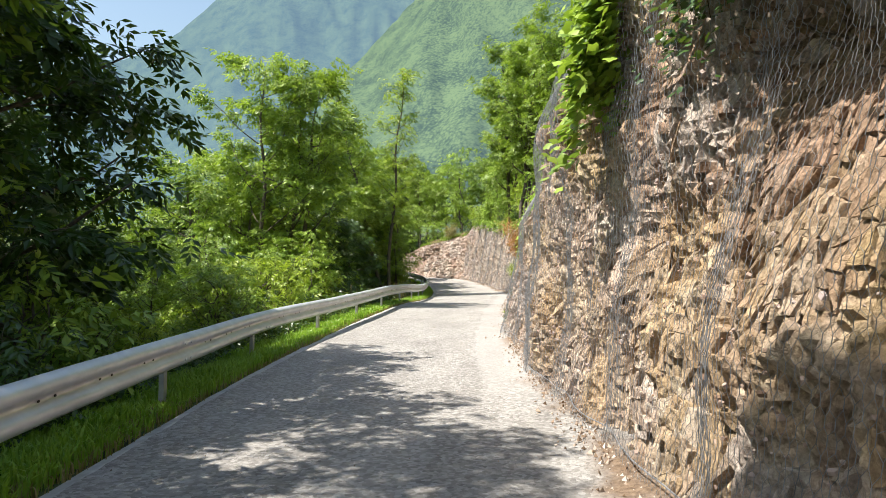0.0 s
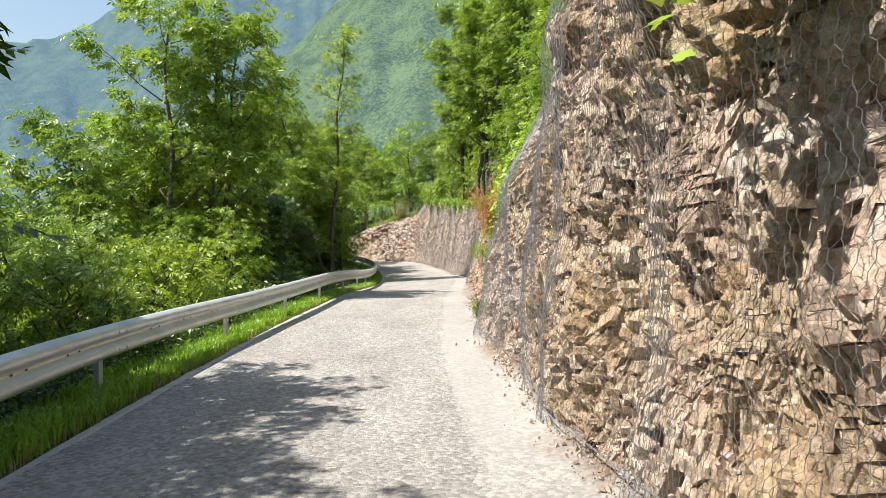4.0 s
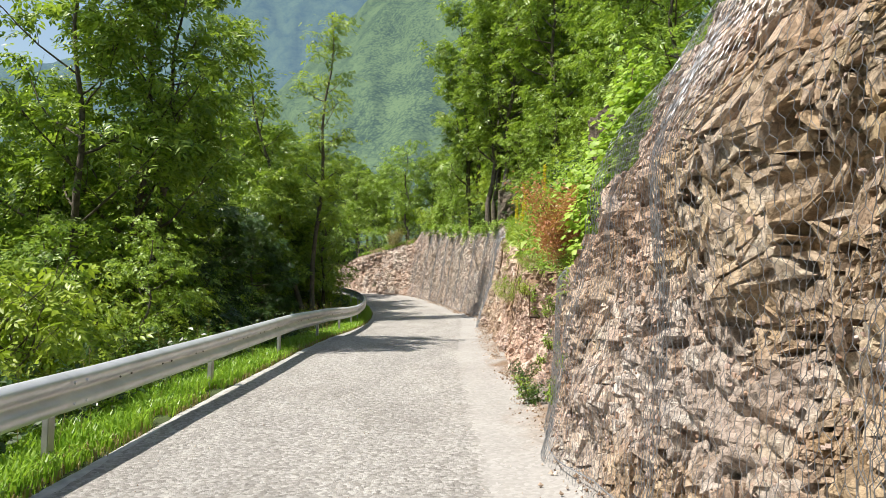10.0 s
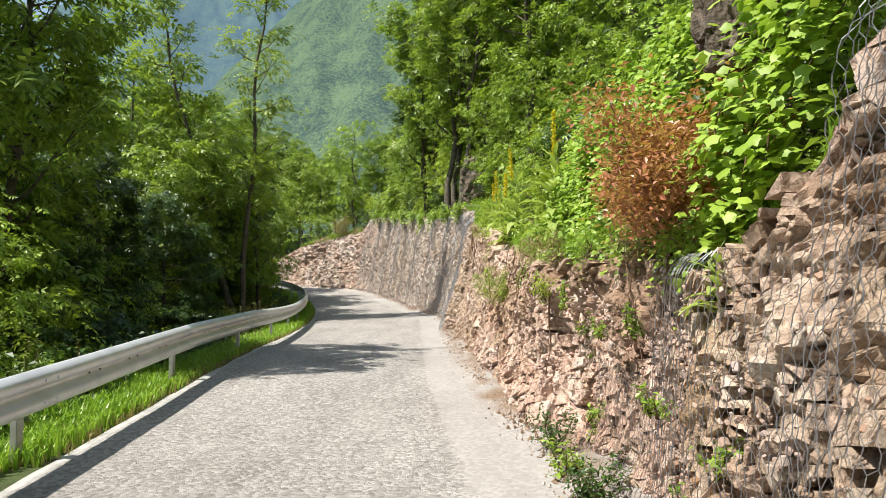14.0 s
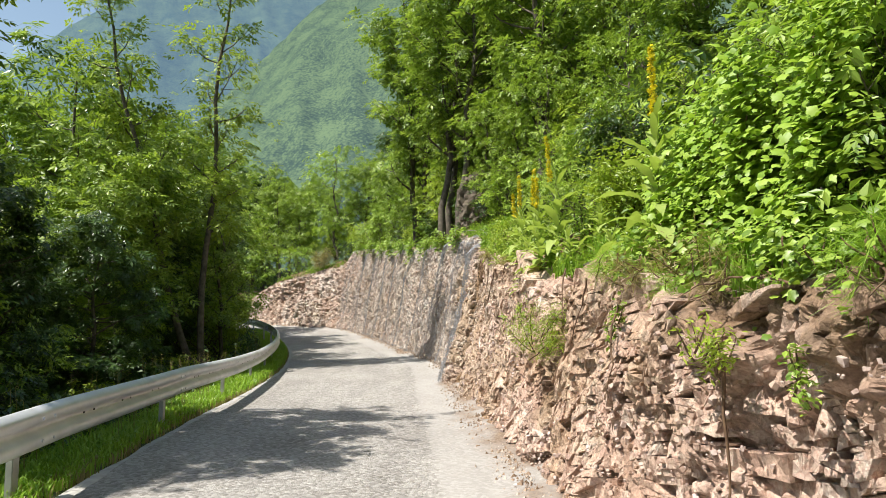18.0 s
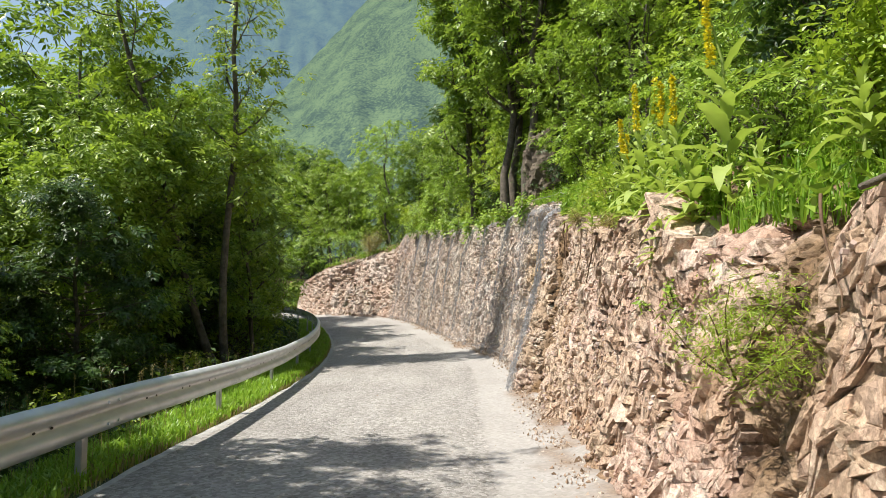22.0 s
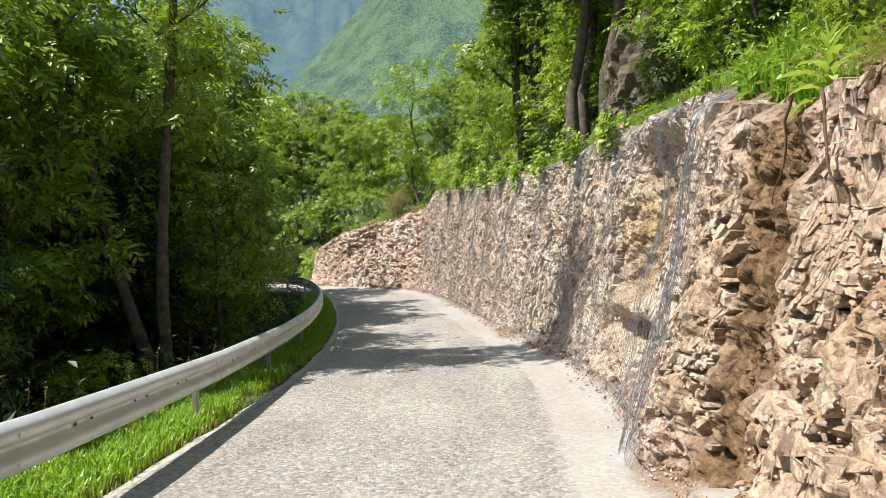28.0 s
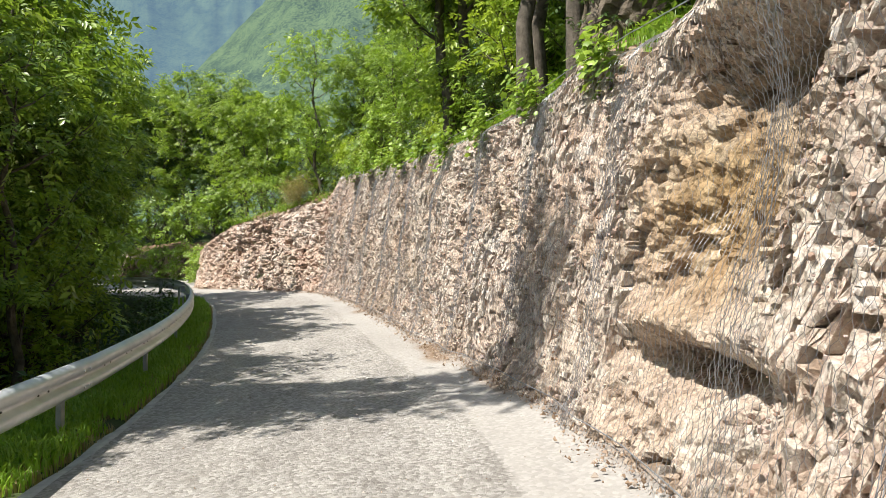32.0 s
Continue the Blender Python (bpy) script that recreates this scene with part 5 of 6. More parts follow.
# the wood behind the bend
for x, y, k, r, s in [(-14.5, 77.5, "wood", 0.3, 0.95), (-18.0, 80.0, "ash2", 1.3, 0.95), (-21.5, 82.0, "wood", 2.3, 1.0), (-11.8, 75.0, "wood2", 3.3, 0.95), (-25.5, 83.5, "ash2", 4.3, 1.0), (-19.5, 86.0, "wood", 5.3, 1.1), (-15.8, 79.0, "deep", 0.0, 0.8), (-19.8, 81.2, "deep", 1.0, 0.8), (-23.5, 83.0, "deep", 2.0, 0.85), (-13.0, 77.0, "deep", 3.0, 0.8), (-17.0, 83.5, "deep", 4.0, 0.9), (-28.0, 85.0, "deep", 4.0, 0.9),
                      (-15.2, 76.2, "shrub", 0.4, 1.3), (-17.4, 77.4, "shrub", 1.4, 1.2), (-19.6, 78.6, "shrub", 2.4, 1.4), (-22.0, 79.6, "shrub", 3.4, 1.3), (-13.4, 75.2, "shrub", 4.4, 1.2), (-24.5, 80.8, "shrub", 5.4, 1.3), (-12.9, 67.4, "shrub", 0.4, 0.7), (-13.3, 69.2, "shrub", 1.4, 0.8), (-13.9, 70.8, "shrub", 2.4, 0.8), (-15.2, 72.2, "shrub", 3.4, 0.9), (-17.0, 73.6, "shrub", 4.4, 0.9), (-19.5, 74.6, "shrub", 5.4, 1.0), (-22.5, 75.8, "shrub", 0.4, 1.0)]:
    plant(k, x, y, r, s)
# a slender tree that leans out over the road
leaning = plant("slim", 0.9, 44.0, 1.0, 0.80)
leaning.matrix_world = leaning.matrix_world @ Matrix.Rotation(-0.30, 4, "Y") if leaning is not KINDS["slim"] else leaning.matrix_world
g = np.random.default_rng(5)
for y in np.arange(17.5, 62, 1.25):
    for lane in (1.35, 2.2, 3.2, 4.4) if 17 < y < 30 else (1.9, 3.1, 4.4):
        yy = y + g.uniform(-0.5, 0.5)
        x0 = float(np.interp(yy, WALL_Y, WALL_X))
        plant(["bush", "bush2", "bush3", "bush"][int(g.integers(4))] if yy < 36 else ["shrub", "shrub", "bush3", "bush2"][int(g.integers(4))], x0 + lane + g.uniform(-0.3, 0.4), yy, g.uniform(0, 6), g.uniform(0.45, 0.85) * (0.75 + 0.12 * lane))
for y in np.arange(2, 27, 1.4):
    for lane in (1.5, 2.8):
        yy = y + g.uniform(-0.6, 0.6)
        x0 = float(np.interp(yy, RAIL_Y, RAIL_X))
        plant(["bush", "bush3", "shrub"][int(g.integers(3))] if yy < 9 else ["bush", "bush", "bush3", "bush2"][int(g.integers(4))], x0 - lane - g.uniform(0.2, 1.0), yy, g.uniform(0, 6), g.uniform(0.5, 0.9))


# deep trees bring canopy shade in by their leaf colour
for x, y in [(a + g.uniform(-0.9, 0.9), b + g.uniform(-1.2, 1.2)) for b in np.arange(29, 62, 3.6) for a in (float(np.interp(b, EDGE_Y, EDGE_X)) - 10.0, float(np.interp(b, EDGE_Y, EDGE_X)) - 9.4, float(np.interp(b, EDGE_Y, EDGE_X)) - 10.5, float(np.interp(b, EDGE_Y, EDGE_X)) - 14.5)]:
    plant("deep", x, y, g.uniform(0, 6), g.uniform(0.75, 1.0))


# grass on the shoulder
def blades(x, y, z, length, seed, width=0.006):
    q = np.random.default_rng(seed)
    n = len(x)
    yaw, bend = q.uniform(0, 2 * np.pi, n), q.uniform(0.15, 0.7, n)
    L = length * q.uniform(0.5, 1.25, n)
    d = np.stack([np.cos(yaw), np.sin(yaw)], 1)
    w = np.stack([-d[:, 1], d[:, 0]], 1) * width * q.uniform(0.7, 1.5, n)[:, None]
    p = np.stack([x, y], 1)
    m = p + d * (L * bend * 0.3)[:, None]
    t = p + d * (L * bend)[:, None]
    v = np.stack([np.c_[p - w, z - 0.02], np.c_[p + w, z - 0.02], np.c_[m + w * 0.8, z + L * 0.6], np.c_[m - w * 0.8, z + L * 0.6], np.c_[t, z + L * (1 - 0.35 * bend)]], 1).reshape(-1, 3)
    b = np.arange(n)[:, None] * 5
    return v, np.concatenate([b + [0, 1, 2], b + [0, 2, 3], b + [3, 2, 4]], 1).reshape(-1, 3)


def edge_strip(count, y0, y1, lo, hi, seed):
    q = np.random.default_rng(seed)
    sel = EDGE[(EDGE[:, 1] > y0) & (EDGE[:, 1] < y1)]
    p = sel[q.integers(0, len(sel), count)] + q.uniform(-0.03, 0.03, (count, 2))
    out = lo + (hi - lo) * q.random(count)
    dens = fbm(p[:, 1] * 1.2, out * 2, 400)
    keep = (dens > 0.30) | (out > lo + 0.25)
    p, out = p[keep], out[keep]
    idx, _ = nearest(EDGE, p[:, 0], p[:, 1])
    tt = EDGE[np.minimum(idx + 4, len(EDGE) - 1)] - EDGE[np.maximum(idx - 4, 0)]
    tt /= np.linalg.norm(tt, axis=1)[:, None]
    x, y = p[:, 0] - tt[:, 1] * out, p[:, 1] + tt[:, 0] * out
    return x, y, land_z(x, y)


x, y, z = edge_strip(64000, 1, 58, 0.14, 1.5, 31)
tall = 0.07 + 0.20 * fbm(x * 1.2, y * 1.2, 410)
tagged(part("shoulder_grass", raw_mesh("shoulder_grass", *blades(x, y, z, tall, 32, 0.010)), GRASS), "lush green grass on the road shoulder below the guardrail", "grass", kind="stuff")
x, y, z = edge_strip(13000, 1, 55, 0.08, 0.5, 33)
tagged(part("dry_grass", raw_mesh("dry_grass", *blades(x, y, z, 0.10 + 0 * x, 34)), DRY), "dry straw-coloured grass along the road edge", "grass", kind="stuff")
# undergrowth on the bank, its leaf colour darkened for the shade under the trees
q = np.random.default_rng(41)
n = 38000
yy = q.uniform(0, 30, n)
out = 1.0 + 8.0 * q.random(n) ** 1.4
xx = np.interp(yy, EDGE_Y, EDGE_X) - out
zz = land_z(xx, yy) + np.abs(q.normal(0, 0.30, n)) + 0.5 * np.clip(fbm(xx * 0.8, yy * 0.8, 420) - 0.45, 0, 1)
tagged(part("undergrowth", raw_mesh("undergrowth", *leaves(np.stack([xx, yy, zz], 1), 0.11, 0.1, 0.6, seed=42)), LEAF_DARK_SHADED), "leafy undergrowth covering the bank below the road, coloured dark for shade", "undergrowth", kind="stuff")
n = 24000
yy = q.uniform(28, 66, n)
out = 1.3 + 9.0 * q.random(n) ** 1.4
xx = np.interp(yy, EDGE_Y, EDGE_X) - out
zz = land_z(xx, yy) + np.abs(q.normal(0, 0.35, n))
# forest part: same dark leaf colour in place of canopy shade
tagged(part("forest_undergrowth", raw_mesh("forest_undergrowth", *leaves(np.stack([xx, yy, zz], 1), 0.13, 0.1, 0.55, seed=44)), LEAF_DARK_SHADED), "leafy undergrowth on the forest bank, coloured dark for canopy shade", "undergrowth", kind="stuff")
n = 60000
yy = q.uniform(-2, 66, n)
out = 1.15 + 7.0 * q.random(n) ** 1.5
xx = np.interp(yy, WALL_Y, WALL_X) + out
zz = land_z(xx, yy) + np.abs(q.normal(0, 0.16, n))
tagged(part("hillside_herbs", raw_mesh("hillside_herbs", *leaves(np.stack([xx, yy, zz], 1), 0.10, 0.1, 0.55, seed=43)), LEAF), "leafy herbs and creepers covering the hillside above the rock", "undergrowth", kind="stuff")

# grass and herbs along the crest of the rock
def crest(count, y0, y1, seed):
    q = np.random.default_rng(seed)
    rows = np.nonzero((YY[:, 0] > y0) & (YY[:, 0] < y1))[0]
    a = q.choice(rows, count)
    b = n_v - 1 - (q.random(count) ** 0.8 * 11).astype(int)
    p = verts_of_face[a, b] + q.uniform(-0.06, 0.06, (count, 3)) * [1, 1, 0.2]
    keep = fbm(p[:, 1] * 1.1, p[:, 0] * 2.0, 450 + seed) > 0.50
    return p[keep]


p = np.concatenate([crest(42000, -1, 62, 51), crest(9000, 17, 24.5, 56)])
long = 0.10 + 0.24 * fbm(p[:, 0], p[:, 1] * 0.8, 460)
tagged(part("crest_grass", raw_mesh("crest_grass", *blades(p[:, 0], p[:, 1], p[:, 2], long, 52)), GRASS), "tufts of green grass on the crest of the rock", "grass", kind="stuff")
p = np.concatenate([crest(30000, -1, 62, 53), crest(7000, 17, 24.5, 57)])
p[:, 2] += np.abs(np.random.default_rng(54).normal(0, 0.14, len(p)))
tagged(part("crest_herbs", raw_mesh("crest_herbs", *leaves(p, 0.10, 0.15, 0.55, seed=55)), LEAF), "leafy herbs along the crest of the rock", "undergrowth", kind="stuff")

n = 45000
q = np.random.default_rng(58)
yy = q.uniform(22, 60, n)
out = 1.0 + 3.2 * q.random(n) ** 1.3
xx = np.interp(yy, WALL_Y, WALL_X) + out
keep = fbm(xx * 0.7, yy * 0.5, 470) > 0.44
xx, yy = xx[keep], yy[keep]
tagged(part("hillside_grass", raw_mesh("hillside_grass", *blades(xx, yy, land_z(xx, yy), 0.22 + 0.30 * fbm(xx, yy, 471), 59, 0.008)), GRASS), "long green grass on the slope above the rock", "grass", kind="stuff")

# tall seeding grass behind the rail
q = np.random.default_rng(61)
yy = np.r_[q.uniform(26, 31, 70), q.uniform(31, 46, 45), q.uniform(12, 26, 50)]
xx = np.interp(yy, RAIL_Y, RAIL_X) - q.uniform(0.35, 1.1, len(yy))
zz = land_z(xx, yy)
tops = np.stack([xx + q.normal(0, 0.10, len(yy)), yy + q.normal(0, 0.10, len(yy)), zz + q.uniform(0.5, 0.95, len(yy))], 1)
v1, f1 = wires(np.stack([xx, yy, zz - 0.03], 1), tops, 0.0025)
heads = (tops[:, None, :] + q.normal(0, 1, (len(yy), 16, 3)) * [0.012, 0.012, 0.05]).reshape(-1, 3)
v2, f2 = leaves(heads, 0.022, 0.0, 0.4, seed=62)
stalks = empty("seeding_grass", (-4.4, 30, -0.1))
part("stalk", raw_mesh("stalk", v1, f1), DRY, stalks)
part("seed_head", raw_mesh("seed_head", v2, f2), DRY, stalks)
tagged(stalks, "tall pale seeding grass stalks behind the guardrail", "grass", kind="stuff")

# ---------------------------------------------------------------- single plants on the rock
def blade_leaf(length, width, droop, seed=0, segs=10):
    """A broad pointed leaf along +x that arches over, folded at its rib."""
    q = np.random.default_rng(seed)
    t = np.linspace(0, 1, segs + 1)
    w = width * np.sin(np.pi * np.clip(t * 0.93 + 0.06, 0, 1)) ** 0.75
    x = length * t * (1 - 0.18 * droop * t)
    z = length * (0.45 * t - droop * 0.75 * t**2)
    wave = 0.022 * length * np.sin(t * 17 + q.uniform(0, 6))
    v = np.stack([np.stack([x, w, z + 0.25 * w + wave], 1), np.stack([x, 0 * w, z], 1), np.stack([x, -w, z + 0.25 * w - wave], 1)], 1).reshape(-1, 3)
    a = (np.arange(segs)[:, None] * 3 + np.arange(2)[None]).ravel()
    me = raw_mesh("leaf", v, np.stack([a, a + 1, a + 4, a + 3], 1))
    me.materials.append(MULLEIN)
    me.shade_smooth()
    return me


MULLEIN_LEAVES = [blade_leaf(1.0, 0.115, 0.35, 1), blade_leaf(1.0, 0.135, 0.7, 2), blade_leaf(1.0, 0.115, 1.0, 3)]


def mullein(x, y, z, size, flowers, seed, label):
    """A rosette of broad felted leaves, a leafy stem and, on some, a spike of yellow blossom."""
    g = np.random.default_rng(seed)
    thing = empty("mullein", (x, y, z))
    top = size * (1.0 if flowers else 0.55)
    pts = np.array([[0, 0, -0.06], [0.01, 0, top * 0.35], [0.03 * g.normal(), 0.02, top * 0.7], [0.05 * g.normal(), 0.03, top]])
    part("stem", raw_mesh("stem", *tube(pts + [x, y, z], [0.014, 0.013, 0.011, 0.006], 6)), MULLEIN, thing, smooth=True)
    count = 24 if size > 0.7 else 15
    for k in range(count):
        f = (k / count) ** 1.1
        h = top * (0.02 + 0.66 * f) if flowers else top * 0.75 * f
        ob = part("leaf", MULLEIN_LEAVES[min(2, int((1 - f) * 3))], None, thing)
        grow = size * (0.38 - 0.24 * f) * g.uniform(0.8, 1.2)
        ob.matrix_world = Matrix.Translation((x, y, z + h)) @ Matrix.Rotation(k * 2.4 + g.uniform(-0.3, 0.3), 4, "Z") @ Matrix.Rotation(-g.uniform(-0.1, 0.5) - 0.3 * f, 4, "Y") @ Matrix.Diagonal((grow, grow, grow, 1))
    if flowers:
        n = 260
        zz = top * (0.68 + 0.34 * g.random(n))
        r = 0.022 * (1.15 - (zz / top - 0.68) / 0.42)
        a = g.uniform(0, 6.28, n)
        p = np.stack([x + pts[-1, 0] * zz / top + r * np.cos(a), y + 0.03 * zz / top + r * np.sin(a), z + zz], 1)
        part("blossom", raw_mesh("blossom", *leaves(p, 0.032, 0.0, 0.9, 1.5, seed=seed)), FLOWER, thing, "spike of yellow blossom")
    return tagged(thing, label, "plant", "mulleins on the rock")


tall_words, leafy_words = "tall mullein with broad pale leaves and a yellow flower spike", "mullein rosette of broad pale green leaves on the rock crest"
for x, y, z, size, flowers in [(1.85, 23.1, 2.15, 1.75, True), (1.70, 26.7, 2.30, 1.75, True), (1.48, 28.6, 2.45, 1.45, True), (1.60, 27.7, 2.40, 1.3, True), (1.50, 29.4, 2.55, 1.2, True), (1.66, 29.0, 2.6, 1.5, True),
                               (1.66, 23.75, 2.02, 0.95, False), (1.50, 26.95, 2.28, 1.15, False), (1.42, 27.5, 2.30, 1.0, False), (1.40, 28.3, 2.30, 0.9, False), (1.28, 28.1, 2.12, 0.6, False), (1.30, 27.05, 2.0, 0.75, False),
                               (1.90, 25.2, 2.55, 0.8, False), (1.30, 32.3, 2.85, 1.0, False), (1.25, 30.6, 2.6, 0.7, False), (1.78, 17.15, 1.45, 0.75, False), (1.38, 29.9, 2.5, 0.8, False), (1.52, 27.9, 2.42, 0.85, False), (1.62, 28.2, 2.55, 1.25, True), (1.45, 28.9, 2.45, 0.75, False), (1.60, 28.6, 2.6, 1.0, False), (1.42, 29.2, 2.45, 0.7, False), (1.70, 27.3, 2.5, 1.0, False), (1.55, 29.9, 2.7, 1.0, True), (1.75, 26.2, 2.4, 0.8, False)]:
    mullein(x, y, z, size, flowers, int(y * 31), tall_words if flowers else leafy_words)


def shrub(name, centre, radius, count, leaf, mat, seed, label, stems=9, category="bush", aspect=0.5):
    """A loose shrub of thin stems and small leaves."""
    g = np.random.default_rng(seed)
    c, r = np.array(centre, float), np.array(radius, float)
    thing = empty(name, tuple(c - [0, 0, r[2]]))
    tips = []
    for k in range(stems):
        pts, rr = twigs_of(g, c - [0, 0, r[2]] + g.normal(0, 0.05, 3), g.normal(0, 1, 3) * r * [1.2, 1.2, 0.4] + [0, 0, r[2] * 1.3], float(r.mean()) * 2.0, 0.008, n=6, rise=0.1)
        part("stem", raw_mesh("stem", *tube(pts, rr, 4)), ROOT, thing)
        tips += list(pts[2:])
    tips = np.array(tips)
    p = tips[g.integers(0, len(tips), count)] + g.normal(0, 1, (count, 3)) * r * 0.30
    part("foliage", raw_mesh("foliage", *leaves(p, leaf, 0.2, aspect, seed=seed)), mat, thing)
    return tagged(thing, label, category)


shrub("smoke_bush", (1.80, 18.35, 2.26), (0.42, 0.62, 0.27), 9000, 0.05, LEAF_RED, 81, "russet red bush with small leaves above the rock")
shrub("smoke_bush", (1.98, 18.95, 2.25), (0.25, 0.3, 0.22), 2000, 0.05, LEAF_RED, 82, "russet red bush with small leaves above the rock")
shrub("smoke_bush", (3.3, 9.4, 4.5), (0.25, 0.3, 0.25), 900, 0.05, LEAF_RED, 83, "small russet bush at the top of the netting")
shrub("broom_bush", (1.16, 25.05, 1.55), (0.18, 0.24, 0.20), 2600, 0.05, LEAF_YELLOW, 84, "wispy green broom growing from the rock face", aspect=0.16)
shrub("broom_bush", (1.75, 22.2, 2.0), (0.16, 0.4, 0.12), 1100, 0.06, DRY, 85, "dry straw-coloured broom on the crest", aspect=0.16)
shrub("broom_bush", (1.45, 21.0, 1.55), (0.07, 0.14, 0.10), 300, 0.05, LEAF_YELLOW, 86, "small green plant rooted in the rock face", aspect=0.3)
shrub("broom_bush", (1.40, 19.9, 0.35), (0.10, 0.18, 0.18), 500, 0.04, LEAF_DARK_SHADED, 87, "small dark green plant at the foot of the rock")
shrub("broom_bush", (1.50, 18.7, 0.22), (0.10, 0.16, 0.14), 450, 0.05, LEAF_DARK_SHADED, 101, "small dark green plant at the foot of the rock")
shrub("broom_bush", (1.47, 19.3, 0.18), (0.08, 0.14, 0.11), 350, 0.05, LEAF, 102, "small green plant at the foot of the rock")
shrub("yellow_bush", (2.35, 25.5, 3.0), (0.4, 0.5, 0.45), 3200, 0.07, LEAF_YELLOW, 88, "yellow-green bush behind the mulleins")
shrub("yellow_bush", (1.85, 30.6, 3.1), (0.35, 0.6, 0.4), 3000, 0.06, LEAF_YELLOW, 89, "yellow-green bush behind the mulleins")
shrub("dry_tuft", (-6.9, 61.6, 5.0), (0.6, 0.5, 0.55), 4200, 0.16, DRY, 90, "tuft of straw-coloured grass on the far rock", aspect=0.1, category="grass")
shrub("dry_tuft", (1.3, 29.6, 2.5), (0.10, 0.3, 0.08), 700, 0.10, DRY, 91, "dry grass hanging at the crest", aspect=0.1, category="grass")


def creeper(name, centre, size, count, leaf, mat, seed, label):
    """A hanging curtain of broad lobed leaves."""
    g = np.random.default_rng(seed)
    thing = empty(name, centre)
    at = []
    for k in range(12 if count > 400 else 7):
        a = np.array(centre) + [g.uniform(-0.1, 0.2), g.uniform(-1, 1) * size[1], g.uniform(0.2, 1) * size[2]]
        pts, rr = twigs_of(g, a, (-0.22, g.normal(0, 0.2), -1), size[2] * g.uniform(0.7, 1.7), 0.006, n=8, rise=-0.12, bend=0.35)
        part("stem", raw_mesh("stem", *tube(pts, rr, 4)), ROOT, thing)
        at += list(pts)
    at = np.array(at)
    p = at[g.integers(0, len(at), count)] + g.normal(0, 0.13, (count, 3)) * [0.6, 1, 1]
    v1, f1 = broad_leaves(p, leaf * 1.15, 0.5, seed=seed)
    part("foliage", raw_mesh("foliage", v1, f1), mat, thing, smooth=True)
    return tagged(thing, label, "creeper")


creeper("creeper", (3.10, 6.75, 3.7), (0.3, 0.40, 0.85), 1500, 0.11, LEAF, 92, "bright green creeper hanging over the wire netting")
creeper("creeper", (3.45, 6.8, 4.7), (0.4, 0.6, 0.7), 1300, 0.11, LEAF, 93, "bright green creeper hanging over the wire netting")
creeper("creeper", (3.72, 3.9, 3.5), (0.2, 0.9, 0.6), 700, 0.06, LEAF_DARK_SHADED, 94, "dark ivy behind the wire netting")
creeper("creeper", (3.62, 2.9, 4.3), (0.35, 1.1, 0.8), 2200, 0.085, LEAF_DARK_SHADED, 100, "dark ivy hanging over the top of the rock")
creeper("grape_vine", (2.15, 22.3, 2.75), (0.3, 1.1, 0.75), 6600, 0.058, VINE, 95, "wild vine with broad light green leaves")
creeper("grape_vine", (2.6, 21.3, 3.5), (0.3, 1.3, 0.8), 6000, 0.062, VINE, 96, "wild vine with broad light green leaves")
creeper("grape_vine", (2.5, 23.9, 3.3), (0.3, 0.9, 0.6), 3000, 0.066, VINE, 97, "wild vine with yellowish leaves")
creeper("grape_vine", (1.95, 17.35, 2.2), (0.2, 0.25, 0.6), 1100, 0.07, VINE, 98, "wild vine beside the russet bush")
creeper("grape_vine", (2.4, 17.4, 3.2), (0.2, 0.6, 0.9), 2000, 0.07, VINE, 99, "leafy vine hanging from the hillside")
for y in np.arange(39.5, 58, 2.3):
    x0 = float(np.interp(y, WALL_Y, WALL_X)) + 0.62
    creeper("creeper", (x0, y, float(road_z(y) + np.interp(y, TOP_Y, TOP_H)) - 0.05), (0.15, 0.5, 0.35), 260, 0.09, LEAF, 600 + int(y), "leafy creeper over the crest of the netted rock")

# small herbs rooted in the broken face
for k, (y, z) in enumerate([(17.7, 0.9), (18.4, 1.3), (19.3, 1.2), (20.4, 1.4), (17.3, 0.4), (19.1, 0.5), (22.6, 1.6), (16.9, 0.8), (26.2, 1.6)]):
    p = face_point(np.array([float(at_y(y))]), np.array([z]), np.array([0.05]))[0]
    shrub("herb", (p[0] - 0.02, p[1], p[2]), (0.05, 0.09, 0.07), 130, 0.04, LEAF, 720 + k, "small leafy herb rooted in the broken rock", stems=5, category="plant", aspect=0.6)
for k, y in enumerate([17.6, 18.5, 19.5, 20.6, 21.8, 23.0]):
    p = face_point(np.array([float(at_y(y))]), np.array([float(crest_h(y))]), np.array([0.0]))[0]
    creeper("creeper", (p[0] + 0.10, p[1], p[2] - 0.02), (0.10, 0.40, 0.12), 260, 0.045, LEAF, 740 + k, "leafy creeper hanging over the edge of the rock")

# a dead log on the crest
back = np.array([-0.03, -0.02, 0.12, 0.30, 0.52, 0.54])
edge = face_point(np.array([float(at_y(24.65))]), crest_h([24.65]), np.array([-0.25]))[0]
pts = np.stack([edge[0] + back, edge[1] + 0.7 * back, edge[2] + 0.015 + 0.36 * back], 1)
tagged(part("log", raw_mesh("log", *tube(pts, [0.002, 0.016, 0.020, 0.018, 0.014, 0.002], 8)), BARK, smooth=True), "dead grey branch lying on the crest of the rock", "log")

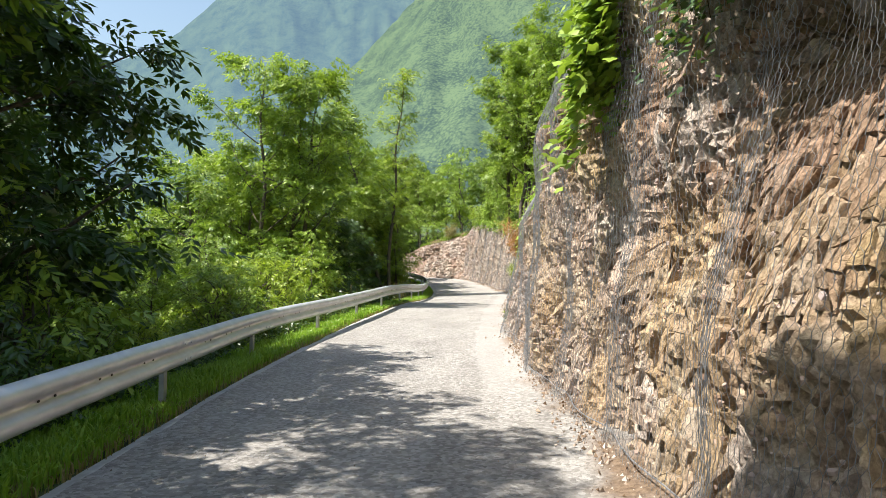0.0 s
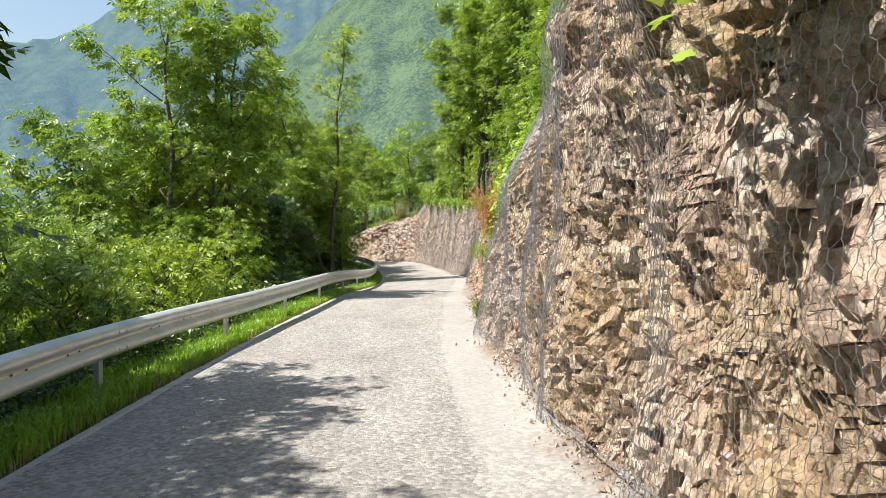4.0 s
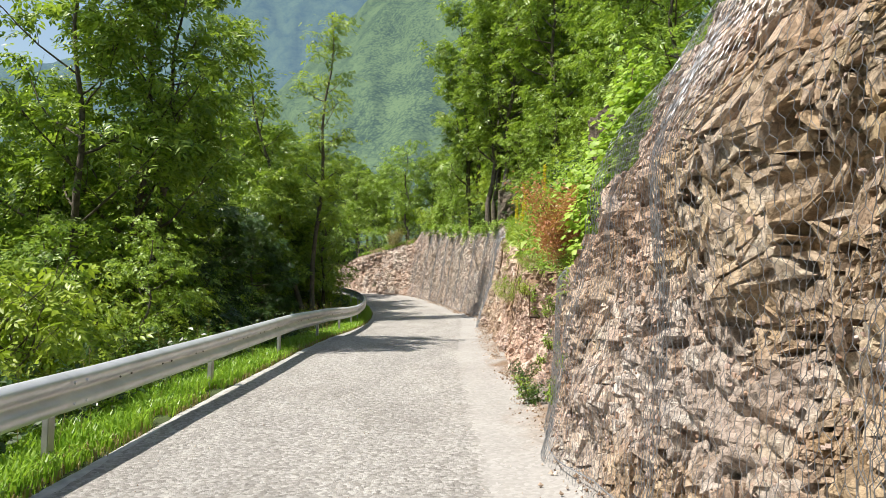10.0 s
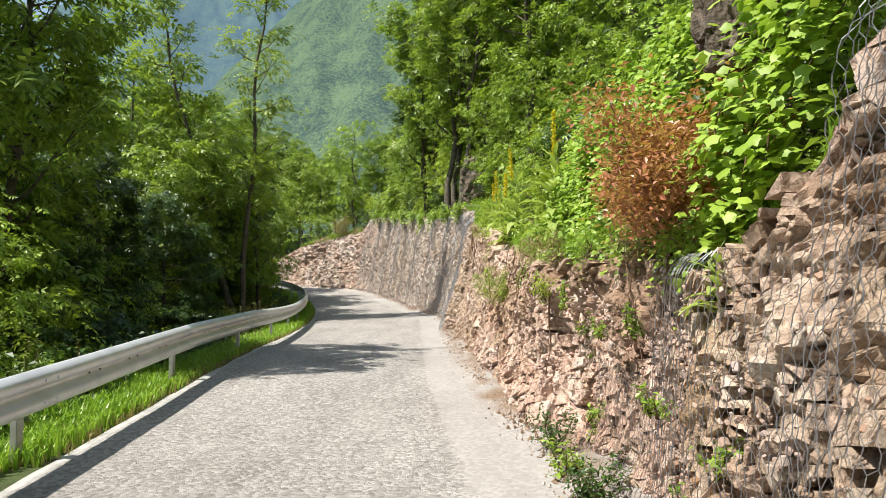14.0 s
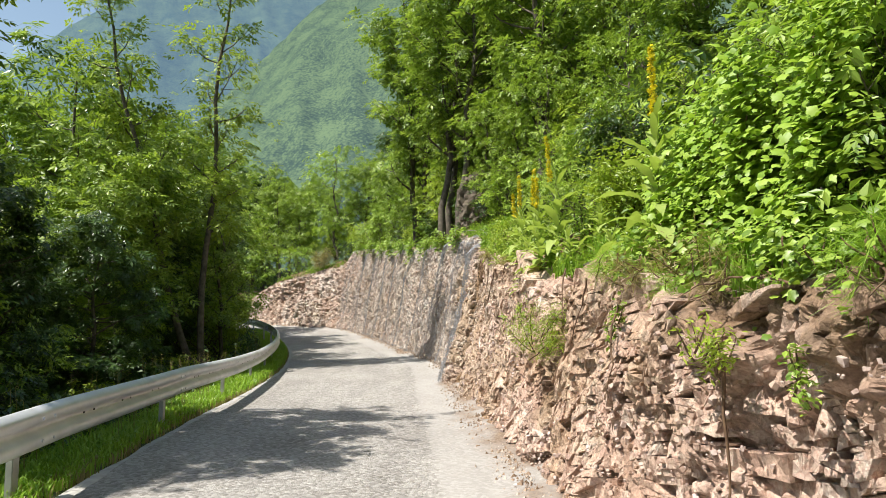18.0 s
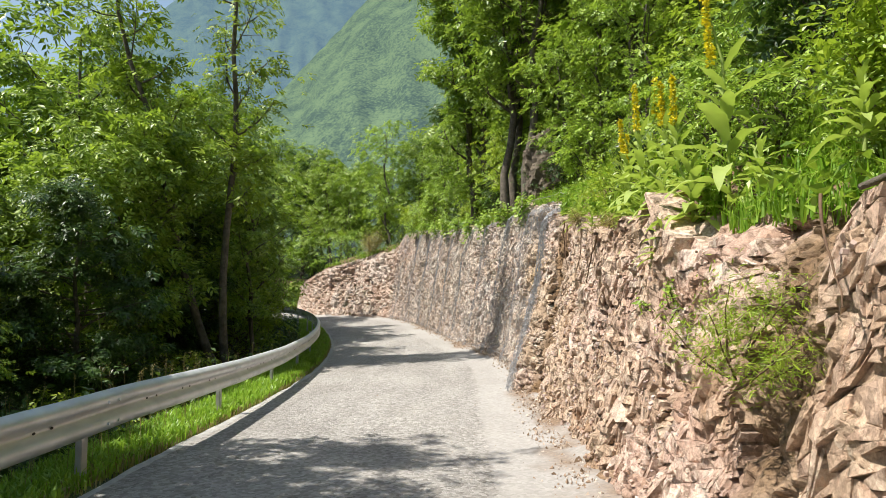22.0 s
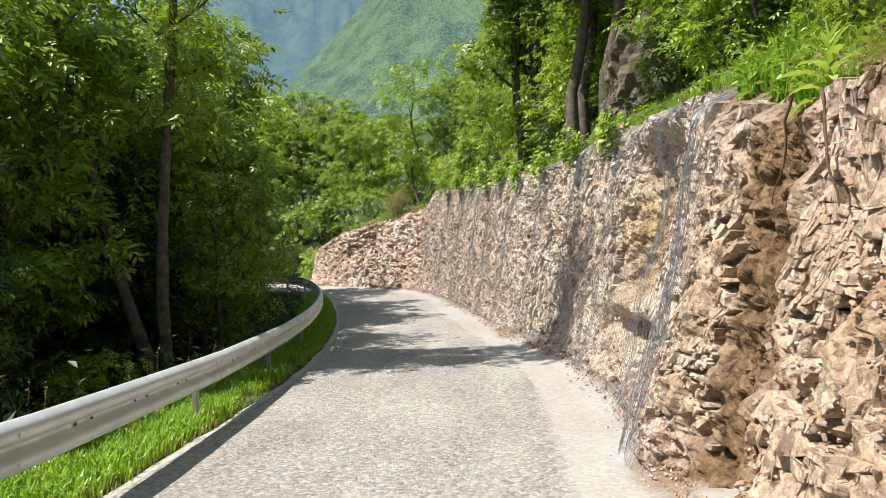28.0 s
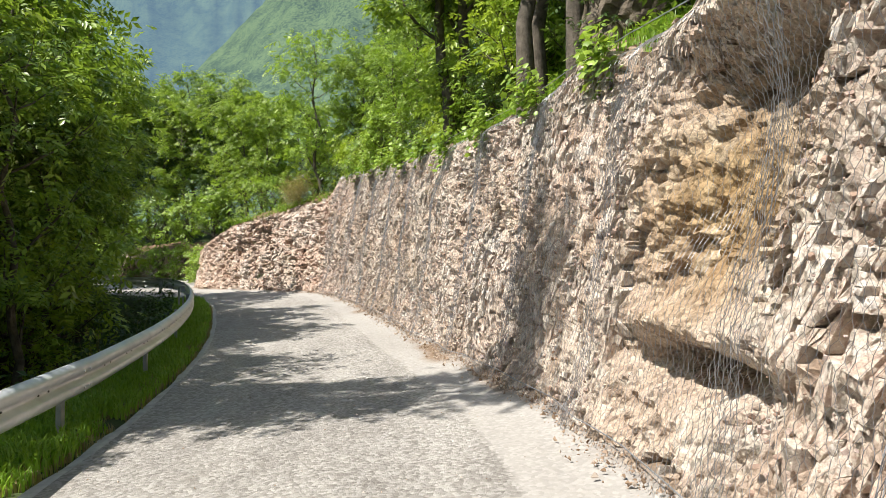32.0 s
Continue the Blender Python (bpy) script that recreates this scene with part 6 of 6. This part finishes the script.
# bare dead twigs under the vines
for k, y in enumerate([17.9, 18.4, 19.3, 20.3, 20.9, 21.6]):
    g = np.random.default_rng(660 + k)
    top = float(np.interp(y, TOP_Y, TOP_H))
    p = face_point(np.array([float(at_y(y))]), np.array([top]), np.array([-0.15]))[0]
    pts, rr = twigs_of(g, p - [0, 0, 0.05], (-0.3, -0.8 if k % 2 else 0.8, 0.35), 0.6 + 0.3 * g.random(), 0.009, n=7, rise=-0.05, bend=0.3)
    tagged(part("twig", raw_mesh("twig", *tube(pts, rr, 5)), ROOT, smooth=True), "bare dead twig above the edge of the rock", "twig", "dead twigs on the crest")

# grass that hangs over the edge
for k, y in enumerate([17.8, 18.9, 20.1, 21.3, 22.0, 22.7, 23.3, 31.2]):
    top = float(np.interp(y, TOP_Y, TOP_H))
    p = face_point(np.array([float(at_y(y))]), np.array([top - 0.02]), np.array([0.0]))[0]
    shrub("grass_tuft", (p[0], y, p[2] + 0.02), (0.07, 0.16, 0.05), 520, 0.13, DRY if k % 2 else GRASS, 640 + k, "tuft of dry grass hanging over the rock edge" if k % 2 else "tuft of green grass hanging over the rock edge", stems=5, category="grass", aspect=0.03)

# roots in the face
for k, (y0, z0, y1, z1) in enumerate([(21.05, 1.55, 20.9, 0.55), (23.5, 1.95, 23.75, 1.35), (22.6, 1.75, 22.3, 1.05), (24.6, 2.1, 24.2, 1.6), (28.9, 2.3, 29.1, 1.8), (31.8, 2.7, 31.5, 2.0), (32.3, 2.8, 32.6, 2.1), (30.2, 2.5, 30.3, 1.9), (17.8, 1.9, 18.2, 1.2), (18.9, 1.7, 18.7, 1.0)]):
    g = np.random.default_rng(700 + k)
    t = np.linspace(0, 1, 9)
    s = at_y(y0 + (y1 - y0) * t) + 0.05 * np.cumsum(g.normal(0, 0.5, 9))
    z = np.minimum(z0 + (z1 - z0) * t, crest_h(foot(s)[1]) - 0.05 - 0.1 * t)
    h = relief(s, z, foot(s)[1])[0] + 0.085
    pts = face_point(s, z, h)
    root = part("root", raw_mesh("root", *tube(pts, np.linspace(0.011, 0.004, 9) * g.uniform(0.7, 1.2), 6)), ROOT, smooth=True)
    tagged(root, "bare brown tree root hanging down the rock", "root", "roots in the rock")


# ---------------------------------------------------------------- broken stones
def stone_mesh(seed, flat=0.7):
    g = np.random.default_rng(seed)
    bm = bmesh.new()
    for corner in range(8):
        c = np.array([(corner & 1) - 0.5, (corner >> 1 & 1) - 0.5, (corner >> 2 & 1) - 0.5]) * [1, 0.85, flat]
        for _ in range(2):
            bm.verts.new(c * (1 + g.uniform(-0.42, 0.10, 3)) + g.normal(0, 0.05, 3))
    bmesh.ops.convex_hull(bm, input=bm.verts)
    loose = [v for v in bm.verts if not v.link_faces]
    bmesh.ops.delete(bm, geom=loose, context="VERTS")
    me = bpy.data.meshes.new("stone")
    bm.to_mesh(me)
    bm.free()
    me.materials.append(STONE)
    return me


STONES = [stone_mesh(800 + k, 0.55 + 0.06 * k) for k in range(7)]
# outcrops of weathered rock on the slope
def crag(at, size, seed):
    bm = bmesh.new()
    bmesh.ops.create_icosphere(bm, subdivisions=5, radius=0.5)
    co = np.array([v.co[:] for v in bm.verts])
    h = blocks(co[:, 0] * 5 + co[:, 1] * 3 + seed, co[:, 2] * 6 + seed, seed, 0.07, 0.09, 0.05, 0.1)[0] + blocks(co[:, 1] * 11 - co[:, 0] * 6, co[:, 2] * 13, seed + 9, 0.03, 0.04, 0.02, 0.1)[0]
    co = np.sign(co) * np.abs(co) ** 0.75 * (1 + 1.6 * h)[:, None] * 0.9
    for v, c in zip(bm.verts, co):
        v.co = Vector(c * size)
    ob = part("crag", bm, CRAG)
    ob.matrix_world = Matrix.Translation(at) @ Matrix.Rotation(seed, 4, "Z")
    return tagged(ob, "weathered grey limestone crag on the wooded slope", "rock", "crags on the slope")


for k, (at, size) in enumerate([((1.95, 40.9, 5.3), (1.0, 1.9, 2.2)), ((2.40, 18.4, 3.45), (0.36, 0.55, 0.75))]):
    crag(at, size, 11 + 3 * k)

def cut(poly, px, py, nx, ny):
    """Cuts a convex polygon by a line; gives both pieces."""
    a, b = [], []
    for (x0, y0), (x1, y1) in zip(poly, poly[1:] + poly[:1]):
        d0, d1 = (x0 - px) * nx + (y0 - py) * ny, (x1 - px) * nx + (y1 - py) * ny
        (a if d0 >= 0 else b).append((x0, y0))
        if (d0 >= 0) != (d1 >= 0):
            k = d0 / (d0 - d1)
            q = (x0 + (x1 - x0) * k, y0 + (y1 - y0) * k)
            a.append(q)
            b.append(q)
    return a, b


def joint_blocks(y0, y1, seed):
    """Breaks the face between two places into convex blocks along its beds and joints."""
    g = random.Random(seed)
    s0, s1 = float(at_y(y0)), float(at_y(y1))
    sg, zg = np.arange(s0 - 1, s1 + 1, 0.1), np.arange(-0.3, 6.0, 0.1)
    S, Z = np.meshgrid(sg, zg, indexing="ij")
    Y = foot(S)[1]
    grain = np.interp(Y, [2, 5.5, 8, 12, 15, 17.5, 19, 24, 26, 33, 36, 58, 60], [0.25, 0.18, 0.135, 0.12, 0.115, 0.13, 0.22, 0.20, 0.125, 0.115, 0.12, 0.12, 0.14])
    grain = 0.66 * grain * np.exp(2.4 * (fbm(S * 0.9, Z * 1.0, 301) - 0.5) + 2.2 * (fbm(S * 2.6, Z * 2.6, 305) - 0.5))
    dip = np.interp(Y, [2, 9, 14, 17, 20, 25, 30, 34, 60], [0.08, -0.20, -0.10, -0.25, -0.38, -0.30, 0.15, 0.3, 0.2]) + 0.9 * (fbm(S * 0.5, Z * 0.5, 303) - 0.5)
    flat = np.interp(Y, [2, 6, 8, 16, 18.5, 24, 26, 33, 35, 60], [0.60, 0.75, 1.15, 1.2, 1.7, 1.6, 1.1, 1.0, 0.7, 0.75])
    crests = crest_h(foot(sg)[1])
    done, todo = [], []
    a = s0
    while a < s1:
        b = min(a + 0.55, s1)
        todo.append([(a, -0.12), (b, -0.12), (b, float(np.interp(b, sg, crests)) - 0.12), (a, float(np.interp(a, sg, crests)) - 0.12)])
        a = b
    while todo:
        poly = todo.pop()
        cx, cz = sum(p[0] for p in poly) / len(poly), sum(p[1] for p in poly) / len(poly)
        i, j = int((cx - sg[0]) / 0.1), min(max(int((cz - zg[0]) / 0.1), 0), len(zg) - 1)
        size, d, f = float(grain[i, j]), float(dip[i, j]), float(flat[i, j])
        area = 0.5 * abs(sum(p[0] * q[1] - q[0] * p[1] for p, q in zip(poly, poly[1:] + poly[:1])))
        if area < size * size * g.uniform(0.5, 1.7) or area < 0.0014:
            if len(poly) > 2 and area > 0.0005:
                done.append(poly)
            continue
        c, s = math.cos(d), math.sin(d)
        u = [p[0] * c + p[1] * s for p in poly]
        v = [p[1] * c - p[0] * s for p in poly]
        across = (max(u) - min(u)) > (max(v) - min(v)) * f * g.uniform(0.75, 1.35)
        turn = d + (math.pi / 2 if across else 0.0) + g.gauss(0, 0.24 if across else 0.13)
        if g.random() < 0.14:
            turn += g.choice((-0.7, 0.7))
        k = 0.22 * math.sqrt(area)
        todo += [q for q in cut(poly, cx + g.uniform(-k, k), cz + g.uniform(-k, k), -math.sin(turn), math.cos(turn)) if len(q) > 2]
    return done


def block_arrays(polys, seed):
    """Points, triangles and masks of blocks that stand out of the face by different depths, each with slanting, chipped fronts."""
    g = np.random.default_rng(seed)
    P = np.array(polys, float)
    m, n = P.shape[:2]
    w1, w2 = fbm(P[..., 0] * 1.4, P[..., 1] * 1.4, 311) - 0.5, fbm(P[..., 0] * 1.4 + 7, P[..., 1] * 1.4, 313) - 0.5
    v1, v2 = fbm(P[..., 0] * 7, P[..., 1] * 7, 315, 2) - 0.5, fbm(P[..., 0] * 7 + 7, P[..., 1] * 7, 317, 2) - 0.5
    P = P + np.stack([0.22 * w1 + 0.05 * v1, 0.22 * w2 + 0.05 * v2], -1)
    c = P.mean(1)
    size = np.sqrt(np.abs(0.5 * (P[..., 0] * np.roll(P[..., 1], -1, 1) - P[..., 1] * np.roll(P[..., 0], -1, 1)).sum(1)))
    yc = foot(c[:, 0])[1]
    form, _, tone, tone2, oc, gr, soil = relief(c[:, 0], c[:, 1], yc)
    slant = 0.75 * (relief(P[..., 0], P[..., 1], foot(P[..., 0])[1])[0] - form[:, None])
    calm = step01(yc, 34.6, 36) * (1 - step01(yc, 57, 60)) * 0.45
    ledge = lambda q: 0.22 * (fbm(q[..., 0] * 2.4, q[..., 1] * 2.9, 321, 3) - 0.5) + 0.11 * (fbm(q[..., 0] * 6.5, q[..., 1] * 7.5, 325, 2) - 0.5)
    off = 0.5 * ledge(c) - 0.02 + np.clip(size, 0, 0.30) * (0.17 * (g.random(m) - 0.5)) * (1 - calm)
    off = off - 0.35 * np.clip(size, 0, 0.2) * (g.random(m) < 0.09)
    lean_s, lean_z = fbm(c[:, 0] * 3.0, c[:, 1] * 3.0, 331, 2) - 0.5, fbm(c[:, 0] * 3.0 + 9, c[:, 1] * 3.0, 333, 2) - 0.5
    tilt = (0.6 * np.stack([lean_s, lean_z], 1) + g.normal(0, 0.12, (m, 2))) * (1 - calm)[:, None]
    rel_p = P - c[:, None]
    z_of = lambda q: (form + off)[:, None] + 0.5 * ledge(c[:, None] + q) + q[..., 0] * tilt[:, None, 0] + q[..., 1] * (tilt[:, None, 1] - 0.06)
    r1 = rel_p * (1 - np.clip(0.0022 / size, 0, 0.06))[:, None, None]
    r2 = rel_p * g.uniform(0.72, 0.97, (m, n, 1))
    mid = (rel_p.max(1) - rel_p.min(1)) * g.uniform(-0.26, 0.26, (m, 2))
    h0 = (form - 0.24)[:, None] + slant
    h1 = z_of(r1) + slant - size[:, None] * np.clip(g.uniform(-0.10, 0.09, (m, n)), 0, 1)
    h2 = z_of(r2) + 0.85 * slant + size[:, None] * g.uniform(-0.03, 0.03, (m, n))
    h3 = z_of(mid[:, None]) + size[:, None] * g.uniform(-0.06, 0.05, (m, 1))
    q = np.concatenate([c[:, None] + rel_p * 0.985, c[:, None] + r1, c[:, None] + r2, (c + mid)[:, None]], 1)
    pts = face_point(q[..., 0], q[..., 1], np.concatenate([h0, h1, h2, h3], 1))
    i = np.arange(n)
    k = (i + 1) % n
    tri = np.concatenate([np.stack([i + o, i + n + o, k + n + o], 1) for o in (0, n)] + [np.stack([i + o, k + n + o, k + o], 1) for o in (0, n)] + [np.stack([i + 2 * n, np.full(n, 3 * n), k + 2 * n], 1)])
    shade = 0.30 * g.random(m) + 0.70 * fbm(c[:, 0] * 2.2, c[:, 1] * 2.2, 335, 3)
    # the last term darkens the first blocks in place of dappled tree shade
    tone = np.clip(0.5 * tone + 0.95 * (shade - 0.3) + 0.14 + 0.22 * step01(yc, 33.4, 34.5) - 0.40 * (1 - step01(yc, 4.5, 7.5)), 0, 1)
    masks = [tone, 0.5 * tone2 + 0.5 * g.random(m), oc * g.uniform(0.5, 1.0, m), gr * (g.random(m) < 0.6) * (1 - step01(yc, 16, 18)), soil * 0.75 * g.random(m), pinkness(yc)]
    stays = g.random(m) > np.maximum(0.85 * bare(yc, c[:, 1]) + 0.14 * (bare(yc, c[:, 1]) > 0.95), 0.4 * step01(fbm(c[:, 0] * 1.1, c[:, 1] * 1.3, 319), 0.60, 0.70))
    return pts[stays], tri, [v[stays] for v in masks], size[stays], yc[stays], c[stays, 1]


MASKS = ("tone", "tone2", "ochre", "grey", "soil", "pink")
by_sides = {}
for poly in joint_blocks(1.2, 61.5, 910):
    if len(poly) < 9:
        by_sides.setdefault(len(poly), []).append(poly)
sets = [block_arrays(polys, 920 + n) for n, polys in sorted(by_sides.items())]
near_sizes = np.concatenate([np.where((s[4] > 2.5) & (s[4] < 33.5) & (s[5] < 3.0) & (s[5] > 0.0), s[3], 0) for s in sets])
limit = np.sort(near_sizes)[-290]
rest, rest_masks = [], [[] for _ in MASKS]
for pts, tri, masks, size, yc, zc in sets:
    single = (size >= limit) & (yc > 2.5) & (yc < 33.5) & (zc < 3.0) & (zc > 0.0)
    n = pts.shape[1]
    for b in np.nonzero(single)[0]:
        me = raw_mesh("stone", pts[b], tri)
        for key, val in zip(MASKS, masks):
            attr(me, key, np.full(n, val[b]))
        part("stone", me, ROCK, rock_face)
    keep = pts[~single]
    rest.append((keep.reshape(-1, 3), (np.arange(len(keep))[:, None, None] * n + tri[None]).reshape(-1, 3)))
    for into, val in zip(rest_masks, masks):
        into.append(np.repeat(val[~single], n))
rest_me = raw_mesh("rock_blocks", *joined(rest))
for key, val in zip(MASKS, rest_masks):
    attr(rest_me, key, np.concatenate(val))
tagged(part("rock_blocks", rest_me, ROCK, rock_face), "angular blocks of pink limestone broken along their joints", kind="stuff")
g = np.random.default_rng(900)


def rubble(name, count, at, size, seed, mat, label, category):
    """Many small angular chips in one mesh."""
    g = np.random.default_rng(seed)
    base = np.array([[0.5, 0, -0.1], [-0.25, 0.45, -0.15], [-0.3, -0.4, -0.1], [0.05, 0.1, 0.45], [0.1, -0.1, -0.4]])
    tri = np.array([[0, 1, 3], [1, 2, 3], [2, 0, 3], [1, 0, 4], [2, 1, 4], [0, 2, 4]])
    v = base[None] * g.uniform(0.5, 1.4, (count, 5, 1)) + g.normal(0, 0.08, (count, 5, 3))
    a = g.uniform(0, 6.28, count)
    c, s = np.cos(a)[:, None], np.sin(a)[:, None]
    v = np.stack([v[..., 0] * c - v[..., 1] * s, v[..., 0] * s + v[..., 1] * c, v[..., 2]], -1) * size[:, None, None] + at[:, None, :]
    f = (np.arange(count)[:, None, None] * 5 + tri[None]).reshape(-1, 3)
    return tagged(part(name, raw_mesh(name, v.reshape(-1, 3), f), mat), label, category, kind="stuff")


n = 9000
y = g.uniform(1.5, 60.5, n)
off = np.abs(g.normal(0, 0.15, n)) * (0.55 + 0.9 * fbm(y * 0.8, y * 0, 901))
s = at_y(y)
fx, fy, nx, ny = foot(s)
px, py = fx + nx * (off + 0.02), fy + ny * (off + 0.02)
size = 0.014 + 0.05 * g.random(n) ** 4
rubble("rock_debris", n, np.stack([px, py, road_z(py) + 0.025 + 0.14 * np.clip(1 - (off + 0.35) / 0.85, 0, 1) ** 1.6 * 0.9], 1), size, 902, DEBRIS, "crumbled stones and brown dirt at the foot of the rock", "debris")
n = 1600
y = g.uniform(2, 48, n)
fx, fy, nx, ny = foot(at_y(y))
off = g.uniform(0.3, 4.2, n)
rubble("road_chips", n, np.stack([fx + nx * off, fy + ny * off, road_z(y) + 0.022], 1), 0.006 + 0.014 * g.random(n) ** 3, 903, DEBRIS, "scattered stone chips on the road", "gravel")


def chips(name, count, y0, y1, lo, hi, seed, label):
    """Angular chips bedded in the rock face, joined."""
    g = np.random.default_rng(seed)
    shapes = []
    for me in STONES:
        co = np.array([v.co[:] for v in me.vertices])
        bm = bmesh.new()
        bm.from_mesh(me)
        bmesh.ops.triangulate(bm, faces=bm.faces)
        shapes.append((co, np.array([[v.index for v in f.verts] for f in bm.faces])))
        bm.free()
    y = g.uniform(y0, y1, count)
    top = np.interp(y, TOP_Y, TOP_H)
    z = (top - 0.3) * g.random(count) ** 1.15
    s = at_y(y)
    keep = fbm(s * 0.8, z * 0.9, 101) + 0.25 * g.random(count) > 0.52
    keep &= ~((np.abs(y - 37.2) < 1.15) & (z < 3.2)) & ~(np.abs(y - 32.7) < 0.45) & ~((np.abs(y - 25.1) < 0.4) & (z > 0.3)) & ~((np.abs(y - 15.9) < 0.45) & (z > 1.3))
    s, y, z = s[keep], y[keep], z[keep]
    p = face_point(s, z, relief(s, z, foot(s)[1])[0] + 0.012)
    size = lo + (hi - lo) * g.random(len(s)) ** 3
    pieces = []
    for k in range(len(s)):
        co, tri = shapes[int(g.integers(7))]
        m = np.array(Euler((g.uniform(-0.7, 0.7), g.uniform(-0.6, 0.6), g.uniform(-0.6, 0.6))).to_matrix())
        pieces.append(((co * size[k] * g.uniform(0.7, 1.3, 3) * [0.7, 1, 1]) @ m.T + p[k], tri))
    return tagged(part(name, raw_mesh(name, *joined(pieces)), CHIPS, rock_face), label, kind="stuff")


chips("rock_chips", 9000, 1.5, 40, 0.014, 0.05, 905, "angular chips of pink limestone bedded in the face")
chips("rock_chips", 1500, 40, 60, 0.03, 0.07, 906, "angular chips of pink limestone bedded in the face")
